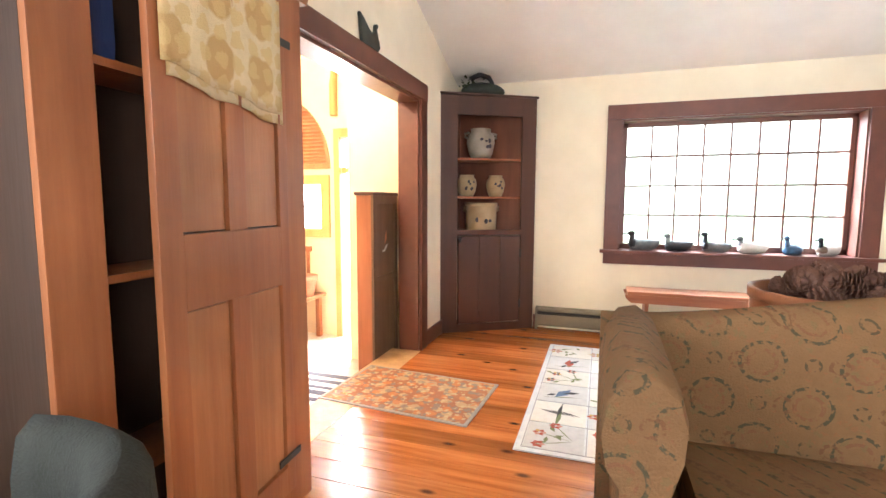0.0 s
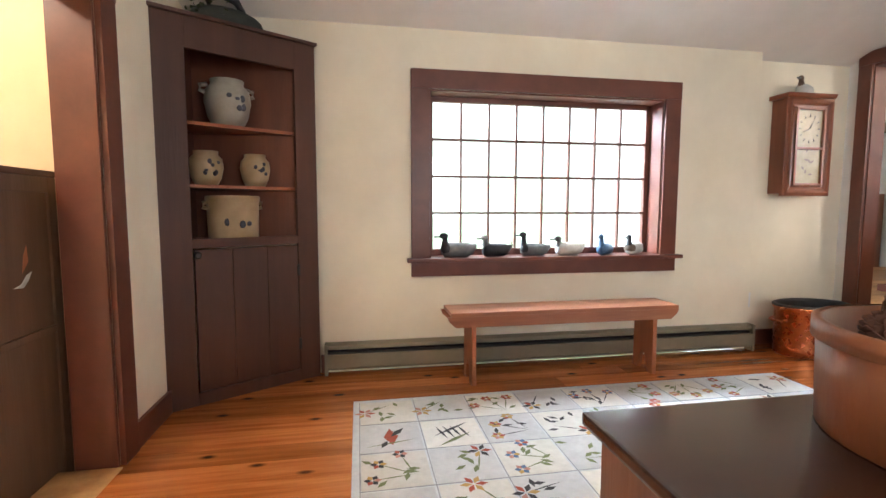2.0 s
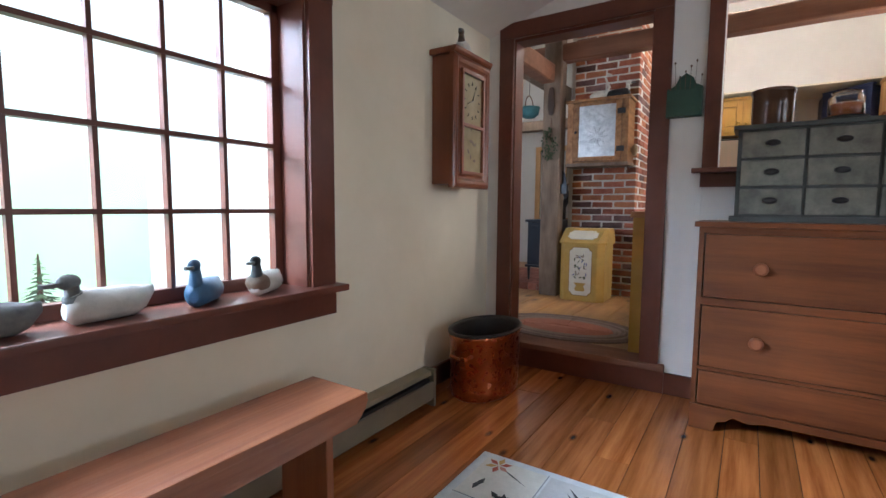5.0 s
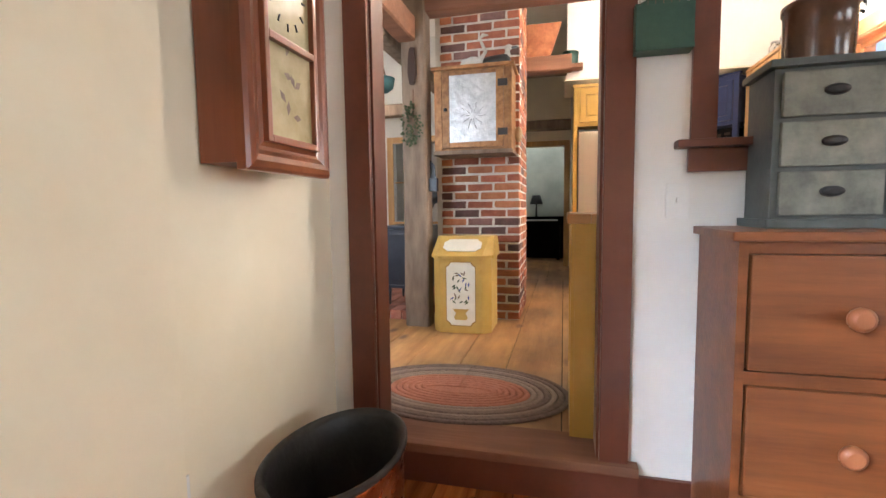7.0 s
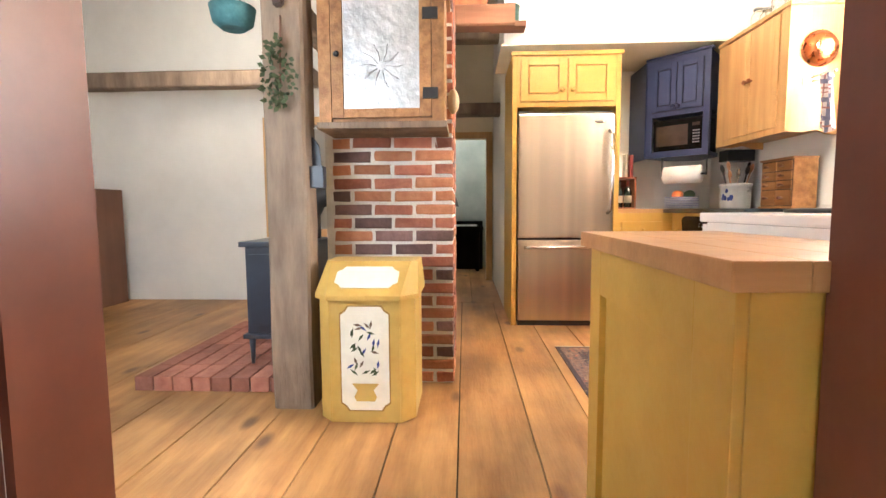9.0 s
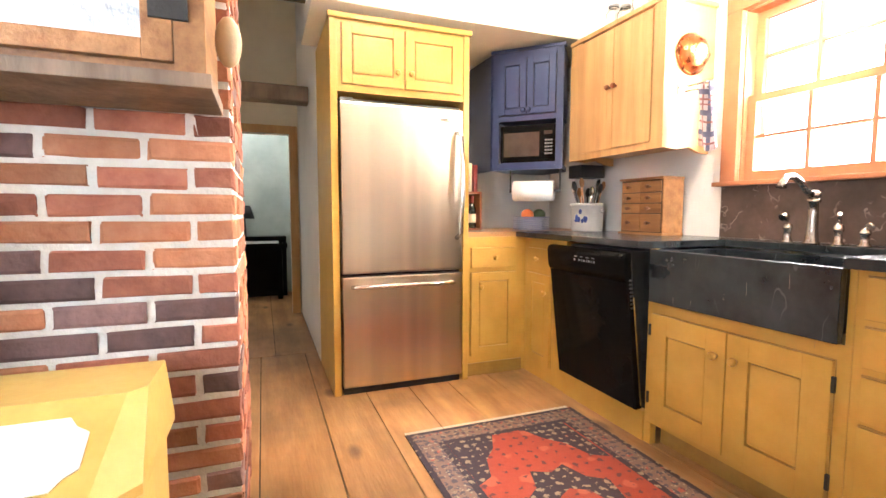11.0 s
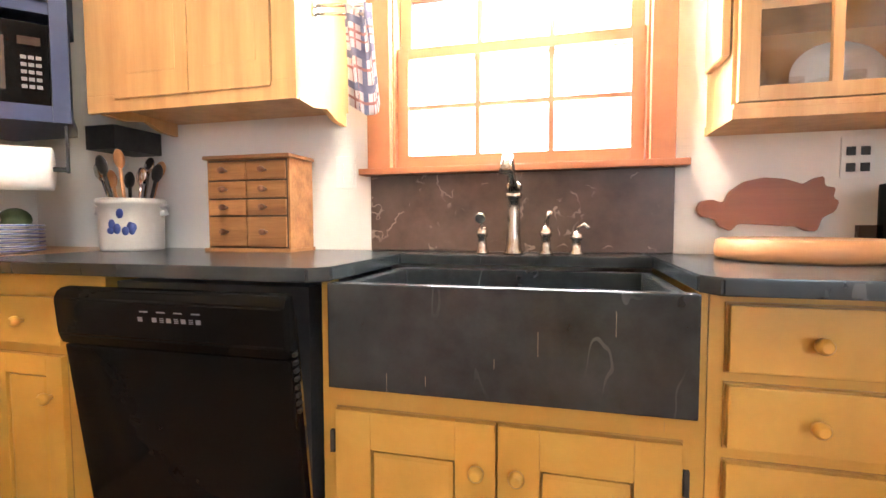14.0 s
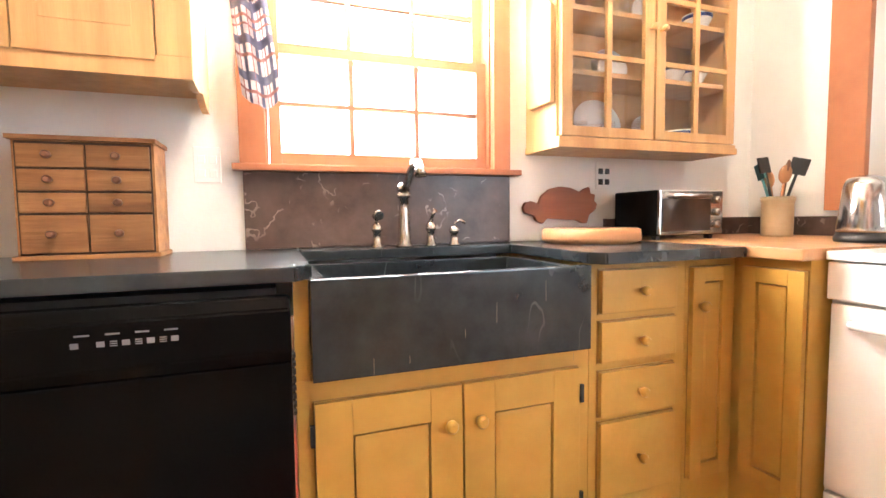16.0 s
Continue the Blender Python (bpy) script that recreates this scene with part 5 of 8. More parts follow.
foil_red = mat("red_foil", (0.2, 0.02, 0.02), (0.3, 0.04, 0.03), 0.4, 20, bump=0.05)
screen_brown = mat("oven_window", (0.03, 0.018, 0.014), (0.06, 0.04, 0.03), 0.1, 3, bump=0.0, blotch=0.3)
print_grey = mat("grey_lettering", (0.15, 0.15, 0.16), (0.22, 0.22, 0.23), 0.5, 5, bump=0.0)
maple = mat("pale_maple", (0.38, 0.17, 0.07), (0.52, 0.27, 0.12), 0.4, 7, ALONG_X, bump=0.08, blotch=0.12)
pig_wood = mat("red_brown_board", (0.2, 0.06, 0.022), (0.3, 0.11, 0.042), 0.45, 7, ALONG_X, bump=0.1, blotch=0.25)
old_pine = mat("worn_spice_pine", (0.17, 0.07, 0.024), (0.42, 0.21, 0.08), 0.55, 12, ALONG_X, bump=0.2, vary=0.2, blotch=0.3)
pale_green_wall = mat("pale_green_wall", (0.5, 0.53, 0.46), (0.58, 0.61, 0.53), 0.85, 4, bump=0.04)
teal = mat("teal_cloth", (0.05, 0.16, 0.18), (0.1, 0.25, 0.27), 0.8, 20, bump=0.3)
lamp_glow = glow("lit_lamp_glass", (1.0, 0.72, 0.4), 9.0)
red_hearth = mat("hearth_brick", (0.26, 0.09, 0.06), (0.38, 0.16, 0.11), 0.85, 14, bump=0.4, vary=0.3)

kf = bpy.data.objects["kitchen_floor"]
for k, (ya, yb) in enumerate(((1.66, 1.98), (1.98, 2.26), (2.26, 2.55), (2.55, 2.84), (2.84, 3.09), (3.09, 3.35), (3.35, 3.62), (3.62, 3.928), (3.928, 4.2), (4.2, 4.5), (4.5, 4.76), (4.76, 5.08), (5.08, 5.4))):
    boards(kf, plank_floor, 4.26, 8.4, ya, yb, 0.5, K, 0.014, 0.006, 8 + k, (4.2, 4.3))
boards(kf, plank_floor, 8.4, 11.4, 3.53, 5.4, 0.3, K, 0.014, 0.004, 9, (2.2, 4.2))
boards(kf, plank_floor, 4.26, 11.4, 5.4, 8.8, 0.4, K, 0.014, 0.004, 10, (3, 5))


def cabinet_door(name, parent, x, z0, z1, w, axis, face, out, material, knob=None, frame_w=0.055, knob_mat=None):
    """A framed door with a raised field; axis x: it faces along y. x is where its lower corner begins."""
    def b(u0, v0, u1, v1, d0, d1):
        lo, hi = sorted((face + out * d0, face + out * d1))
        return (u0, lo, v0, u1, hi, v1) if axis == "x" else (lo, u0, v0, hi, u1, v1)
    d = part(name, boxes(b(x + frame_w + 0.004, z0 + frame_w + 0.004, x + w - frame_w - 0.004, z1 - frame_w - 0.004, 0.002, 0.0145), bevel=0.011), material, parent)
    for u in (x, x + w - frame_w):
        part("stile", boxes(b(u, z0, u + frame_w, z1, 0, 0.018), bevel=0.002), material, d)
    for v in (z0, z1 - frame_w):
        part("rail", boxes(b(x + frame_w, v, x + w - frame_w, v + frame_w, 0, 0.018), bevel=0.002), material, d)
    # dark groove and backing sheet paint in the shade round the panel
    dark = mustard_dark if material is mustard else black_iron
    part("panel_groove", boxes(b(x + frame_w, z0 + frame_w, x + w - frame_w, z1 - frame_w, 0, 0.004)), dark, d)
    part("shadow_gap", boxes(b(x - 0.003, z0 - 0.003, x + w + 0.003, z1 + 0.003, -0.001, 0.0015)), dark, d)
    if knob:
        knob_on(d, knob[0], knob[1], axis, face, out, knob_mat or material)
    return d


def knob_on(d, u, z, axis, face, out, material, r=0.016):
    prof = [(r * 0.45, out * 0.015), (r * 0.45, out * 0.028), (r, out * 0.034), (r * 1.05, out * 0.044), (r * 0.6, out * 0.052)]
    if axis == "x":
        part("knob", lathe(bmesh.new(), prof, u, face, z, 14, axis="y"), material, d)
    else:
        part("knob", lathe(bmesh.new(), prof, face, u, z, 14, axis="x"), material, d)


def drawer_front(parent, u0, u1, z0, z1, axis, face, out, material, knobs=(0.5,)):
    lo, hi = sorted((face, face + out * 0.018))
    b = (u0, lo, z0, u1, hi, z1) if axis == "x" else (lo, u0, z0, hi, u1, z1)
    d = part("drawer", boxes(b, bevel=0.004), material, parent)
    for k in knobs:
        knob_on(d, u0 + (u1 - u0) * k, (z0 + z1) / 2, axis, face, out, material, 0.014)
    return d


CT = 1.09
BASE = CT - 0.032
# ---- base cabinets on the sink wall, fronts at y 2.28 ----


def base_body(t, x0, x1, y0, y1, front="y", z1=BASE):
    part("body", boxes((x0, y0, K, x1, y1, z1)), mustard, t)


fy = 2.262
c = thing("corner_base_cabinet", pose(0, 0, 0), "mustard base cabinet with drawer and panelled door beside the dishwasher", "cabinet", "kitchen base cabinets")
base_body(c, 7.058, 7.515, 1.67, fy)
drawer_front(c, 7.2, 7.46, 0.86, 0.99, "x", fy, 1, mustard)
cabinet_door("door", c, 7.2, 0.26, 0.83, 0.26, "x", fy, 1, mustard, (7.24, 0.72))
c = thing("east_base_cabinet", pose(0, 0, 0), "mustard base cabinet with drawer and panelled door beside the refrigerator", "cabinet", "kitchen base cabinets")
base_body(c, 7.52, 8.14, 1.67, 2.7)
part("toe_board", boxes((7.505, 2.29, K, 7.52, 2.7, 0.24)), mustard_dark, c)
drawer_front(c, 2.34, 2.66, 0.86, 0.99, "y", 7.52, -1, mustard)
cabinet_door("door", c, 2.34, 0.29, 0.83, 0.32, "y", 7.52, -1, mustard, (2.6, 0.74))
c = thing("sink_base_cabinet", pose(0, 0, 0), "mustard sink cabinet with two raised-panel doors", "cabinet", "kitchen base cabinets")
part("body", boxes((5.642, 1.67, K + 0.1, 6.435, fy, 0.82)), mustard, c)
part("stile", boxes((5.642, fy - 0.02, 0.82, 5.662, fy, BASE), bevel=0.002), mustard, c)
part("stile", boxes((6.402, fy - 0.02, 0.82, 6.435, fy, BASE), bevel=0.002), mustard, c)
part("foot", boxes((6.395, fy - 0.03, K, 6.435, fy + 0.004, K + 0.1), bevel=0.004), mustard, c)
part("foot", boxes((5.642, fy - 0.03, K, 5.68, fy + 0.004, K + 0.1), bevel=0.004), mustard, c)
part("kick_board", boxes((5.68, fy - 0.08, K, 6.395, fy - 0.06, K + 0.1)), mustard_dark, c)
a = cabinet_door("door", c, 6.035, 0.29, 0.768, 0.362, "x", fy, 1, mustard, (6.072, 0.672), 0.085)
b = cabinet_door("door", c, 5.682, 0.29, 0.768, 0.348, "x", fy, 1, mustard, (5.99, 0.672), 0.085)
for d, x in ((a, 6.398), (b, 5.671)):
    for z in (0.36, 0.67):
        part("hinge", boxes((x, fy + 0.012, z, x + 0.01, fy + 0.022, z + 0.05)), black_iron, d, "small black hinge")
c = thing("drawer_base_cabinet", pose(0, 0, 0), "mustard base cabinet with a stack of four drawers", "cabinet", "kitchen base cabinets")
base_body(c, 5.29, 5.64, 1.67, fy)
for z0, z1 in ((0.912, 1.035), (0.77, 0.887), (0.612, 0.742), (0.365, 0.592)):
    part("drawer_shadow_gap", boxes((5.333, fy, z0 - 0.004, 5.614, fy + 0.004, z1 + 0.004)), mustard_dark, c)
    drawer_front(c, 5.337, 5.61, z0, z1, "x", fy, 1, mustard)
c = thing("narrow_base_cabinet", pose(0, 0, 0), "narrow mustard base cabinet with one panelled door", "cabinet", "kitchen base cabinets")
base_body(c, 5.082, 5.288, 1.67, fy)
cabinet_door("door", c, 5.108, 0.36, 1.028, 0.165, "x", fy, 1, mustard, (5.245, 0.91), 0.045)
c = thing("west_base_cabinet", pose(0, 0, 0), "mustard corner cabinet with panelled front under the wooden worktop", "cabinet", "kitchen base cabinets")
base_body(c, 4.26, 5.08, 1.67, 2.488)
cabinet_door("door", c, 2.3, 0.36, 1.028, 0.183, "y", 5.08, 1, mustard, frame_w=0.045)
c = thing("end_base_cabinet", pose(0, 0, 0), "mustard end cabinet with plain panelled side beside the doorway", "cabinet", "kitchen base cabinets")
base_body(c, 4.26, 4.88, 3.265, 3.575, z1=1.004)
part("end_panel", boxes((4.262, 3.575, K + 0.002, 4.36, 3.59, 1.004), (4.8, 3.575, K + 0.002, 4.88, 3.59, 1.004), (4.36, 3.575, K + 0.002, 4.8, 3.59, 0.3), (4.36, 3.575, 0.9, 4.8, 3.59, 1.004), bevel=0.002), mustard, c)
cabinet_door("door", c, 3.285, 0.26, 0.96, 0.27, "y", 4.88, 1, mustard, (3.32, 0.8))

# worktops
t = thing("soapstone_worktop", pose(0, 0, 0), "dark soapstone worktop with drainboard slopes beside the sink", "worktop")
part("slab", prism(bmesh.new(), [(6.395, 1.662), (6.395, 2.29), (6.43, 2.335), (7.52, 2.335), (7.52, 1.662)], BASE, CT, "z", 0.004), soapstone, t)
part("slab", prism(bmesh.new(), [(5.668, 1.662), (5.122, 1.662), (5.122, 2.335), (5.64, 2.335), (5.668, 2.29)], BASE, CT, "z", 0.004), soapstone, t)
part("back_strip", boxes((5.67, 1.662, BASE, 6.393, 1.85, CT), bevel=0.003), soapstone, t)
t = thing("butcher_block_worktop", pose(0, 0, 0), "orange butcher block worktop in the corner beside the stove", "worktop")
part("slab", boxes((4.245, 1.662, BASE, 5.12, 2.492, CT + 0.002), bevel=0.005), butcher, t)
ew = thing("end_worktop", pose(0, 0, 0), "worn wooden worktop of the end cabinet", "worktop")
for k in range(4):
    part("plank", boxes((4.245, 3.262 + 0.0858 * k, 1.004, 4.93, 3.347 + 0.0858 * k, 1.04), bevel=0.003), butcher, ew)
solid("east_worktop", boxes((7.524, 1.664, BASE, 8.14, 2.7, CT), bevel=0.005), butcher, "honey wooden worktop beside the refrigerator", "worktop")

# apron sink
s = thing("farmhouse_sink", pose(0, 0, 0), "dark soapstone farmhouse sink with a deep apron front", "sink")
part("apron", boxes((5.663, 2.272, 0.825, 6.4, 2.302, 1.056), bevel=0.004), soapstone, s)
for b in ((5.672, 1.855, 0.85, 5.7, 2.272, 1.05), (6.362, 1.855, 0.85, 6.39, 2.272, 1.05)):
    part("side_wall", boxes(b, bevel=0.003), soapstone, s)
part("back_wall", boxes((5.7, 1.855, 0.85, 6.362, 1.88, 1.05), bevel=0.003), soapstone, s)
part("basin_floor", boxes((5.7, 1.88, 0.85, 6.362, 2.272, 0.875)), soapstone, s)
part("scratches", boxes(*[(5.72 + 0.6 * (k * 0.381 % 1), 2.3021, 0.8 + 0.2 * (k * 0.617 % 1), 5.7206 + 0.6 * (k * 0.381 % 1), 2.3023, 0.82 + 0.2 * (k * 0.617 % 1) + 0.03 * (k % 2)) for k in range(6)]), heater_paint, s)
solid("backsplash", boxes((5.585, 1.662, CT + 0.001, 6.56, 1.684, 1.35), bevel=0.003), slab_brown, "dark brown stone backsplash with pale scratches behind the sink", "backsplash", "structure")

# faucet set


def at(x, z=CT):
    return pose(x, 1.8, z)


f = thing("faucet", at(6.05), "brushed nickel bridge faucet with curved spout", "faucet")
part("column", lathe(bmesh.new(), [(0.03, 0), (0.031, 0.006), (0.024, 0.013), (0.0205, 0.06), (0.018, 0.13), (0.017, 0.165), (0.024, 0.17), (0.025, 0.18), (0.017, 0.186)], steps=20), nickel, f)
part("cap", blob(bmesh.new(), (0, 0, 0.2), (0.024, 0.024, 0.02), 16, 10), nickel, f)
part("spout", tube(bmesh.new(), [(0, 0.012, 0.2), (0.0, 0.05, 0.215), (0.0, 0.09, 0.25), (0.0, 0.13, 0.27), (0.0, 0.17, 0.268), (0.0, 0.195, 0.245), (0.0, 0.2, 0.225)], [0.014, 0.013, 0.013, 0.013, 0.013, 0.014, 0.019], 12), nickel, f)
for x, nm, lab in ((6.145, "side_sprayer", "brushed nickel side sprayer beside the faucet"), (5.955, "faucet_lever", "brushed nickel lever handle beside the faucet"), (5.868, "soap_dispenser", "brushed nickel soap dispenser beside the faucet")):
    f = thing(nm, at(x), lab, "faucet")
    h = 0.07 if nm == "soap_dispenser" else 0.085
    part("base", lathe(bmesh.new(), [(0.021, 0), (0.022, 0.005), (0.015, 0.014), (0.013, h * 0.6), (0.018, h * 0.68), (0.017, h * 0.85), (0.01, h)], steps=18), nickel, f)
    if nm == "side_sprayer":
        part("spray_head", tube(bmesh.new(), [(0, 0, h * 0.9), (0.004, 0.005, h + 0.02), (0.0, 0.022, h + 0.03), (0, 0.04, h + 0.022)], [0.011, 0.014, 0.015, 0.016], 10), nickel, f)
    elif nm == "faucet_lever":
        part("lever", tube(bmesh.new(), [(0, 0, h), (-0.004, 0.008, h + 0.025), (-0.012, 0.02, h + 0.04)], [0.007, 0.006, 0.008], 8), nickel, f)
    else:
        part("nozzle", tube(bmesh.new(), [(0, 0, h - 0.005), (-0.004, 0.004, h + 0.012), (-0.022, 0.014, h + 0.02), (-0.035, 0.02, h + 0.008)], 0.005, 8), nickel, f)

# dishwasher with its door a little open
dw = thing("dishwasher", pose(6.44, 2.27, 0), "glossy black dishwasher with its door slightly ajar", "dishwasher")
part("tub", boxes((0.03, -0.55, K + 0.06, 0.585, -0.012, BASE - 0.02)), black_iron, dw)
part("kick_board", boxes((0.0, -0.03, K, 0.615, 0.0, K + 0.14)), mustard, dw, "mustard kick board")
d = part("door", bmesh.new(), black_gloss, dw)
d.matrix_basis = pose(0, 0, K + 0.15, -7.0, 0, 0)
part("door_panel", boxes((0.005, 0.0, 0.0, 0.61, 0.035, 0.6), bevel=0.006), black_gloss, d)
part("control_panel", prism(bmesh.new(), [(0.0, 0.604), (0.04, 0.604), (0.048, 0.63), (0.045, 0.715), (0.03, 0.735), (0.0, 0.735)], 0.005, 0.61, "x", 0.004), black_gloss, d)
part("display_recess", prism(bmesh.new(), [(0.14, 0.664), (0.385, 0.664), (0.415, 0.712), (0.105, 0.712)], 0.047, 0.0495, "y"), black_gloss, d)
part("buttons", boxes(*[(0.2 + 0.038 * k, 0.0496, 0.673, 0.212 + 0.038 * k, 0.0503, 0.683) for k in range(5)], *[(0.2 + 0.045 * k, 0.0496, 0.694, 0.222 + 0.045 * k, 0.0502, 0.697) for k in range(4)], *[(0.219 + 0.038 * k, 0.0496, 0.673 + 0.004 * q, 0.23 + 0.038 * k, 0.0502, 0.6747 + 0.004 * q) for k in range(3) for q in range(3)]), print_grey, d, "grey control marks")
part("edge_seal", boxes((-0.001, 0.006, 0.02, 0.005, 0.014, 0.69)), chrome, d, "pale door edge with vents")
part("vents", boxes(*[(-0.003, 0.016, 0.48 + 0.018 * k, 0.004, 0.028, 0.488 + 0.018 * k) for k in range(8)]), black_iron, d)

# ---- refrigerator in its surround ----
fr = thing("refrigerator", pose(7.47, 2.745, K), "stainless steel refrigerator with bottom freezer drawer", "refrigerator")
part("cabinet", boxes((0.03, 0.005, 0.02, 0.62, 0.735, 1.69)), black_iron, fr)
a = part("door", boxes((-0.03, 0.005, 0.705, 0.028, 0.735, 1.665), bevel=0.012), steel, fr)
b = part("freezer_drawer", boxes((-0.03, 0.005, 0.045, 0.028, 0.735, 0.69), bevel=0.012), steel, fr)
part("handle", tube(bmesh.new(), [(-0.03, 0.045, 0.9), (-0.075, 0.035, 0.93), (-0.088, 0.03, 1.15), (-0.088, 0.03, 1.3), (-0.075, 0.035, 1.5), (-0.03, 0.045, 1.53)], 0.014, 10), chrome, a)
part("handle", tube(bmesh.new(), [(-0.03, 0.68, 0.63), (-0.07, 0.66, 0.635), (-0.085, 0.5, 0.637), (-0.088, 0.37, 0.637), (-0.085, 0.22, 0.637), (-0.07, 0.08, 0.635), (-0.03, 0.06, 0.63)], 0.013, 10), chrome, b)
part("badge", blob(bmesh.new(), (-0.031, 0.12, 1.6), (0.003, 0.04, 0.012), 12, 6), chrome, a, "small oval maker's badge")
part("grille", boxes((0.0, 0.01, 0.0, 0.05, 0.73, 0.045)), black_iron, fr)
part("hinge_cover", boxes((-0.01, 0.66, 1.665, 0.05, 0.73, 1.69)), black_iron, fr)
c = thing("refrigerator_surround", pose(0, 0, 0), "mustard refrigerator surround with two-door cabinet above", "cabinet")
part("side_panel", boxes((7.46, 3.49, K, 8.14, 3.53, 2.29), bevel=0.003), mustard, c)
part("side_panel", boxes((7.46, 2.702, K, 8.14, 2.738, 2.29), bevel=0.003), mustard, c)
part("cabinet_box", boxes((7.47, 2.738, 1.88, 8.14, 3.49, 2.29)), mustard, c)
part("crown", boxes((7.445, 2.69, 2.265, 7.48, 3.54, 2.295), bevel=0.004), mustard, c)
for y, ky in ((2.76, 3.075), (3.12, 3.155)):
    cabinet_door("door", c, y, 1.92, 2.245, 0.345, "y", 7.468, -1, mustard, (ky, 2.0))

# ---- corner upper cabinet with microwave ----
bc = thing("corner_upper_cabinet", pose(7.42, 2.05, 1.5, 0, 0, 45), "navy corner upper cabinet with open microwave bay", "cabinet")
BW, BH = 0.475, 0.78
part("side_panel", boxes((0, -0.02, 0, 0.03, 0.0, BH), bevel=0.002), navy, bc)
part("stile", boxes((0.0, 0.0, 0, 0.045, 0.02, BH), bevel=0.002), navy, bc)
part("stile", boxes((BW - 0.045, 0.0, 0, BW, 0.02, BH), bevel=0.002), navy, bc)
part("bottom_rail", boxes((0.045, 0, 0, BW - 0.045, 0.02, 0.05), bevel=0.002), navy, bc)
part("mid_rail", boxes((0.045, 0, 0.325, BW - 0.045, 0.02, 0.36), bevel=0.002), navy, bc)
part("top_rail", boxes((0.045, 0, 0.735, BW - 0.045, 0.02, BH), bevel=0.002), navy, bc)
part("crown", boxes((-0.012, -0.02, BH, BW + 0.012, 0.03, BH + 0.02), bevel=0.004), navy, bc)
part("bottom_shelf", prism(bmesh.new(), [(0.0, 0.0), (BW, 0.0), (BW - 0.02, -0.26), (BW / 2, -0.48), (0.02, -0.26)], 0.0, 0.03), navy, bc)
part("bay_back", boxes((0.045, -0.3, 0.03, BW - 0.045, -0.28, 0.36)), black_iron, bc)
part("upper_box", prism(bmesh.new(), [(0.0, 0.0), (BW, 0.0), (BW - 0.02, -0.26), (BW / 2, -0.48), (0.02, -0.26)], 0.34, BH - 0.005), navy, bc)
for x, kx in ((0.047, 0.22), (0.24, 0.255)):
    cabinet_door("door", bc, x, 0.365, 0.73, 0.188, "x", 0.02, 1, navy, (kx, 0.39), 0.042)
sb = part("side_panel", boxes((7.76, 2.385, 1.5, 8.14, 2.405, 2.28), bevel=0.002), navy, bc)
sb.matrix_parent_inverse = bc.matrix_basis.inverted()
sb = part("valance", boxes((7.43, 1.7, 1.45, 7.56, 1.9, 1.535), bevel=0.003), black_iron, bc, "dark valance below the cabinet")
sb.matrix_parent_inverse = bc.matrix_basis.inverted()
mw = thing("microwave", pose(7.42, 2.05, 1.551, 0, 0, 45), "black microwave oven standing in the navy cabinet", "microwave")
part("body", boxes((0.05, -0.27, 0, BW - 0.05, -0.002, 0.25), bevel=0.004), black_gloss, mw)
part("window", boxes((0.155, -0.003, 0.04, BW - 0.075, 0.003, 0.2), bevel=0.002), screen_brown, mw, "brown oven window")
part("buttons", boxes(*[(0.07 + 0.018 * i, 0.0, 0.05 + 0.022 * j, 0.083 + 0.018 * i, 0.003, 0.06 + 0.022 * j) for i in range(3) for j in range(5)]), print_grey, mw)
part("display", boxes((0.07, 0.0, 0.18, 0.125, 0.003, 0.205)), screen_brown, mw)

# ---- pine wall cabinet, with the pan and towel on its side ----
pc = thing("pine_wall_cabinet", pose(0, 0, 0), "honey pine wall cabinet with two plank doors", "cabinet")
part("body", boxes((6.65, 1.664, 1.575, 7.42, 1.985, 2.27)), light_pine, pc)
part("cornice", boxes((6.635, 1.664, 2.27, 7.42, 2.01, 2.295), bevel=0.005), light_pine, pc)
part("bottom_rail", boxes((6.65, 1.985, 1.545, 7.42, 2.0, 1.6), bevel=0.002), light_pine, pc)
part("stile", boxes((6.65, 1.985, 1.6, 6.728, 2.0, 2.27), bevel=0.002), light_pine, pc)
part("stile", boxes((7.305, 1.985, 1.6, 7.42, 2.0, 2.27), bevel=0.002), light_pine, pc)
for x, kx in ((6.732, 6.99), (7.018, 7.04)):
    d = part("door", boxes((x, 1.985, 1.585, x + 0.282, 2.006, 2.255), bevel=0.002), light_pine, pc)
    part("door_field", boxes((x + 0.045, 2.0055, 1.66, x + 0.23, 2.0075, 2.2), bevel=0.001), light_pine, d)
    knob_on(d, kx, 1.93, "x", 1.99, 1, red_wood, 0.014)
for x, w in ((6.65, 0.05), (7.37, 0.05)):
    part("bracket", prism(bmesh.new(), [(1.68, 1.575), (1.995, 1.575), (1.98, 1.545), (1.9, 1.54), (1.82, 1.555), (1.75, 1.53), (1.68, 1.525)], x, x + 0.02, "x"), light_pine, pc)
cp = thing("copper_pan", pose(6.648, 1.83, 2.02) @ Matrix.Scale(1.25, 4), "round copper pan hung on the cabinet side", "pan")
part("bowl", lathe(bmesh.new(), [(0.075, -0.002), (0.08, -0.006), (0.055, -0.045), (0.03, -0.052)], 0, 0, 0, 28, axis="x"), copper, cp)
part("rim", lathe(bmesh.new(), [(0.074, 0.0), (0.084, -0.002), (0.084, -0.008), (0.074, -0.01)], 0, 0, 0, 28, axis="x", cap=False), copper, cp)
tr = thing("towel_rail", pose(6.648, 1.8, 1.85), "small brass towel rail fixed to the cabinet side", "towel rail")
part("rod", rod(bmesh.new(), (0, 0.09, 0), (-0.17, 0.05, 0), 0.006), nickel, tr)
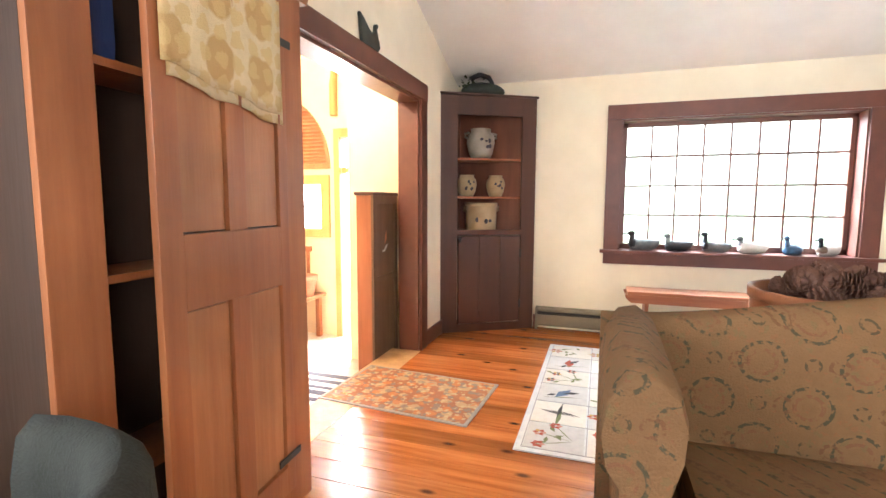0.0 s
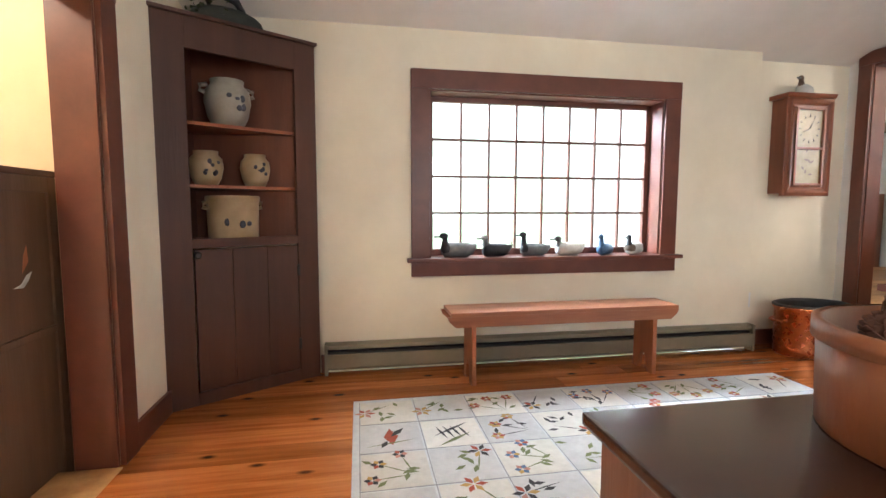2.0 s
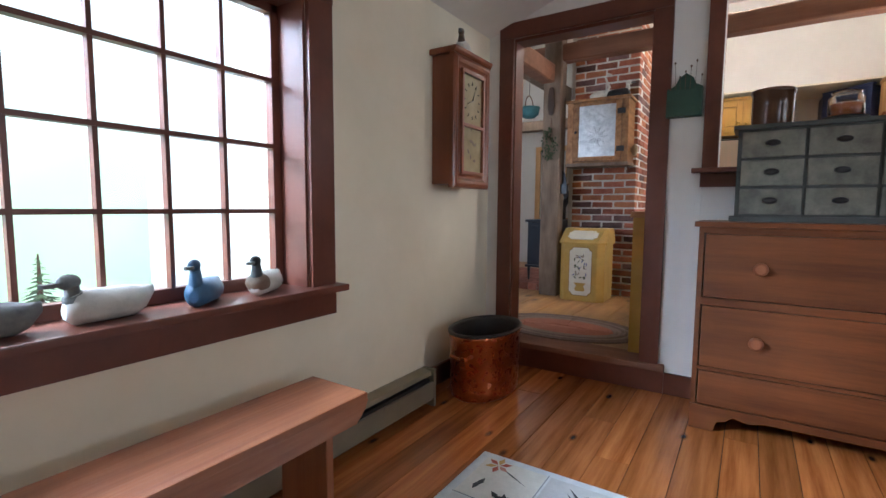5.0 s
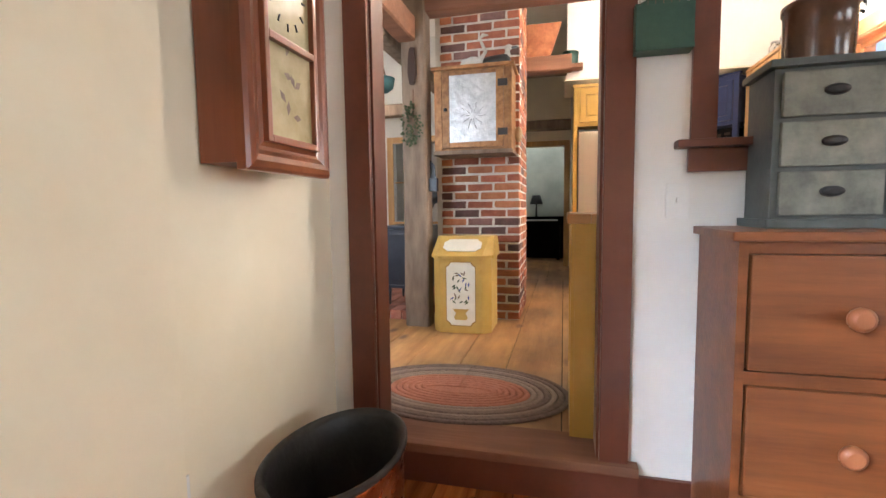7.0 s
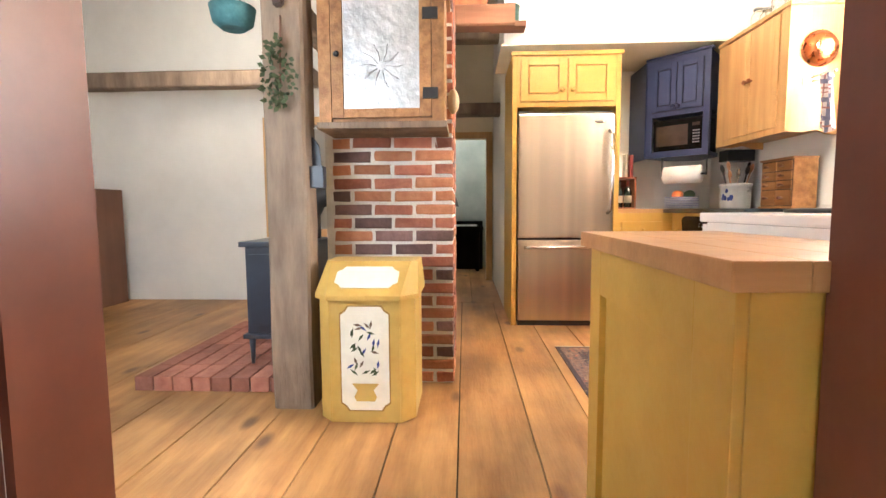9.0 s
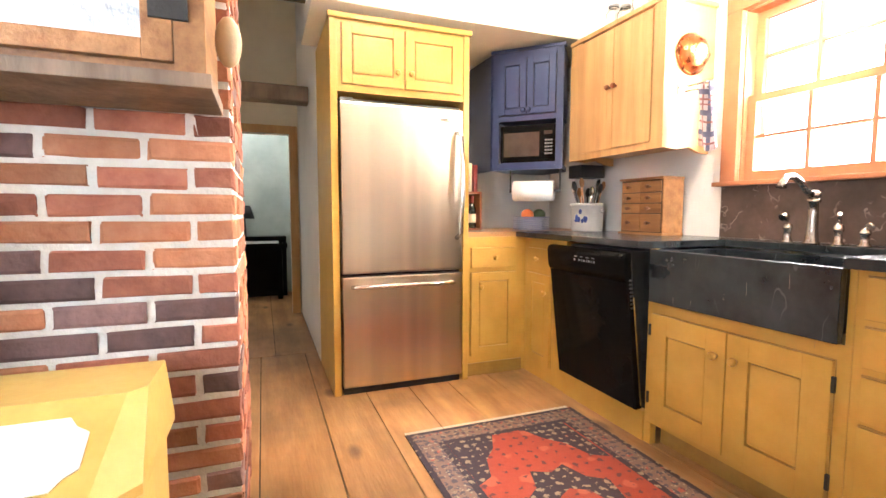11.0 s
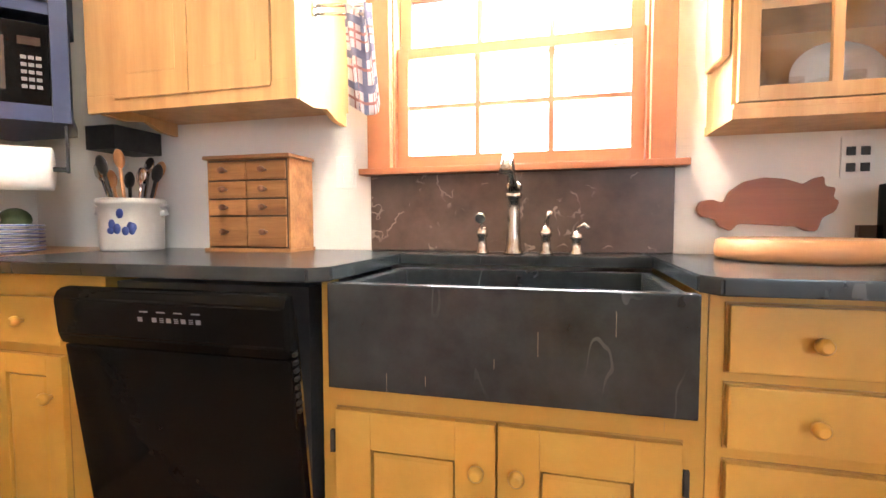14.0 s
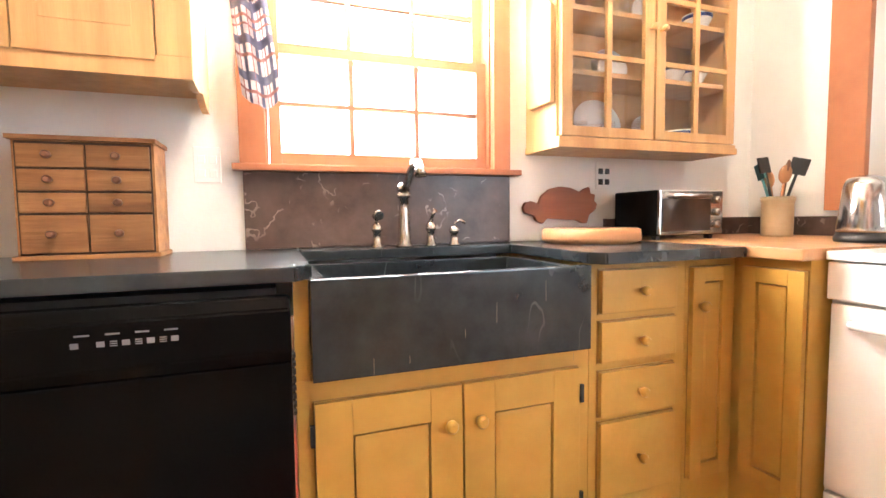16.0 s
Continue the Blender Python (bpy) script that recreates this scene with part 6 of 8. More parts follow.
part("rod", rod(bmesh.new(), (0, 0.09, -0.025), (-0.15, 0.05, -0.025), 0.005), nickel, tr)
part("plate", boxes((-0.006, 0.07, -0.04, 0.0, 0.11, 0.02)), nickel, tr)
tw = thing("dish_towel", pose(6.52, 1.87, 1.84), "navy and white plaid dish towel hanging on the rail", "towel")


def drape(bm, u0, u1, v0, v1, nu=6, nv=10, lift=0.0):
    """A strip of the hanging cloth, between shares u of its width and v of its height."""
    def place(u, v):
        w = 0.05 + 0.02 * v
        a = 11 * u + 2.0 * v
        return Vector(((u - 0.5) * w * 2 * (1 - 0.25 * v) - 0.03 * v, 0.022 * math.sin(a) + lift, 0.0 - 0.33 * v * (1 - 0.2 * abs(u - 0.45))))
    g = [[bm.verts.new(place(u0 + (u1 - u0) * i / nu, v0 + (v1 - v0) * j / nv)) for j in range(nv + 1)] for i in range(nu + 1)]
    for p, q in zip(g, g[1:]):
        for j in range(nv):
            bm.faces.new((p[j], q[j], q[j + 1], p[j + 1])).smooth = True
    return bm


bm = drape(bmesh.new(), 0, 1, 0, 1, 24, 16)
bmesh.ops.solidify(bm, geom=bm.faces[:], thickness=0.004)
part("cloth", bm, plaid, tw)
for m_, rows in ((plaid_blue, ((0.08, 0.16), (0.4, 0.48), (0.72, 0.8))), (plaid_red, ((0.22, 0.25), (0.3, 0.32), (0.56, 0.59), (0.88, 0.91)))):
    bm = bmesh.new()
    for u0, u1 in rows:
        drape(bm, u0, u1, 0, 1, 4, 16, 0.003)
        drape(bm, 0, 1, u0, u1, 24, 4, 0.0035)
    part("stripe", bm, m_, tw)
for x, h in ((7.2, 0.16), (7.1, 0.12), (6.98, 0.18), (6.85, 0.13)):
    j = thing("storage_jar", pose(x, 1.86, 2.295), "clear glass storage jar standing on the pine cabinet", "jar", "jars on the cabinet")
    part("glass_body", lathe(bmesh.new(), [(0.04, 0), (0.045, 0.01), (0.045, h * 0.8), (0.03, h * 0.9), (0.032, h), (0.027, h), (0.025, h * 0.9), (0.041, h * 0.78), (0.041, 0.012), (0.02, 0.008)], steps=18), jar_glass, j)
    part("lid", lathe(bmesh.new(), [(0.033, h), (0.033, h + 0.015), (0.028, h + 0.018)], steps=18), zinc, j)

# ---- things on the worktop by the refrigerator ----
wc = thing("wine_crate", pose(7.82, 2.44, CT), "small wooden crate holding wine bottles", "crate")
part("side", boxes((0.0, 0.0, 0.0, 0.22, 0.014, 0.27)), red_wood, wc)
part("side", boxes((0.0, 0.236, 0.0, 0.22, 0.25, 0.27)), red_wood, wc)
part("back", boxes((0.206, 0.014, 0.0, 0.22, 0.236, 0.27)), red_wood, wc)
part("top", boxes((0.0, 0.014, 0.256, 0.206, 0.236, 0.27)), red_wood, wc)
part("bottom", boxes((0.0, 0.014, 0.0, 0.206, 0.236, 0.012)), red_wood, wc)
for y, m_ in ((2.49, foil_red), (2.565, bottle_green), (2.635, label_cream)):
    bt = thing("wine_bottle", pose(7.88, y, CT + 0.012), "dark wine bottle with pale label standing in the crate", "bottle", "wine bottles")
    part("glass_body", lathe(bmesh.new(), [(0.03, 0), (0.032, 0.005), (0.032, 0.14), (0.012, 0.18), (0.011, 0.22), (0.013, 0.222), (0.012, 0.228)], steps=18), bottle_green, bt)
    part("label", lathe(bmesh.new(), [(0.0325, 0.04), (0.0328, 0.042), (0.0328, 0.1), (0.0325, 0.102)], steps=18), label_cream, bt)
    part("foil", lathe(bmesh.new(), [(0.0128, 0.178), (0.0134, 0.19), (0.0138, 0.226), (0.012, 0.23)], steps=14), m_, bt)
for k, (w, h, m_) in enumerate(((0.03, 0.19, foil_red), (0.022, 0.2, label_cream), (0.035, 0.21, paper), (0.02, 0.18, duck_brown))):
    bk = thing("book", pose(7.86, 2.455 + 0.045 * k, CT + 0.27), "upright book standing on the wine crate", "book", "books on the crate")
    part("cover", boxes((0, 0, 0, 0.13, w, h), bevel=0.002), m_, bk)
    part("pages", boxes((0.004, 0.003, h - 0.001, 0.128, w - 0.003, h + 0.001)), paper, bk)
pt = thing("paper_towel_roll", pose(7.46, 2.05, 1.36, 0, 0, 45), "white paper towel roll on a holder below the cabinet", "paper towel")
part("roll", lathe(bmesh.new(), [(0.02, 0), (0.068, 0.002), (0.068, 0.27), (0.02, 0.272)], 0.03, 0, 0, 28, axis="x"), paper, pt)
part("holder_rod", rod(bmesh.new(), (-0.01, 0, 0), (0.33, 0, 0), 0.008), black_iron, pt)
part("holder_arm", boxes((-0.012, -0.008, -0.01, -0.004, 0.008, 0.15)), black_iron, pt)
part("holder_arm", boxes((0.325, -0.008, -0.01, 0.333, 0.008, 0.15)), black_iron, pt)
bk = thing("plate_stack", pose(7.68, 2.12, CT), "stack of white plates with dark rims beside fruit", "plates")
for k in range(7):
    part("plate", lathe(bmesh.new(), [(0.07, 0), (0.085, 0.003), (0.125 + 0.002 * (k % 2), 0.011), (0.125, 0.0145), (0.085, 0.008), (0.05, 0.007)], 0, 0, 0.0135 * k, 32), white_plate, bk)
    part("rim_band", lathe(bmesh.new(), [(0.1262, 0.0095), (0.1285, 0.011), (0.1275, 0.0135)], 0, 0, 0.0135 * k, 32, cap=False), cobalt, bk)
for k, (x, y, m_) in enumerate(((0.05, 0.0, leaf_green), (-0.03, 0.05, amber), (-0.02, -0.05, leaf_green))):
    part("fruit", blob(bmesh.new(), (x, y, 0.11), (0.045, 0.045, 0.04)), m_, bk)
uc = crock(pose(7.454, 1.82, CT, 0, 0, 200), 0.105, 0.188, stoneware_pale, "grey stoneware crock with blue flowers holding kitchen tools", 9, False, True)
for k in range(9):
    a = k * 0.7
    u = thing("kitchen_utensil", pose(7.454 + 0.035 * math.cos(a), 1.82 + 0.035 * math.sin(a), CT + 0.05, 14 * math.sin(-a), 14 * math.cos(a), 0), "wooden or steel kitchen utensil standing in the crock", "utensil", "utensils in the crock")
    hh = 0.2 + 0.02 * (k % 4)
    part("handle", rod(bmesh.new(), (0, 0, 0), (0, 0, hh), 0.006), (maple, chrome, black_iron)[k % 3], u)
    part("head", blob(bmesh.new(), (0, 0, hh + 0.02), (0.025, 0.009, 0.035)), (maple, chrome, black_iron)[k % 3], u)

sp = thing("spice_chest", pose(6.777, 1.7, CT), "small worn pine spice chest with eight drawers", "drawer chest")
PW, PH = 0.318, 0.325
part("case", boxes((0, 0, 0.008, PW, 0.145, PH - 0.012)), old_pine, sp)
# dark sheet stands in for the shade between the drawers
part("drawer_gap", boxes((0.006, 0.1445, 0.013, PW - 0.006, 0.1475, PH - 0.015)), armoire_dark, sp)
part("top", boxes((-0.008, 0, PH - 0.012, PW + 0.008, 0.16, PH), bevel=0.002), old_pine, sp)
part("base", boxes((-0.008, 0, 0, PW + 0.008, 0.16, 0.012), bevel=0.002), old_pine, sp)
z = 0.018
for hgt in (0.1, 0.052, 0.055, 0.06):
    for i in range(2):
        x0 = 0.01 + i * 0.151
        d = part("drawer", boxes((x0, 0.14, z, x0 + 0.146, 0.155, z + hgt), bevel=0.003), old_pine, sp)
        knob_on(d, x0 + 0.073, z + hgt / 2, "x", 0.14, 1, brown_wood, 0.01)
    z += hgt + 0.006


def outlet(m, label, n=1):
    o = thing("outlet_plate", m, label, "outlet")
    part("plate", boxes((-0.04, 0, 0, 0.04, 0.005, 0.115), bevel=0.002), plastic_white, o)
    for x in (-0.017, 0.017):
        for z in (0.03, 0.075):
            part("socket", boxes((x - 0.011, 0.005, z - 0.012, x + 0.011, 0.0075, z + 0.012), bevel=0.001), black_iron if n > 1 else plastic_white, o)


outlet(pose(6.665, 1.661, 1.31), "white outlet plate with switches on the kitchen wall")
outlet(pose(5.12, 1.661, 1.305), "white outlet plate with dark sockets on the kitchen wall", 2)

# ---- kitchen window, lamp ----
kw = thing("window_3", pose(0, 0, 0), "double-hung kitchen window in terracotta paint with small panes", "window", kind="structure")
for b in ((5.585, 1.66, 1.37, 5.655, 1.69, 2.2), (6.485, 1.66, 1.37, 6.568, 1.69, 2.2), (5.585, 1.66, 2.2, 6.568, 1.692, 2.3)):
    part("casing", boxes(b, bevel=0.003), orange_trim, kw)
part("sill", boxes((5.55, 1.6, 1.35, 6.59, 1.72, 1.372), bevel=0.005), orange_trim, kw)
part("reveal", boxes((5.655, 1.5, 1.37, 5.663, 1.66, 2.2), (6.477, 1.5, 1.37, 6.485, 1.66, 2.2), (5.663, 1.5, 2.19, 6.477, 1.66, 2.2)), orange_trim, kw)
for nm, y, z0, z1 in (("lower_sash", 1.6, 1.374, 1.79), ("upper_sash", 1.56, 1.75, 2.19)):
    sx0, sx1, bot, top_r = 5.665, 6.475, 0.047, 0.037
    sh = part(nm, boxes((sx0, y, z0, sx0 + 0.04, y + 0.035, z1), (sx1 - 0.04, y, z0, sx1, y + 0.035, z1), (sx0 + 0.04, y, z0, sx1 - 0.04, y + 0.035, z0 + bot), (sx0 + 0.04, y, z1 - top_r, sx1 - 0.04, y + 0.035, z1), bevel=0.002), orange_trim, kw)
    for k in (1, 2):
        x = sx0 + 0.04 + (sx1 - sx0 - 0.08) * k / 3
        part("muntin", boxes((x - 0.009, y + 0.004, z0 + bot, x + 0.009, y + 0.03, z1 - top_r)), orange_trim, sh)
    zm = (z0 + bot + z1 - top_r) / 2
    part("muntin", boxes((sx0 + 0.04, y + 0.005, zm - 0.008, sx1 - 0.04, y + 0.029, zm + 0.008)), orange_trim, sh)
    p = part("pane", boxes((sx0 + 0.04, y + 0.015, z0 + bot, sx1 - 0.04, y + 0.018, z1 - top_r)), glass, sh)
    p.visible_shadow = False
lp = thing("pendant_lamp", pose(6.02, 1.9, 2.3), "lit glass pendant lamp before the kitchen window", "lamp")
part("stem", rod(bmesh.new(), (0, 0, 0.1), (0, 0, 1.0), 0.008), black_iron, lp)
part("crown", lathe(bmesh.new(), [(0.03, 0.06), (0.06, 0.08), (0.06, 0.09), (0.02, 0.11)]), nickel, lp)
for k in range(4):
    a = k * math.pi / 2 + 0.4
    x, y = 0.075 * math.cos(a), 0.075 * math.sin(a)
    sh = part("glass_shade", lathe(bmesh.new(), [(0.02, 0.03), (0.03, 0.01), (0.036, -0.04), (0.034, -0.04), (0.026, 0.008), (0.01, 0.02)], x, y, 0, 14), jar_glass, lp)
    part("bulb", blob(bmesh.new(), (x, y, -0.01), (0.014, 0.014, 0.022), 10, 6), lamp_glow, sh, "lit bulb")

# ---- glazed pine cabinet ----
gc = thing("glazed_wall_cabinet", pose(4.64, 1.664, 1.457), "honey pine wall cabinet with small-paned glass doors", "cabinet")
GW, GH, GD = 0.86, 0.86, 0.235
part("side", boxes((0, 0, 0, 0.02, GD - 0.02, GH)), light_pine, gc)
part("side", boxes((GW - 0.02, 0, 0, GW, GD - 0.02, GH)), light_pine, gc)
part("back", boxes((0.02, 0, 0, GW - 0.02, 0.012, GH)), light_pine, gc)
part("bottom", boxes((-0.005, 0, -0.02, GW + 0.005, GD + 0.005, 0.006), bevel=0.003), light_pine, gc)
part("top", boxes((-0.01, 0, GH, GW + 0.01, GD + 0.015, GH + 0.025), bevel=0.003), light_pine, gc)
part("base_rail", boxes((0.0, GD - 0.02, 0.006, GW, GD, 0.02), bevel=0.002), light_pine, gc)
SHELVES = (0.012, 0.27, 0.5, 0.7)
for z in SHELVES[1:]:
    part("shelf", boxes((0.02, 0.012, z - 0.018, GW - 0.02, GD - 0.03, z)), light_pine, gc)
for x0 in (0.01, GW / 2 + 0.005):
    w = GW / 2 - 0.015
    z0, z1, y = 0.023, GH - 0.01, GD - 0.02
    d = part("door", boxes((x0, y, z0, x0 + 0.045, y + 0.02, z1), (x0 + w - 0.045, y, z0, x0 + w, y + 0.02, z1), (x0 + 0.045, y, z0, x0 + w - 0.045, y + 0.02, z0 + 0.036), (x0 + 0.045, y, z1 - 0.05, x0 + w - 0.045, y + 0.02, z1), bevel=0.002), light_pine, gc)
    part("muntin", boxes((x0 + w / 2 - 0.011, y + 0.003, z0 + 0.036, x0 + w / 2 + 0.011, y + 0.018, z1 - 0.05)), light_pine, d)
    for k in (1, 2):
        z = z0 + 0.05 + (z1 - z0 - 0.1) * k / 3
        part("muntin", boxes((x0 + 0.045, y + 0.004, z - 0.009, x0 + w - 0.045, y + 0.017, z + 0.009)), light_pine, d)
    p = part("pane", boxes((x0 + 0.045, y + 0.008, z0 + 0.036, x0 + w - 0.045, y + 0.011, z1 - 0.05)), cabinet_glass, d)
    p.visible_shadow = False
    knob_on(d, x0 + (w - 0.02 if x0 < 0.1 else 0.02), 0.44, "x", y + 0.004, 1, light_pine, 0.012)


def glassware(m, h=0.11, r=0.032):
    o = thing("drinking_glass", m, "clear drinking glass standing on the cabinet shelf", "glass", "glasses in the cabinet")
    part("glass_body", lathe(bmesh.new(), [(r * 0.75, 0), (r * 0.8, 0.004), (r, h), (r * 0.93, h), (r * 0.72, 0.012)], steps=16), thin_clear, o)


def plate(m, r, nm="dinner_plate"):
    o = thing(nm, m, "white china plate leaning in the cabinet", "plate", "plates in the cabinet")
    part("dish", lathe(bmesh.new(), [(r * 0.5, 0), (r * 0.6, 0.004), (r, 0.018), (r, 0.022), (r * 0.6, 0.01), (r * 0.3, 0.008)], steps=28, sx=1.15), white_plate, o)


for zi, xs in ((0, (0.56, 0.63, 0.7, 0.78)), (0, (0.36, 0.42)), (3, (0.2, 0.28)), (2, (0.3, 0.38)), (1, (0.6, 0.66, 0.73, 0.79)), (2, (0.62, 0.7, 0.78)), (2, (0.5,)), (3, (0.55, 0.66, 0.76)), (0, (0.14, 0.32))):
    for x in xs:
        glassware(pose(4.64 + x, 1.664 + 0.13 + 0.02 * math.sin(40 * x), 1.457 + SHELVES[zi] + (0.0 if zi else -0.005)), 0.1 + 0.02 * math.sin(17 * x), 0.03)
for x, zi, r in ((0.56, 0, 0.1), (0.3, 0, 0.075), (0.5, 1, 0.075), (0.3, 2, 0.08), (0.12, 3, 0.08)):
    plate(pose(4.64 + x, 1.664 + 0.04, 1.457 + SHELVES[zi] + r * 0.97, -78, 0, 0), r)
for x, zi in ((0.12, 1), (0.24, 1), (0.18, 0), (0.1, 2)):
    cu = thing("china_bowl", pose(4.64 + x, 1.664 + 0.12, 1.457 + SHELVES[zi] + 0.001), "white china bowl with blue band on the shelf", "bowl", "bowls in the cabinet")
    part("body", lathe(bmesh.new(), [(0.025, 0), (0.03, 0.005), (0.055, 0.05), (0.06, 0.075), (0.056, 0.075), (0.04, 0.03)], steps=20), white_plate, cu)
    part("band", lathe(bmesh.new(), [(0.0575, 0.056), (0.0592, 0.06), (0.0602, 0.066), (0.059, 0.07)], steps=20), cobalt, cu)
# boards hung on the cabinet side
for nm, y, z, w, h, lab in (("cutting_board", 1.8, 1.6, 0.075, 0.34, "paddle-shaped pale cutting board hung on the cabinet side"),):
    o = thing(nm, pose(5.503, y, z), lab, "cutting board")
    part("blade", prism(bmesh.new(), [(-w, 0), (w, 0), (w, h), (0.03, h + 0.05), (0.025, h + 0.16), (-0.025, h + 0.16), (-0.03, h + 0.05), (-w, h)], 0.001, 0.02, "x", 0.003), light_pine, o)
o = thing("copper_ladle_pan", pose(5.503, 1.8, 2.16), "small copper pan hung above the cutting board", "pan")
part("bowl", lathe(bmesh.new(), [(0.07, 0.022), (0.072, 0.024), (0.06, 0.07), (0.03, 0.075)], 0, 0, 0, 24, axis="x"), nickel, o)

# ---- worktop corner: pig board, round board, toaster oven, crock, kettle ----
pg = bmesh.new()
prism(pg, [(0.0, 0.03), (0.01, 0.012), (0.04, 0.0), (0.06, 0.02), (0.2, 0.012), (0.225, 0.0), (0.25, 0.0), (0.262, 0.035), (0.29, 0.05), (0.3, 0.075), (0.285, 0.085), (0.29, 0.11), (0.265, 0.115), (0.262, 0.14), (0.24, 0.135), (0.215, 0.12), (0.17, 0.135), (0.12, 0.14), (0.07, 0.13), (0.035, 0.105), (0.02, 0.075), (-0.01, 0.085), (-0.04, 0.08), (-0.05, 0.06), (-0.04, 0.04), (-0.015, 0.035)], 0.0, 0.018, "y", 0.003)
for v in pg.verts:
    v.co.x = -v.co.x
bmesh.ops.recalc_face_normals(pg, faces=pg.faces[:])
o = thing("pig_cutting_board", pose(5.475, 1.668, CT + 0.068), "pig-shaped red-brown wooden cutting board hung on the wall", "cutting board")
part("board", pg, pig_wood, o)
o.scale = (1.03, 1, 1.1)
o = thing("round_board", pose(5.34, 1.868, CT), "thick round pale wooden board lying on the worktop", "cutting board")
part("disc", lathe(bmesh.new(), [(0.16, 0), (0.178, 0.006), (0.181, 0.02), (0.178, 0.048), (0.168, 0.054), (0.15, 0.05)], steps=48), maple, o)
to = thing("toaster_oven", pose(4.77, 1.7, CT + 0.002) @ Matrix.Diagonal((0.8, 1, 0.97, 1)), "black and steel toaster oven standing on the worktop", "toaster oven")
part("body", boxes((0, 0, 0.015, 0.4, 0.24, 0.2), bevel=0.012), black_gloss, to)
part("front_frame", boxes((0.0, 0.24, 0.02, 0.4, 0.255, 0.198), bevel=0.004), chrome, to)
part("door_glass", boxes((0.085, 0.254, 0.035, 0.388, 0.259, 0.165), bevel=0.002), screen_brown, to)
part("handle", rod(bmesh.new(), (0.12, 0.285, 0.175), (0.34, 0.285, 0.175), 0.008), chrome, to)
for x in (0.12, 0.34):
    part("handle_arm", rod(bmesh.new(), (x, 0.255, 0.175), (x, 0.285, 0.175), 0.006), chrome, to)
for z in (0.06, 0.11, 0.16):
    part("dial", lathe(bmesh.new(), [(0.016, 0.254), (0.015, 0.27), (0.008, 0.272)], 0.05, 0, z, 14, axis="y"), nickel, to)
for x in (0.03, 0.37):
    for y in (0.03, 0.21):
        part("foot", boxes((x - 0.012, y - 0.012, 0, x + 0.012, y + 0.012, 0.016)), black_iron, to)
crock(pose(4.42, 1.93, CT + 0.002), 0.06, 0.17, stoneware_tan, "tan stoneware crock holding spatulas and spoons", 0)
for k, (m_, hh, tx, ty) in enumerate(((black_iron, 0.3, 10, 6), (brown_wood, 0.27, -8, 8), (teal, 0.28, 12, -12), (maple, 0.24, -6, -16), (black_iron, 0.29, 2, 16), (maple, 0.25, 14, 0))):
    u = thing("kitchen_utensil", pose(4.42, 1.93, CT + 0.05, tx, ty, 30 * k), "kitchen spoon or spatula standing in the crock", "utensil", "utensils in the crock")
    part("handle", rod(bmesh.new(), (0, 0, 0), (0, 0, hh - 0.07), 0.006), m_, u)
    part("head", boxes((-0.032, -0.004, hh - 0.07, 0.032, 0.004, hh), bevel=0.003) if k % 2 == 0 else blob(bmesh.new(), (0, 0, hh - 0.03), (0.026, 0.01, 0.04)), m_, u)
kt = thing("steel_kettle", pose(4.62, 2.36, CT + 0.002), "polished steel electric kettle on a black base", "kettle")
part("base", lathe(bmesh.new(), [(0.08, 0), (0.082, 0.01), (0.075, 0.03)]), black_iron, kt)
part("body", lathe(bmesh.new(), [(0.074, 0.03), (0.076, 0.04), (0.06, 0.19), (0.05, 0.21), (0.02, 0.22)]), chrome, kt)
part("handle", tube(bmesh.new(), [(-0.06, 0, 0.19), (-0.11, 0, 0.185), (-0.12, 0, 0.12), (-0.08, 0, 0.06)], 0.012), black_iron, kt)
solid("splash_strip", boxes((4.245, 1.662, CT + 0.003, 5.118, 1.68, CT + 0.085), (4.245, 1.68, CT + 0.003, 4.263, 2.488, CT + 0.085)), slab_brown, "dark low splash strip above the worktop", "splash strip", "structure")
w4 = thing("window_4", pose(0, 0, 0), "kitchen side casing of the inner window", "window", kind="structure")
for b in ((4.24, 2.02, 1.2, 4.27, 2.16, 2.4), (4.24, 3.15, 1.2, 4.27, 3.25, 2.4), (4.24, 2.16, 2.3, 4.27, 3.15, 2.4), (4.24, 2.16, 1.2, 4.28, 3.15, 1.27)):
    if b[1] > 1.6 or b[4] > 1.7:
        part("casing", boxes((b[0], max(b[1], 1.67), *b[2:]), bevel=0.002), orange_trim, w4)

st = thing("cooking_stove", pose(4.4, 2.496, K), "white enamel kitchen range between wooden worktops", "stove")
part("body", boxes((-0.15, 0, 0.0, 0.6, 0.76, 0.9), bevel=0.004), white_enamel, st)
part("cooktop", boxes((-0.15, 0.0, 0.9, 0.635, 0.763, 0.925), bevel=0.006), white_enamel, st)
part("control_panel", boxes((0.6, 0.0, 0.79, 0.625, 0.76, 0.895), bevel=0.006), white_enamel, st)
part("oven_door", boxes((0.6, 0.01, 0.25, 0.622, 0.75, 0.78), bevel=0.006), white_enamel, st)
part("drawer", boxes((0.6, 0.01, 0.07, 0.622, 0.75, 0.24), bevel=0.006), white_enamel, st)
part("handle", tube(bmesh.new(), [(0.62, 0.06, 0.73), (0.66, 0.08, 0.735), (0.665, 0.38, 0.738), (0.66, 0.68, 0.735), (0.62, 0.7, 0.73)], 0.012), white_enamel, st)
for x, y in ((0.18, 0.2), (0.18, 0.56), (0.45, 0.2), (0.45, 0.56)):
    part("burner", lathe(bmesh.new(), [(0.085, 0.925), (0.088, 0.932), (0.06, 0.936), (0.03, 0.93)], x, y), black_iron, st)

# ---- rugs ----
kr = thing("oriental_rug", pose(6.1, 2.83, K, 0, 0, 0), "red oriental rug with dark medallion and taupe borders", "rug")
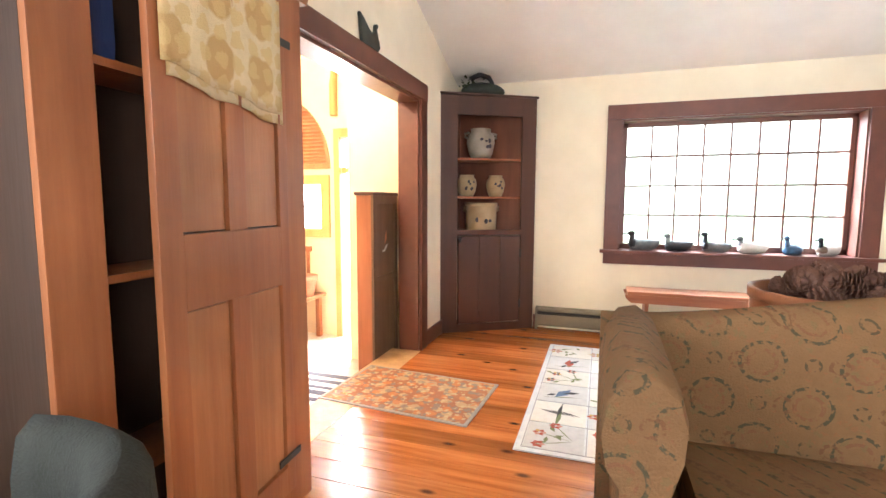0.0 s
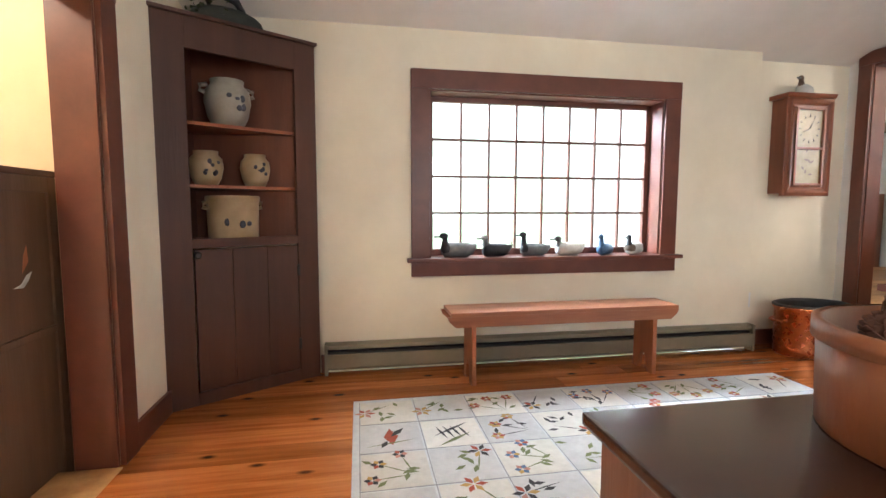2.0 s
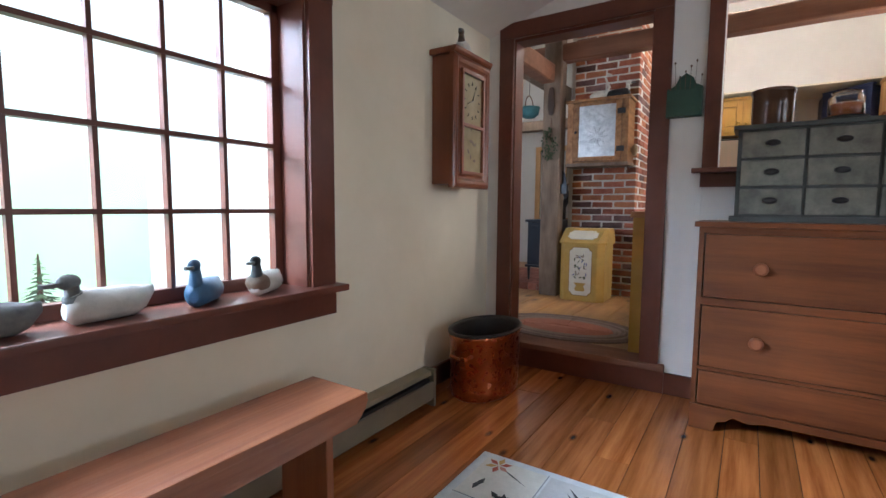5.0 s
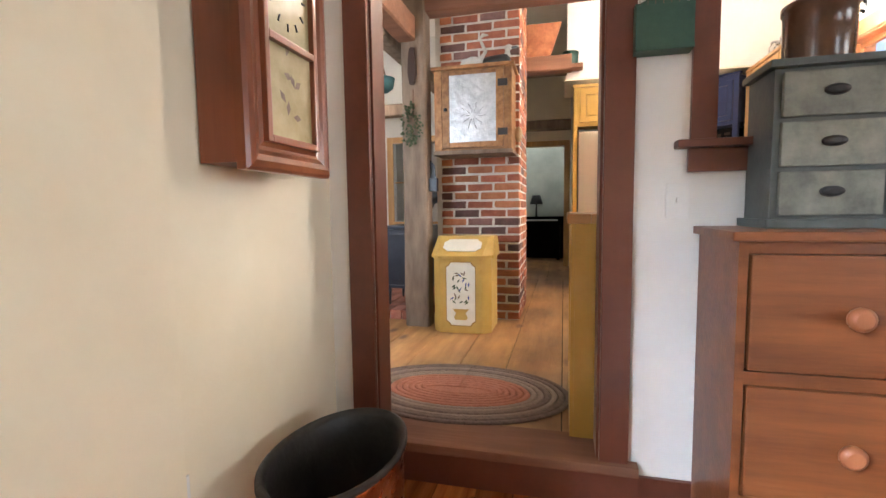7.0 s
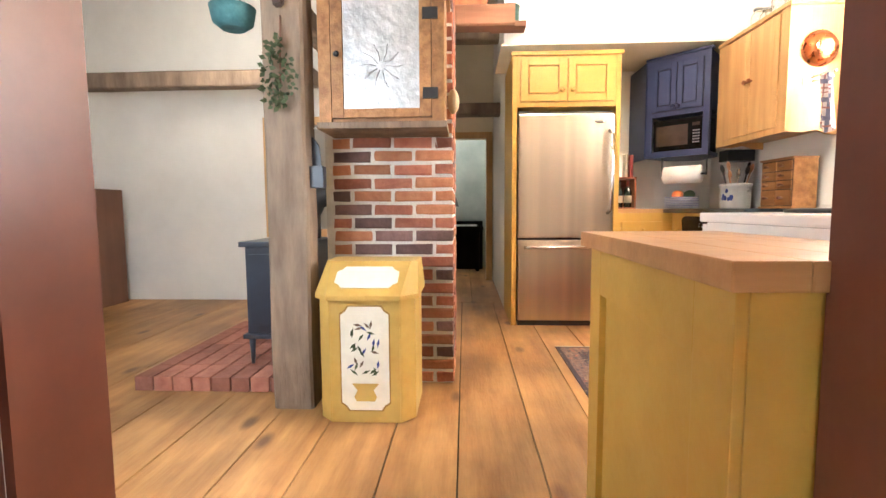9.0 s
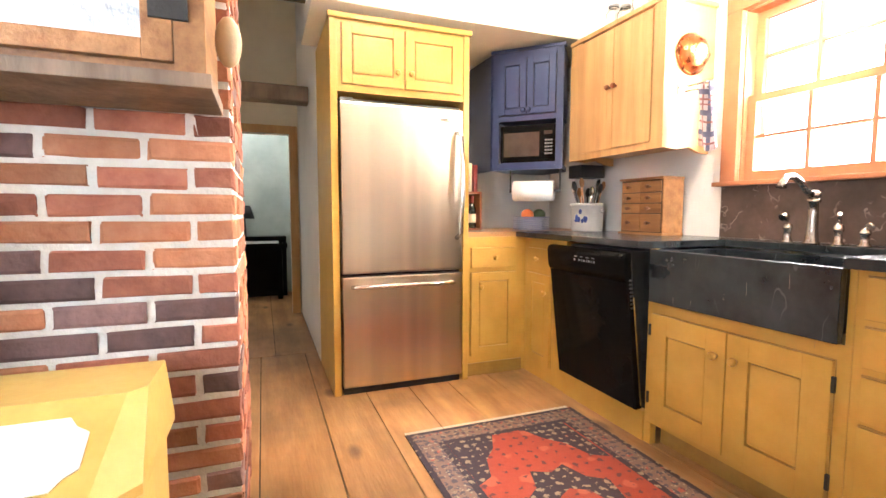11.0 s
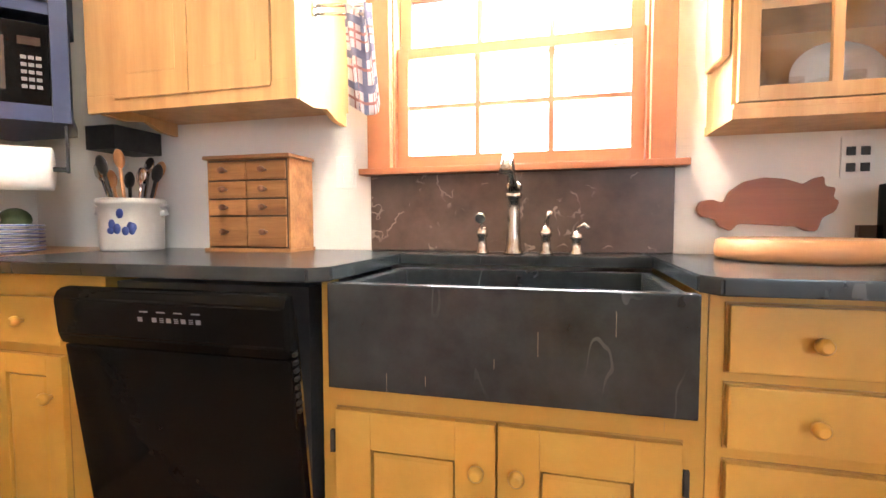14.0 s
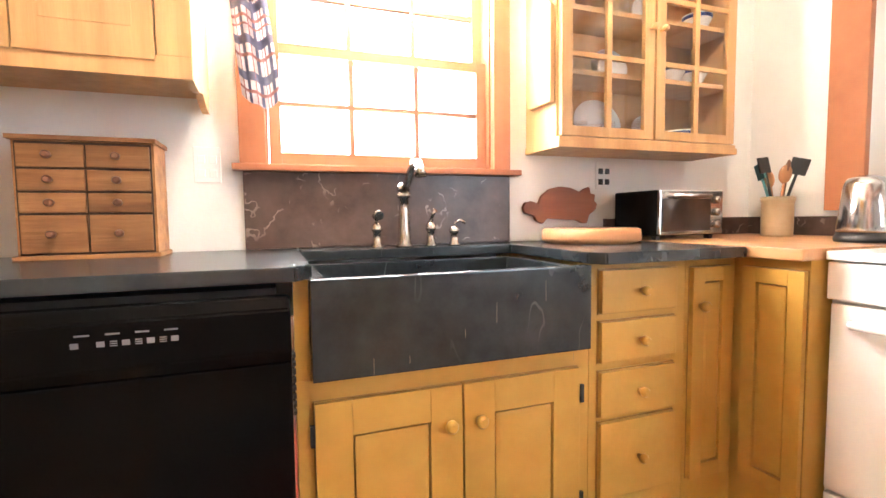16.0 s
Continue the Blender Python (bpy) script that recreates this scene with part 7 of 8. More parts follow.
part("border", boxes((-0.76, -0.47, 0.001, 0.76, 0.46, 0.007), bevel=0.002), rug_navy, kr)
part("border", boxes((-0.735, -0.445, 0.006, 0.735, 0.435, 0.0085), bevel=0.001), rug_taupe, kr)
part("inner_border", boxes((-0.64, -0.35, 0.008, 0.64, 0.34, 0.0098)), rug_navy, kr)
part("field", boxes((-0.61, -0.32, 0.009, 0.61, 0.31, 0.011)), rug_red, kr)
for s in (-1, 1):
    for q in (-1, 1):
        part("corner_piece", prism(bmesh.new(), [(s * 0.61, q * 0.31), (s * 0.61, q * 0.08), (s * 0.5, q * 0.13), (s * 0.42, q * 0.2), (s * 0.3, q * 0.24), (s * 0.26, q * 0.31)], 0.0105, 0.0122), rug_navy, kr)
part("medallion", prism(bmesh.new(), [(0.3 * math.cos(a) * (1 if k % 2 else 0.8), 0.2 * math.sin(a) * (1 if k % 2 else 0.8)) for k, a in ((k, k * math.pi / 8) for k in range(16))], 0.0105, 0.0124), rug_navy, kr)
part("medallion_core", prism(bmesh.new(), [(0.12 * math.cos(a), 0.09 * math.sin(a)) for a in (k * math.pi / 4 for k in range(8))], 0.0118, 0.0136), rug_red, kr)
for s in (-1, 1):
    part("fringe", boxes(*[(s * 0.76 - (0.03 if s < 0 else 0), -0.46 + 0.0115 * k, 0.001, s * 0.76 + (0.03 if s > 0 else 0), -0.454 + 0.0115 * k, 0.003) for k in range(80)]), wool_cream, kr)

br = thing("braided_rug", pose(4.63, 4.12, K), "oval braided rug with rust centre and grey bands", "rug")
rings_m = [braid_outer, braid_outer, braid_light, braid_outer, braid_light, braid_light, braid_rust, braid_rust, braid_rust, braid_rust, braid_rust, braid_rust]
for k, m_ in enumerate(rings_m):
    ra, rb = 0.355 - 0.028 * k, 0.53 - 0.032 * k
    bm = tube(bmesh.new(), [(ra * math.cos(a), rb * math.sin(a), 0.006 + 0.0012 * math.sin(45 * a + k)) for a in [j * 2 * math.pi / 90 for j in range(91)]], 0.0165, 6)
    for v in bm.verts:
        v.co.z = max(0.0008, v.co.z * 0.55 + 0.003)
    part("braid", bm, m_, br)
part("centre", boxes((-0.03, -0.16, 0.001, 0.03, 0.16, 0.009), bevel=0.003), braid_rust, br)

# ---- chimney with its bricks; bin; cabinet ----
chy = tagged(new("chimney"), "old red brick chimney with pale lime mortar", "chimney", kind="structure")
X0, Y0, X1, Y1 = 6.19, 3.96, 6.95, 4.64
part("core", boxes((X0 + 0.006, Y0 + 0.006, K, X1, Y1 - 0.006, 3.3)), mortar, chy)
br_meshes = {}
rr = random.Random(21)


def brick_mesh(kind):
    key = (kind, rr.randrange(6))
    if key not in br_meshes:
        lx, ly = {"w": (0.1, 0.198), "wh": (0.1, 0.092), "s": (0.198, 0.1), "sh": (0.092, 0.1)}[kind]
        bm = boxes((0, 0, 0, lx, ly, 0.053), bevel=0.006)
        for v in bm.verts:
            v.co += Vector((rr.uniform(-1, 1), rr.uniform(-1, 1), rr.uniform(-1, 1))) * 0.0035
        br_meshes[key] = mesh("brick", bm, (brick_red, brick_red, brick_orange, brick_red, brick_dark, brick_orange)[key[1]])
    return br_meshes[key]


pitch_ = 0.0695
for r in range(46):
    z = K + 0.006 + r * pitch_
    y = Y0
    first = r % 2 == 0
    while y < Y1 - 0.05:
        kind = "wh" if (first and y == Y0) or Y1 - y < 0.2 else "w"
        o = new("brick", brick_mesh(kind))
        o.parent = chy
        o.location = (X0 + rr.uniform(-0.002, 0.003), y, z + rr.uniform(-0.002, 0.002))
        y += (0.092 if kind == "wh" else 0.198) + 0.018
    x = X0 + 0.115 + (0.1 if not first else 0.0)
    while x < X1 - 0.1 and r < 40:
        kind = "sh" if X1 - x < 0.2 else "s"
        o = new("brick", brick_mesh(kind))
        o.parent = chy
        o.location = (x, Y0 + rr.uniform(-0.002, 0.003), z + rr.uniform(-0.002, 0.002))
        x += (0.092 if kind == "sh" else 0.198) + 0.018

bi = thing("painted_bin", pose(5.7, 4.12, K), "gold painted wooden bin with slanted lid and flower panel", "bin")
part("body", prism(bmesh.new(), [(0.36, 0.0), (0.06, 0.0), (0.0, 0.06), (0.0, 0.37), (0.06, 0.43), (0.36, 0.43)], 0.0, 0.55, "z", 0.004), bin_gold, bi)
lid = part("lid", bmesh.new(), bin_gold, bi)
bm = bmesh.new()
low = [(0.38, -0.015), (0.05, -0.015), (-0.025, 0.055), (-0.025, 0.375), (0.05, 0.445), (0.38, 0.445)]
top_ = [(0.38, 0.0), (0.2, 0.0), (0.17, 0.03), (0.17, 0.4), (0.2, 0.43), (0.38, 0.43)]
for (za, A), (zb, B) in zip(((0.55, low), (0.57, low)), ((0.57, low), (0.7, top_))):
    ra, rb = [bm.verts.new((*p, za)) for p in A], [bm.verts.new((*p, zb)) for p in B]
    for k in range(6):
        bm.faces.new((ra[k], ra[(k + 1) % 6], rb[(k + 1) % 6], rb[k]))
bm.faces.new([bm.verts.new((*p, 0.7)) for p in top_])
bmesh.ops.remove_doubles(bm, verts=bm.verts[:], dist=0.0005)
bmesh.ops.recalc_face_normals(bm, faces=bm.faces[:])
part("slanted_top", bm, bin_gold, lid)


def plaque(w, h, c):
    """An outline with scooped corners."""
    return [(-w, -h + c), (-w + c * 0.6, -h + c * 0.6), (-w + c, -h), (w - c, -h), (w - c * 0.6, -h + c * 0.6), (w, -h + c), (w, h - c), (w - c * 0.6, h - c * 0.6), (w - c, h), (-w + c, h), (-w + c * 0.6, h - c * 0.6), (-w, h - c)]


p = part("lid_plaque", prism(bmesh.new(), plaque(0.14, 0.07, 0.035), 0.0, 0.004), cream_paint, lid, "cream painted plaque on the lid")
p.matrix_basis = pose(0.0725, 0.215, 0.637, 0, -33.7, 0) @ pose(0, 0, 0, 0, 0, 90)
p = part("front_panel", prism(bmesh.new(), [(u + 0.215, v + 0.29) for u, v in plaque(0.105, 0.23, 0.035)], -0.004, 0.0, "x"), cream_paint, bi, "cream panel with painted urn of flowers")
part("panel_line", prism(bmesh.new(), [(u + 0.215, v + 0.29) for u, v in plaque(0.111, 0.236, 0.035)], -0.002, 0.0, "x"), mustard_dark, bi)
bm = bmesh.new()
prism(bm, [(0.175, 0.1), (0.255, 0.1), (0.265, 0.12), (0.25, 0.15), (0.275, 0.18), (0.155, 0.18), (0.18, 0.15), (0.165, 0.12)], -0.0055, -0.004, "x")
part("painted_urn", bm, bin_gold, p)
rr2 = random.Random(4)
for m_, cnt in ((leaf_green, 16), (cobalt, 7), (duck_brown, 7)):
    bm = bmesh.new()
    for k in range(cnt):
        cy, cz, a = 0.215 + rr2.uniform(-0.065, 0.065), 0.32 + rr2.uniform(-0.11, 0.13), rr2.uniform(0, 6.28)
        q = [(0.02, 0), (0, 0.006), (-0.02, 0), (0, -0.006)]
        prism(bm, [(cy + u * math.cos(a) - v * math.sin(a), cz + u * math.sin(a) + v * math.cos(a)) for u, v in q], -0.0055, -0.004, "x")
    tagged(part("painted_flower", bm, m_, p), kind="stuff")

wk = thing("zinc_wall_cabinet", pose(5.9, 3.99, 1.5), "wooden wall cabinet with embossed zinc door on the chimney", "cabinet")
part("body", boxes((0.02, 0.0, 0.0, 0.285, 0.58, 0.59)), old_pine, wk)
part("top", boxes((-0.02, -0.02, 0.59, 0.288, 0.6, 0.615), bevel=0.004), old_pine, wk)
part("bottom", boxes((-0.01, -0.01, -0.03, 0.288, 0.59, 0.0), bevel=0.004), beam_wood, wk)
d = part("door", boxes((0, 0.06, 0.02, 0.022, 0.115, 0.57), bevel=0.003), old_pine, wk)
for b in ((0, 0.465, 0.02, 0.022, 0.52, 0.57), (0, 0.115, 0.02, 0.022, 0.465, 0.06), (0, 0.115, 0.55, 0.022, 0.465, 0.57)):
    part("door_board", boxes(b, bevel=0.003), old_pine, d)
part("zinc_sheet", boxes((0.006, 0.11, 0.055, 0.014, 0.47, 0.555)), zinc, d, "embossed grey zinc sheet")
bm = bmesh.new()
for k in range(10):
    a = k * math.pi / 5
    tube(bm, [(0.0062, 0.29 + 0.02 * math.cos(a), 0.25 + 0.02 * math.sin(a)), (0.0055, 0.29 + 0.06 * math.cos(a + 0.1), 0.25 + 0.06 * math.sin(a + 0.1)), (0.0062, 0.29 + 0.1 * math.cos(a), 0.25 + 0.1 * math.sin(a))], [0.002, 0.004, 0.0015], 6)
part("embossed_star", bm, zinc, d)
part("stile", boxes((0.002, 0.522, 0.0, 0.02, 0.58, 0.59), bevel=0.002), old_pine, wk)
part("stile", boxes((0.002, 0.0, 0.0, 0.02, 0.058, 0.59), bevel=0.002), old_pine, wk)
for z in (0.1, 0.45):
    part("hinge", boxes((-0.006, 0.03, z, 0.002, 0.1, z + 0.05)), black_iron, d)
part("knob", lathe(bmesh.new(), [(0.006, 0), (0.006, -0.012), (0.014, -0.02), (0.008, -0.03)], 0, 0.49, 0.3, 12, axis="x"), black_iron, d)
part("side_gourd", blob(bmesh.new(), (0.16, -0.035, 0.12), (0.025, 0.03, 0.06)), stoneware_tan, wk)
eg = thing("egret_decoy", pose(5.98, 4.28, 2.115, 0, 0, 70), "white egret decoy with curved neck on the zinc cabinet", "decoy")
part("body", blob(bmesh.new(), (0.02, 0, 0.04), (0.1, 0.04, 0.04)), duck_white, eg)
part("neck", tube(bmesh.new(), [(-0.06, 0, 0.05), (-0.1, 0, 0.1), (-0.07, 0, 0.16), (-0.05, 0, 0.2), (-0.08, 0, 0.22), (-0.12, 0, 0.21)], [0.02, 0.015, 0.012, 0.012, 0.014, 0.006]), duck_white, eg)
duck(pose(6.05, 4.12, 2.115, 0, 0, 80), "black and white goose decoy on the zinc cabinet", duck_black, duck_white, 0.26)

# ---- posts and beams ----


def timber(name, b, material=beam_wood, label="old dark hewn timber beam", rough=0.006):
    bm = bmesh.new()
    x0, y0, z0, x1, y1, z1 = b
    box(bm, *b)
    ax = max(range(3), key=lambda k: (x1 - x0, y1 - y0, z1 - z0)[k])
    e = [q for q in bm.edges if abs((q.verts[0].co - q.verts[1].co)[ax]) > 1e-4]
    bmesh.ops.subdivide_edges(bm, edges=e, cuts=10, use_grid_fill=True)
    bmesh.ops.bevel(bm, geom=[q for q in bm.edges if abs((q.verts[0].co - q.verts[1].co)[ax]) > 1e-4], offset=0.012, segments=1, affect="EDGES")
    for v in bm.verts:
        nz = noise.noise_vector(v.co * 3.1)
        v.co += nz * rough
    return solid(name, bm, material, label, "beam", "structure")


po = timber("post", (5.83, 4.615, K, 5.98, 4.805, 3.3), label="old hewn timber post with notches beside the chimney")
timber("beam", (4.25, 4.69, 2.3, 5.83, 4.83, 2.48), beam_red)
timber("beam", (5.84, 1.67, 2.5, 5.99, 6.6, 2.66), beam_red, "red-brown hewn beam crossing the kitchen")
timber("beam", (7.0, 3.56, 2.33, 7.14, 4.7, 2.47), beam_red)
timber("beam", (8.6, 3.54, 2.05, 8.75, 5.2, 2.17))
timber("beam", (7.9, 3.54, 2.55, 8.05, 5.2, 2.7))
gr = thing("dried_greens", pose(5.815, 4.71, 1.55), "bunch of dried greens hanging on the post", "greens")
bm = bmesh.new()
for k in range(150):
    z = rnd.uniform(0, 0.3)
    w = 0.075 * math.sin(math.pi * min(1, 0.15 + z / 0.36))
    c = Vector((-0.02 + rnd.uniform(-0.03, 0.01), rnd.uniform(-w, w), z))
    u = Vector((rnd.uniform(-1, 0.2), rnd.uniform(-1, 1), rnd.uniform(-1, 0.3))).normalized() * rnd.uniform(0.02, 0.04)
    s_ = u.cross(Vector((rnd.random(), rnd.random(), rnd.random()))).normalized() * 0.011
    bm.faces.new([bm.verts.new(q) for q in (c, c + u * 0.5 + s_, c + u, c + u * 0.5 - s_)])
part("leaves", bm, leaf_green, gr)
part("stem", rod(bmesh.new(), (-0.01, 0, 0.1), (0.01, 0, 0.4), 0.004), brown_wood, gr)
fm = bmesh.new()
prism(fm, [(-0.02, 0), (0.02, 0), (0.035, 0.08), (0.03, 0.2), (0.018, 0.27), (-0.018, 0.27), (-0.03, 0.2), (-0.035, 0.08)], -0.035, -0.005, "x", 0.008)
solid("wooden_fish_mould", fm, armoire_dark, "dark carved wooden mould hung on the post", "ornament", m=pose(5.83, 4.71, 1.98))
tbx = thing("tin_wall_box", pose(5.93, 4.572, 1.2), "small black tin box with painted flower hung on the post", "box")
part("front", boxes((-0.05, -0.02, 0, 0.0, 0.1, 0.1), bevel=0.004), stove_blue, tbx)
part("backplate", prism(bmesh.new(), [(0.0, 0.1), (0.08, 0.1), (0.07, 0.2), (0.04, 0.24), (0.01, 0.2)], -0.01, 0.0, "x"), stove_blue, tbx)

# soffit over the east worktop
setting("wall_soffit", boxes((7.42, 1.66, 2.34, 8.15, 3.6, 3.3)), plaster_white, "white wall above the lowered ceiling")
setting("ceiling_soffit", boxes((7.4, 1.66, 2.325, 8.15, 3.62, 2.34)), plaster, "tan lowered ceiling over the worktop", "ceiling")
sh = thing("wall_shelf", pose(7.3, 3.45, 2.42), "small wooden shelf on the white wall", "shelf")
part("board", boxes((-0.02, 0, 0, 0.12, 0.25, 0.04), bevel=0.004), beam_red, sh)
crock(pose(7.34, 3.57, 2.46), 0.075, 0.12, duck_green, "dark green enamel pot standing on the wall shelf", 0, False, True)
tray = bmesh.new()
prism(tray, [(3.75, 0.0), (4.05, 0.0), (4.15, 0.3), (3.65, 0.3)], 0, 0.05, "x", 0.004)
solid("wooden_trough", tray, red_wood_x, "orange wooden trough standing on the beam", "trough", m=pose(7.04, 0, 2.475))

# ---- living room beyond the post, hall ----
setting("wall_hall_north", boxes((6.96, 4.5, K, 9.9, 4.62, 3.3)), plaster_white, "white wall beyond the chimney")
setting("wall_hall_end", wall_x(bmesh.new(), 9.9, 10.0, 3.53, 4.62, K, 3.3, [(3.62, 4.42, K, 2.0)]), plaster, "hall end wall with a doorway")
he = thing("door_3", pose(0, 0, 0), "pale wooden doorway at the end of the hall", "doorway", kind="structure")
for b in ((9.87, 3.54, K, 9.9, 3.62, 2.0), (9.87, 4.42, K, 9.9, 4.5, 2.0), (9.87, 3.54, 2.0, 9.9, 4.5, 2.08)):
    part("casing", boxes(b, bevel=0.003), light_pine, he)
setting("wall_far_room", boxes((11.3, 3.2, K, 11.4, 5.2, 3.3)), pale_green_wall, "pale green wall of the far room")
pn = thing("upright_piano", pose(10.95, 3.62, K), "black upright piano against the far green wall", "piano")
part("body", boxes((0.05, 0, 0, 0.33, 1.3, 0.75), bevel=0.01), black_gloss, pn)
part("lid", boxes((-0.22, 0, 0.62, 0.05, 1.3, 0.68), bevel=0.01), black_gloss, pn)
part("keyboard", boxes((-0.2, 0.1, 0.68, 0.0, 1.2, 0.7)), white_enamel, pn)
for y in (0.06, 1.2):
    part("leg", boxes((-0.2, y, 0, -0.14, y + 0.06, 0.62), bevel=0.01), black_gloss, pn)
la = thing("table_lamp", pose(11.1, 4.1, K + 0.75), "small dark lamp standing on the piano", "lamp")
part("stand", rod(bmesh.new(), (0, 0, 0), (0, 0, 0.25), 0.02, 0.01), black_iron, la)
part("shade", lathe(bmesh.new(), [(0.11, 0.22), (0.115, 0.22), (0.07, 0.38), (0.06, 0.38)]), black_iron, la)

hs = tagged(new("hearth"), "red brick hearth below the stove", "hearth", kind="structure")
hb = mesh("hearth_brick", boxes((0, 0, 0, 0.196, 0.094, 0.075), bevel=0.004), red_hearth)
part("bed", boxes((6.045, 4.725, K, 7.22, 5.6, K + 0.055)), mortar, hs)
for i in range(6):
    for j in range(9):
        o = new("brick", hb)
        o.parent = hs
        o.location = (6.025 + 0.205 * i, 4.705 + 0.103 * j, K + 0.002)
ws = thing("wood_stove", pose(6.24, 4.74, K + 0.077) @ Matrix.Diagonal((1, 0.74, 1, 1)), "blue-black enamelled wood stove on slim legs", "stove")
part("body", boxes((0, 0, 0.17, 0.4, 0.5, 0.66), bevel=0.01), stove_blue, ws)
part("top", boxes((-0.03, -0.03, 0.66, 0.43, 0.53, 0.69), bevel=0.008), stove_blue, ws)
part("bottom_ledge", boxes((-0.025, -0.025, 0.15, 0.425, 0.525, 0.175), bevel=0.006), stove_blue, ws)
for y in (0.03, 0.26):
    part("side_panel", boxes((-0.012, y, 0.22, 0.0, y + 0.21, 0.62), bevel=0.004), stove_blue, ws)
for x in (0.02, 0.38):
    for y in (0.02, 0.48):
        part("leg", rod(bmesh.new(), (x, y, 0), (x, y, 0.16), 0.012, 0.024), stove_blue, ws)
part("stove_pipe", tube(bmesh.new(), [(0.3, 0.12, 0.69), (0.3, 0.12, 0.84), (0.3, 0.06, 0.93), (0.3, -0.06, 0.97), (0.3, -0.15, 0.97)], 0.07, 16), black_iron, ws)
cb = thing("brown_cupboard", pose(7.9, 7.4, K), "dark brown panelled cupboard in the living room", "cupboard")
part("body", boxes((0, 0, 0, 0.5, 1.2, 1.15), bevel=0.006), brown_wood, cb)
for y in (0.05, 0.63):
    part("door", boxes((-0.018, y, 0.08, 0.0, y + 0.52, 1.08), bevel=0.004), brown_wood, cb)
setting("wall_living_partition", wall_x(bmesh.new(), 8.5, 8.6, 4.62, 8.8, K, 3.3, [(5.06, 5.86, 0.9, 1.95)]), plaster_white, "living room wall with a window")
w5 = thing("window_5", pose(0, 0, 0), "small living room window in honey pine casing", "window", kind="structure")
for b in ((8.47, 4.98, 0.82, 8.5, 5.06, 2.03), (8.47, 5.86, 0.82, 8.5, 5.94, 2.03), (8.47, 5.06, 1.95, 8.5, 5.86, 2.03), (8.47, 5.06, 0.82, 8.5, 5.86, 0.9)):
    part("casing", boxes(b, bevel=0.003), light_pine, w5)
p = part("pane", boxes((8.55, 5.06, 0.9, 8.555, 5.86, 1.95)), glass, w5)
p.visible_shadow = False
part("muntin", boxes((8.54, 5.45, 0.9, 8.565, 5.47, 1.95), (8.54, 5.06, 1.42, 8.565, 5.86, 1.44)), light_pine, w5)
bs = thing("hanging_basket", pose(6.3, 5.15, 2.17) @ Matrix.Scale(0.8, 4), "teal basket with bow handle hanging from a beam", "basket")
part("bowl", lathe(bmesh.new(), [(0.08, -0.12), (0.13, -0.08), (0.15, 0.02), (0.14, 0.02), (0.1, -0.08)]), teal, bs)
part("handle", tube(bmesh.new(), [(0.14 * math.cos(a), 0, 0.02 + 0.16 * math.sin(a)) for a in [k * math.pi / 10 for k in range(11)]], 0.008), brown_wood, bs)
part("hook", rod(bmesh.new(), (0, 0, 0.18), (0, 0, 0.5), 0.004), black_iron, bs)
timber("beam", (6.0, 5.08, 2.5, 8.5, 5.22, 2.66))
timber("beam", (7.9, 5.22, 2.2, 8.05, 8.8, 2.34))

# ---- foyer ----
FZ = -0.17
foyer_tile = mat("pale_foyer_boards", (0.5, 0.42, 0.34), (0.62, 0.54, 0.45), 0.5, 6, (2.0, 0.2, 1), bump=0.06, vary=0.1)
amber_wood = mat("amber_pine_trim", (0.5, 0.25, 0.08), (0.62, 0.34, 0.12), 0.45, 6, ALONG_Z, bump=0.08)
louvre_red = mat("terracotta_shutter", (0.42, 0.14, 0.06), (0.52, 0.2, 0.09), 0.55, 6, bump=0.08)
terracotta = mat("terracotta_pot", (0.36, 0.13, 0.075), (0.48, 0.2, 0.12), 0.8, 14, bump=0.2)
dutch_green = mat("olive_brown_panel", (0.11, 0.058, 0.03), (0.17, 0.092, 0.05), 0.5, 7, ALONG_Z, bump=0.12, blotch=0.25)
stripe_pale = mat("pale_woven_stripe", (0.5, 0.48, 0.44), (0.6, 0.58, 0.54), 0.95, 40, bump=0.4, bscale=200)
stripe_dark = mat("dark_woven_stripe", (0.05, 0.05, 0.07), (0.09, 0.09, 0.12), 0.95, 40, bump=0.4, bscale=200)
fl = setting("foyer_floor", boxes((-3.4, 0.9, -0.4, -0.83, 4.1, FZ - 0.012)), gap_dark, "pale board floor of the foyer one step down", "floor")
boards(fl, foyer_tile, -3.4, -0.84, 1.0, 4.1, 0.16, FZ, 0.012, 0.003, 15)
setting("foyer_step", boxes((-0.9, 1.92, FZ, -0.66, 3.41, 0.002), bevel=0.004), light_pine, "wooden step edge down to the foyer", "step")
setting("wall_foyer_north", wall_y(bmesh.new(), 4.1, 4.2, -3.4, -0.83, FZ, 4.2, [(-2.31, -1.95, 0.88, 1.32), (-1.74, -1.38, FZ, 1.75)]), yellow_wall, "ochre foyer wall with window and door")
setting("wall_foyer_return", boxes((-1.33, 3.52, FZ, -0.83, 4.1, 4.2)), yellow_wall, "ochre return wall beside the opening")
setting("wall_foyer_west", boxes((-3.5, 0.9, FZ, -3.4, 4.2, 4.2)), yellow_wall, "ochre foyer wall")
setting("wall_foyer_south", boxes((-3.4, 0.9, FZ, -0.83, 1.0, 4.2)), yellow_wall, "ochre foyer wall")
setting("ceiling_foyer", boxes((-3.5, 0.9, 4.1, -0.83, 4.2, 4.2)), yellow_wall, "ochre foyer ceiling", "ceiling")
gd = thing("door_4", pose(0, 0, 0), "bright glazed foyer door with transom in amber wood", "door", kind="structure")
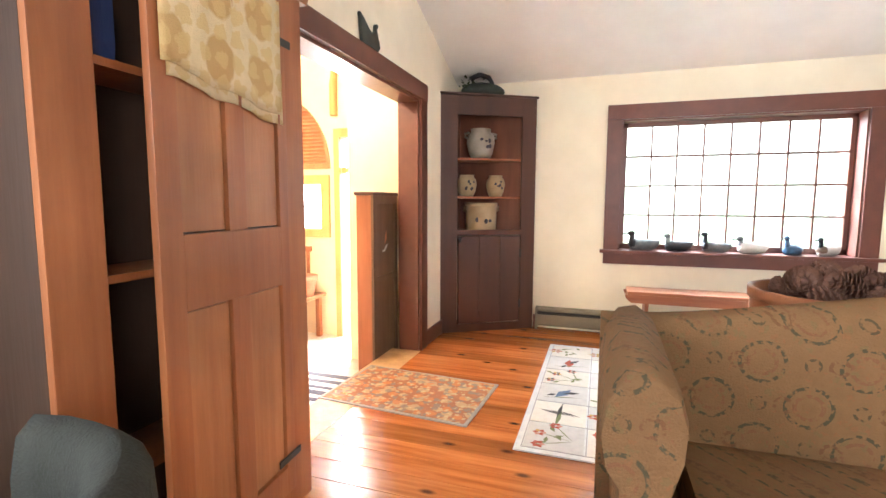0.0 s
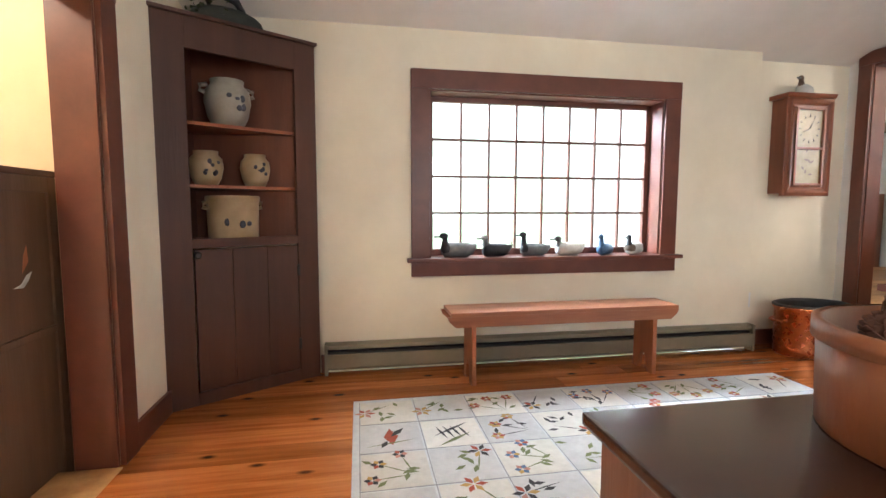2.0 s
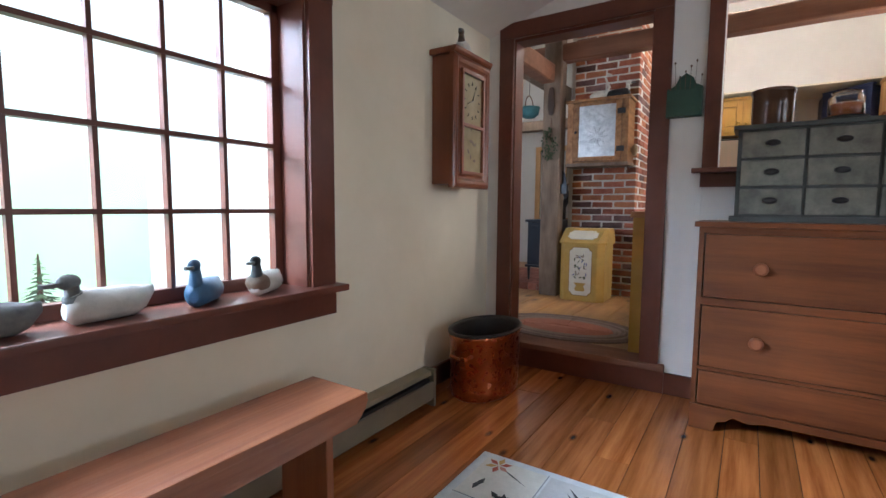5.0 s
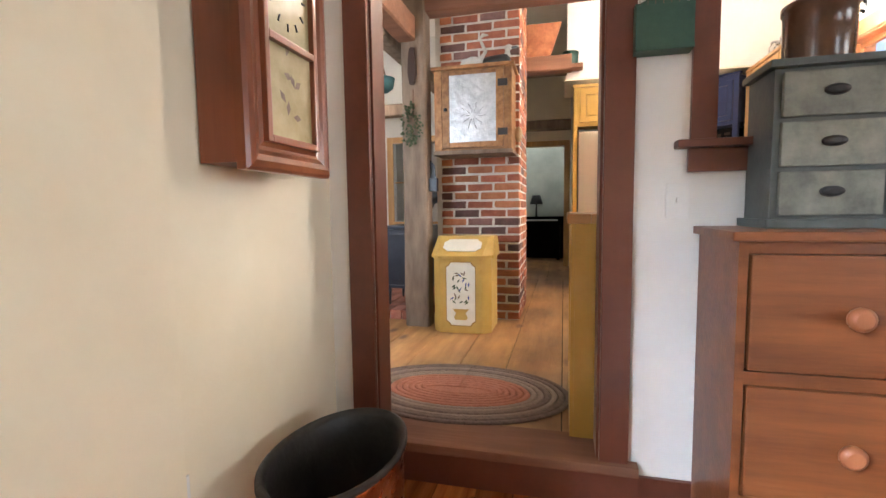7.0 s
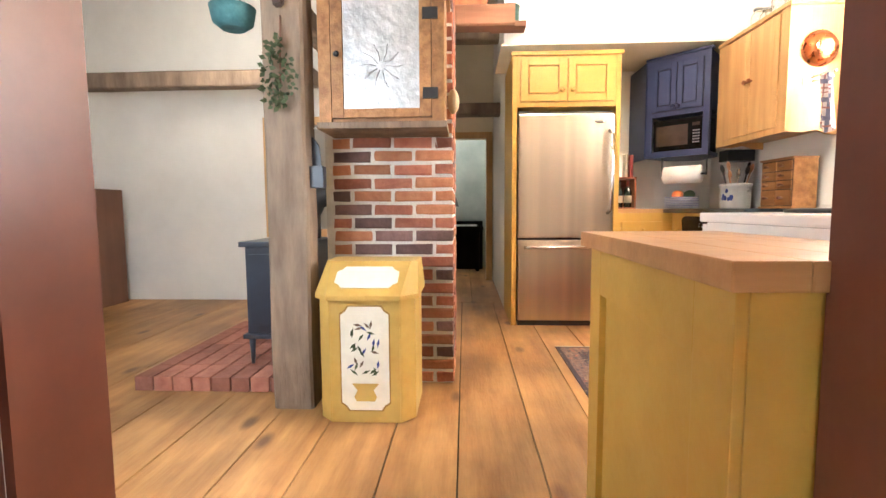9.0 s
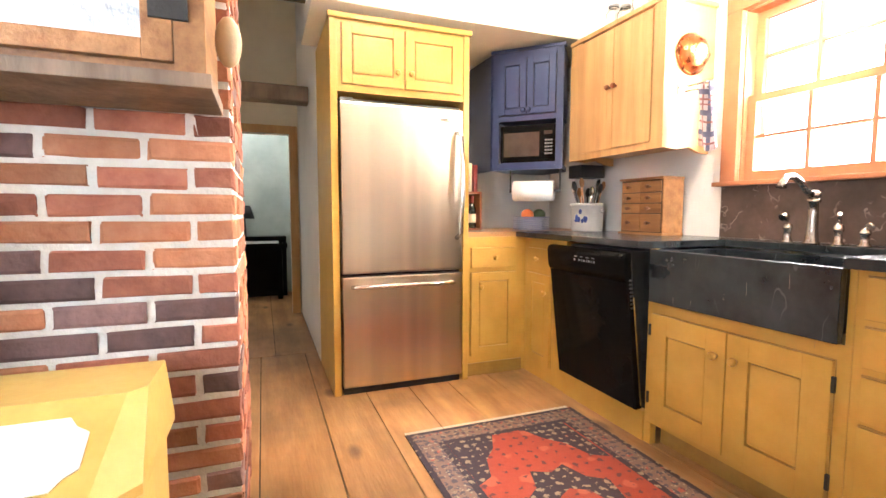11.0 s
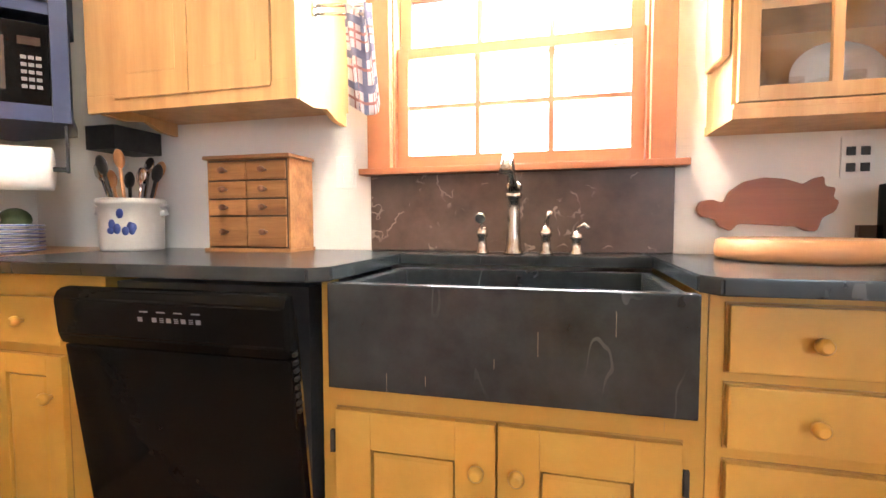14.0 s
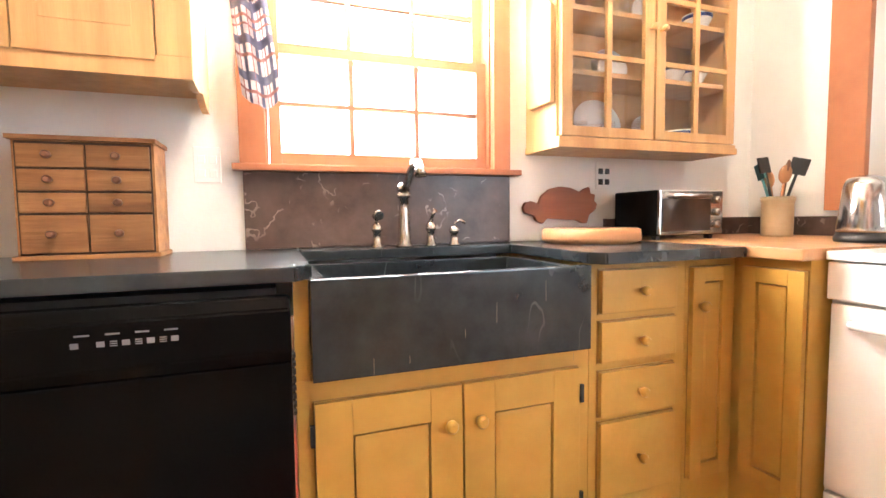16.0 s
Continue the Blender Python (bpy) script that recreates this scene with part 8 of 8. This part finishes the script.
for b in ((-1.8, 4.07, FZ, -1.74, 4.1, 1.75), (-1.38, 4.07, FZ, -1.333, 4.1, 1.75), (-1.8, 4.07, 1.75, -1.333, 4.1, 1.83), (-1.74, 4.11, 1.42, -1.38, 4.16, 1.47)):
    part("casing", boxes(b, bevel=0.003), amber_wood, gd)
p = part("pane", boxes((-1.74, 4.14, FZ, -1.38, 4.145, 1.75)), glass, gd)
p.visible_shadow = False
fw = thing("window_6", pose(0, 0, 0), "small foyer window with blind in amber wood casing", "window", kind="structure")
for b in ((-2.4, 4.07, 0.8, -2.31, 4.1, 1.4), (-1.95, 4.07, 0.8, -1.86, 4.1, 1.4), (-2.31, 4.07, 1.32, -1.95, 4.1, 1.4), (-2.31, 4.07, 0.8, -1.95, 4.1, 0.88)):
    part("casing", boxes(b, bevel=0.003), amber_wood, fw)
p = part("pane", boxes((-2.31, 4.15, 0.88, -1.95, 4.155, 1.32)), glass, fw)
p.visible_shadow = False
part("muntin", boxes((-2.31, 4.14, 1.09, -1.95, 4.16, 1.105)), amber_wood, fw)
part("blind", boxes(*[(-2.31, 4.12, 1.25 + 0.012 * k, -1.95, 4.14, 1.257 + 0.012 * k) for k in range(6)]), light_pine, fw)
sv = thing("arched_shutter", pose(-2.18, 4.1, 1.46), "terracotta gothic arched louvred shutter on the wall", "shutter")
arch = [(-0.33, 0)] + [(0.33 - 0.66 * math.cos(a), 0.73 * math.sin(a)) for a in [k * math.pi / 30 for k in range(11)]]
outer = arch + [(-x, z) for x, z in arch[::-1][1:]]
part("frame", prism(bmesh.new(), outer, -0.02, -0.001, "y"), louvre_red, sv)
part("centre_post", boxes((-0.03, -0.04, 0, 0.03, -0.02, 0.62)), louvre_red, sv)
for k in range(16):
    z = 0.04 + 0.034 * k
    w = (0.66 * math.sqrt(max(0.0, 1 - (z / 0.73) ** 2)) - 0.33) * 0.9
    for s in (-1, 1):
        if w > 0.06:
            lo, hi = sorted((s * 0.035, s * w))
            part("slat", prism(bmesh.new(), [(-0.036, z), (-0.02, z + 0.02), (-0.018, z + 0.024), (-0.04, z + 0.004)], lo, hi, "x"), louvre_red, sv)
ga = thing("arched_window_trim", pose(-1.56, 4.1, 1.95), "amber gothic arched trim above the foyer door", "trim", kind="structure")
part("arch", tube(bmesh.new(), [(-0.24, -0.01, 0), (-0.24, -0.01, 0.3), (-0.2, -0.01, 0.6), (0.0, -0.01, 0.95), (0.2, -0.01, 0.6), (0.24, -0.01, 0.3), (0.24, -0.01, 0)], 0.04, 8), amber_wood, ga)
fb = thing("foyer_bench", pose(-2.85, 3.72, FZ), "reddish wooden slatted bench with back along the foyer wall", "bench")
for x in (0.04, 0.52, 0.86):
    for y in (0.02, 0.28):
        part("leg", boxes((x, y, 0, x + 0.045, y + 0.045, 0.4), bevel=0.003), red_wood, fb)
part("seat", boxes((0, 0, 0.4, 0.95, 0.34, 0.43), bevel=0.004), red_wood_x, fb)
part("stretcher", boxes((0.04, 0.03, 0.14, 0.9, 0.06, 0.18), bevel=0.002), red_wood_x, fb)
part("back_rail", boxes((0.0, 0.31, 0.83, 0.8, 0.335, 0.88), bevel=0.003), red_wood_x, fb)
for k in range(6):
    part("back_slat", boxes((0.02 + 0.145 * k, 0.312, 0.43, 0.05 + 0.145 * k, 0.33, 0.83), bevel=0.002), red_wood, fb)
for x, r in ((-2.36, 0.13), (-2.03, 0.12)):
    po_ = thing("flower_pot", pose(x, 3.88, FZ + 0.43), "round terracotta flower pot standing on the foyer bench", "pot", "pots on the bench")
    part("pot", lathe(bmesh.new(), [(r * 0.75, 0), (r * 0.97, 0.14), (r * 1.08, 0.145), (r * 1.1, 0.19), (r, 0.19), (r * 0.7, 0.06)]), terracotta, po_)
    part("soil", lathe(bmesh.new(), [(r * 0.94, 0.155), (r * 0.96, 0.16), (r * 0.4, 0.17)]), cone_brown, po_)
fc = thing("painted_cupboard", pose(-1.03, 3.1, FZ), "half-height dark cupboard with painted bird standing beside the opening", "cupboard")
part("body", boxes((0, 0, 0, 0.115, 0.41, 1.36), bevel=0.003), red_wood, fc)
part("top", boxes((-0.012, -0.012, 1.36, 0.14, 0.415, 1.385), bevel=0.004), cabinet_brown, fc)
d = part("door", boxes((0.116, 0.0, 0.02, 0.134, 0.05, 1.36), (0.116, 0.36, 0.02, 0.134, 0.41, 1.36), (0.116, 0.05, 1.3, 0.134, 0.36, 1.36), (0.116, 0.05, 0.02, 0.134, 0.36, 0.08), (0.116, 0.05, 0.74, 0.134, 0.36, 0.77), bevel=0.003), dutch_green, fc)
part("panel", boxes((0.114, 0.05, 0.08, 0.124, 0.36, 1.3)), dutch_green, d)
part("painted_bird", prism(bmesh.new(), [(0.15, 0.95), (0.19, 0.96), (0.22, 0.99), (0.25, 1.0), (0.23, 0.97), (0.2, 0.945)], 0.124, 0.1255, "x"), wool_cream, d, "small painted bird")
part("painted_leaf", prism(bmesh.new(), [(0.2, 1.0), (0.21, 1.06), (0.23, 1.1), (0.235, 1.04)], 0.124, 0.1255, "x"), louvre_red, d)
sr = thing("striped_rug", pose(-1.3, 2.75, FZ), "black and pale striped woven rug on the foyer floor", "rug")
part("ground", boxes((-0.38, -0.5, 0.001, 0.38, 0.42, 0.007), bevel=0.002), stripe_pale, sr)
for k in range(9):
    part("stripe", boxes((-0.38, -0.48 + 0.1 * k, 0.0068, 0.38, -0.44 + 0.1 * k + 0.012 * (k % 3), 0.0085)), stripe_dark, sr)

# ---- outdoors ----
grass = mat("pale_lawn", (0.12, 0.17, 0.06), (0.2, 0.26, 0.1), 0.95, 4, bump=0.3, bscale=20, blotch=0.3)
setting("ground", boxes((-60, -60, -0.6, 60, 60, -0.45)), grass, "grassy ground outside the house", "ground")
# glowing sheets stand in for overbright daylight; garden sheet blends green to white upward
bright = glow("hazy_daylight", (1.0, 1.0, 1.0), 4.0)
garden_glow = glow("garden_backdrop_glow", (1.0, 1.0, 1.0), 1.7)
_nt = garden_glow.node_tree
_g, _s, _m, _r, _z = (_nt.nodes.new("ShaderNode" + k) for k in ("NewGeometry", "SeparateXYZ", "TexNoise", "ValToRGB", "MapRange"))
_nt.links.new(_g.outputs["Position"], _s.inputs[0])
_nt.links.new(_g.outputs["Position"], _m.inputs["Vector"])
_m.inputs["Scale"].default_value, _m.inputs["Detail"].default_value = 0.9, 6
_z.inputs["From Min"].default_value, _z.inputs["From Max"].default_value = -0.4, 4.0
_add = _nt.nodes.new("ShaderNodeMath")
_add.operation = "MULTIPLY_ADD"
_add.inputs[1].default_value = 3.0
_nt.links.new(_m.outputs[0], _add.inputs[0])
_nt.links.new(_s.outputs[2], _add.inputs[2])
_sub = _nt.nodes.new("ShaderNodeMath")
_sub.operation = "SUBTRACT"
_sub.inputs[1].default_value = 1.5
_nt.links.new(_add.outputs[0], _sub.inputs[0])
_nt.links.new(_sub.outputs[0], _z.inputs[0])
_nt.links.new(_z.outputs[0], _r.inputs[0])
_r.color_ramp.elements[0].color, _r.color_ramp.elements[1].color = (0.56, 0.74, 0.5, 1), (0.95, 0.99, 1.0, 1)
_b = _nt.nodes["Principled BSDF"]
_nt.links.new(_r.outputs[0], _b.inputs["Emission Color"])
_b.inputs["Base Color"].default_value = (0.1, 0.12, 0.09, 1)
haze_green = mat("light_fir_needles", (0.08, 0.13, 0.05), (0.14, 0.2, 0.08), 0.8, 10, bump=0.2)


def clapboards(name, x, y0, y1, z0, z1, label):
    t = thing(name, pose(0, 0, 0), label, "wall", kind="structure")
    n_ = int((z1 - z0) / 0.11)
    for k in range(n_):
        z = z0 + 0.11 * k
        part("clapboard", prism(bmesh.new(), [(x, z), (x - 0.018, z), (x - 0.004, z + 0.118), (x, z + 0.118)], y0, y1, "y"), white_enamel, t)
    part("sheathing", boxes((x, y0, z0, x + 0.1, y1, z1)), white_enamel, t)


clapboards("wing_wall", 3.6, 4.9, 6.6, -0.4, 3.4, "white clapboard wall of the house wing outside")
setting("backdrop", boxes((-14, 12, -0.45, 20, 12.1, 9)), garden_glow, "bright hazy daylight beyond the garden", "backdrop")
setting("backdrop_kitchen", boxes((-2, -8.1, -0.45, 16, -8, 12)), bright, "bright hazy daylight beyond the kitchen window", "backdrop")
setting("backdrop_foyer", boxes((-7, 7.9, -0.45, -1.0, 8, 8)), bright, "bright hazy daylight beyond the foyer", "backdrop")
for k in range(7):
    tr_ = thing("young_fir", pose(-6 + 3.1 * k + rnd.uniform(-1, 1), 10 + rnd.uniform(-0.8, 1), -0.45), "hazy young fir tree in the garden", "tree", "garden trees")
    hgt = rnd.uniform(0.8, 1.3)
    part("trunk", rod(bmesh.new(), (0, 0, 0), (0, 0, hgt), 0.05, 0.01), brown_wood, tr_)
    bm = bmesh.new()
    for q in range(160):
        h = rnd.uniform(0.15, 1.0)
        r = (1 - h) * hgt * 0.34 + 0.03
        a = rnd.uniform(0, 6.28)
        c = Vector((0, 0, h * hgt))
        d_ = Vector((math.cos(a), math.sin(a), -0.25))
        s_ = Vector((-math.sin(a), math.cos(a), 0)) * r * 0.2
        bm.faces.new([bm.verts.new(v) for v in (c, c + d_ * r * 0.6 + s_, c + d_ * r, c + d_ * r * 0.6 - s_)])
    part("crown", bm, haze_green, tr_)
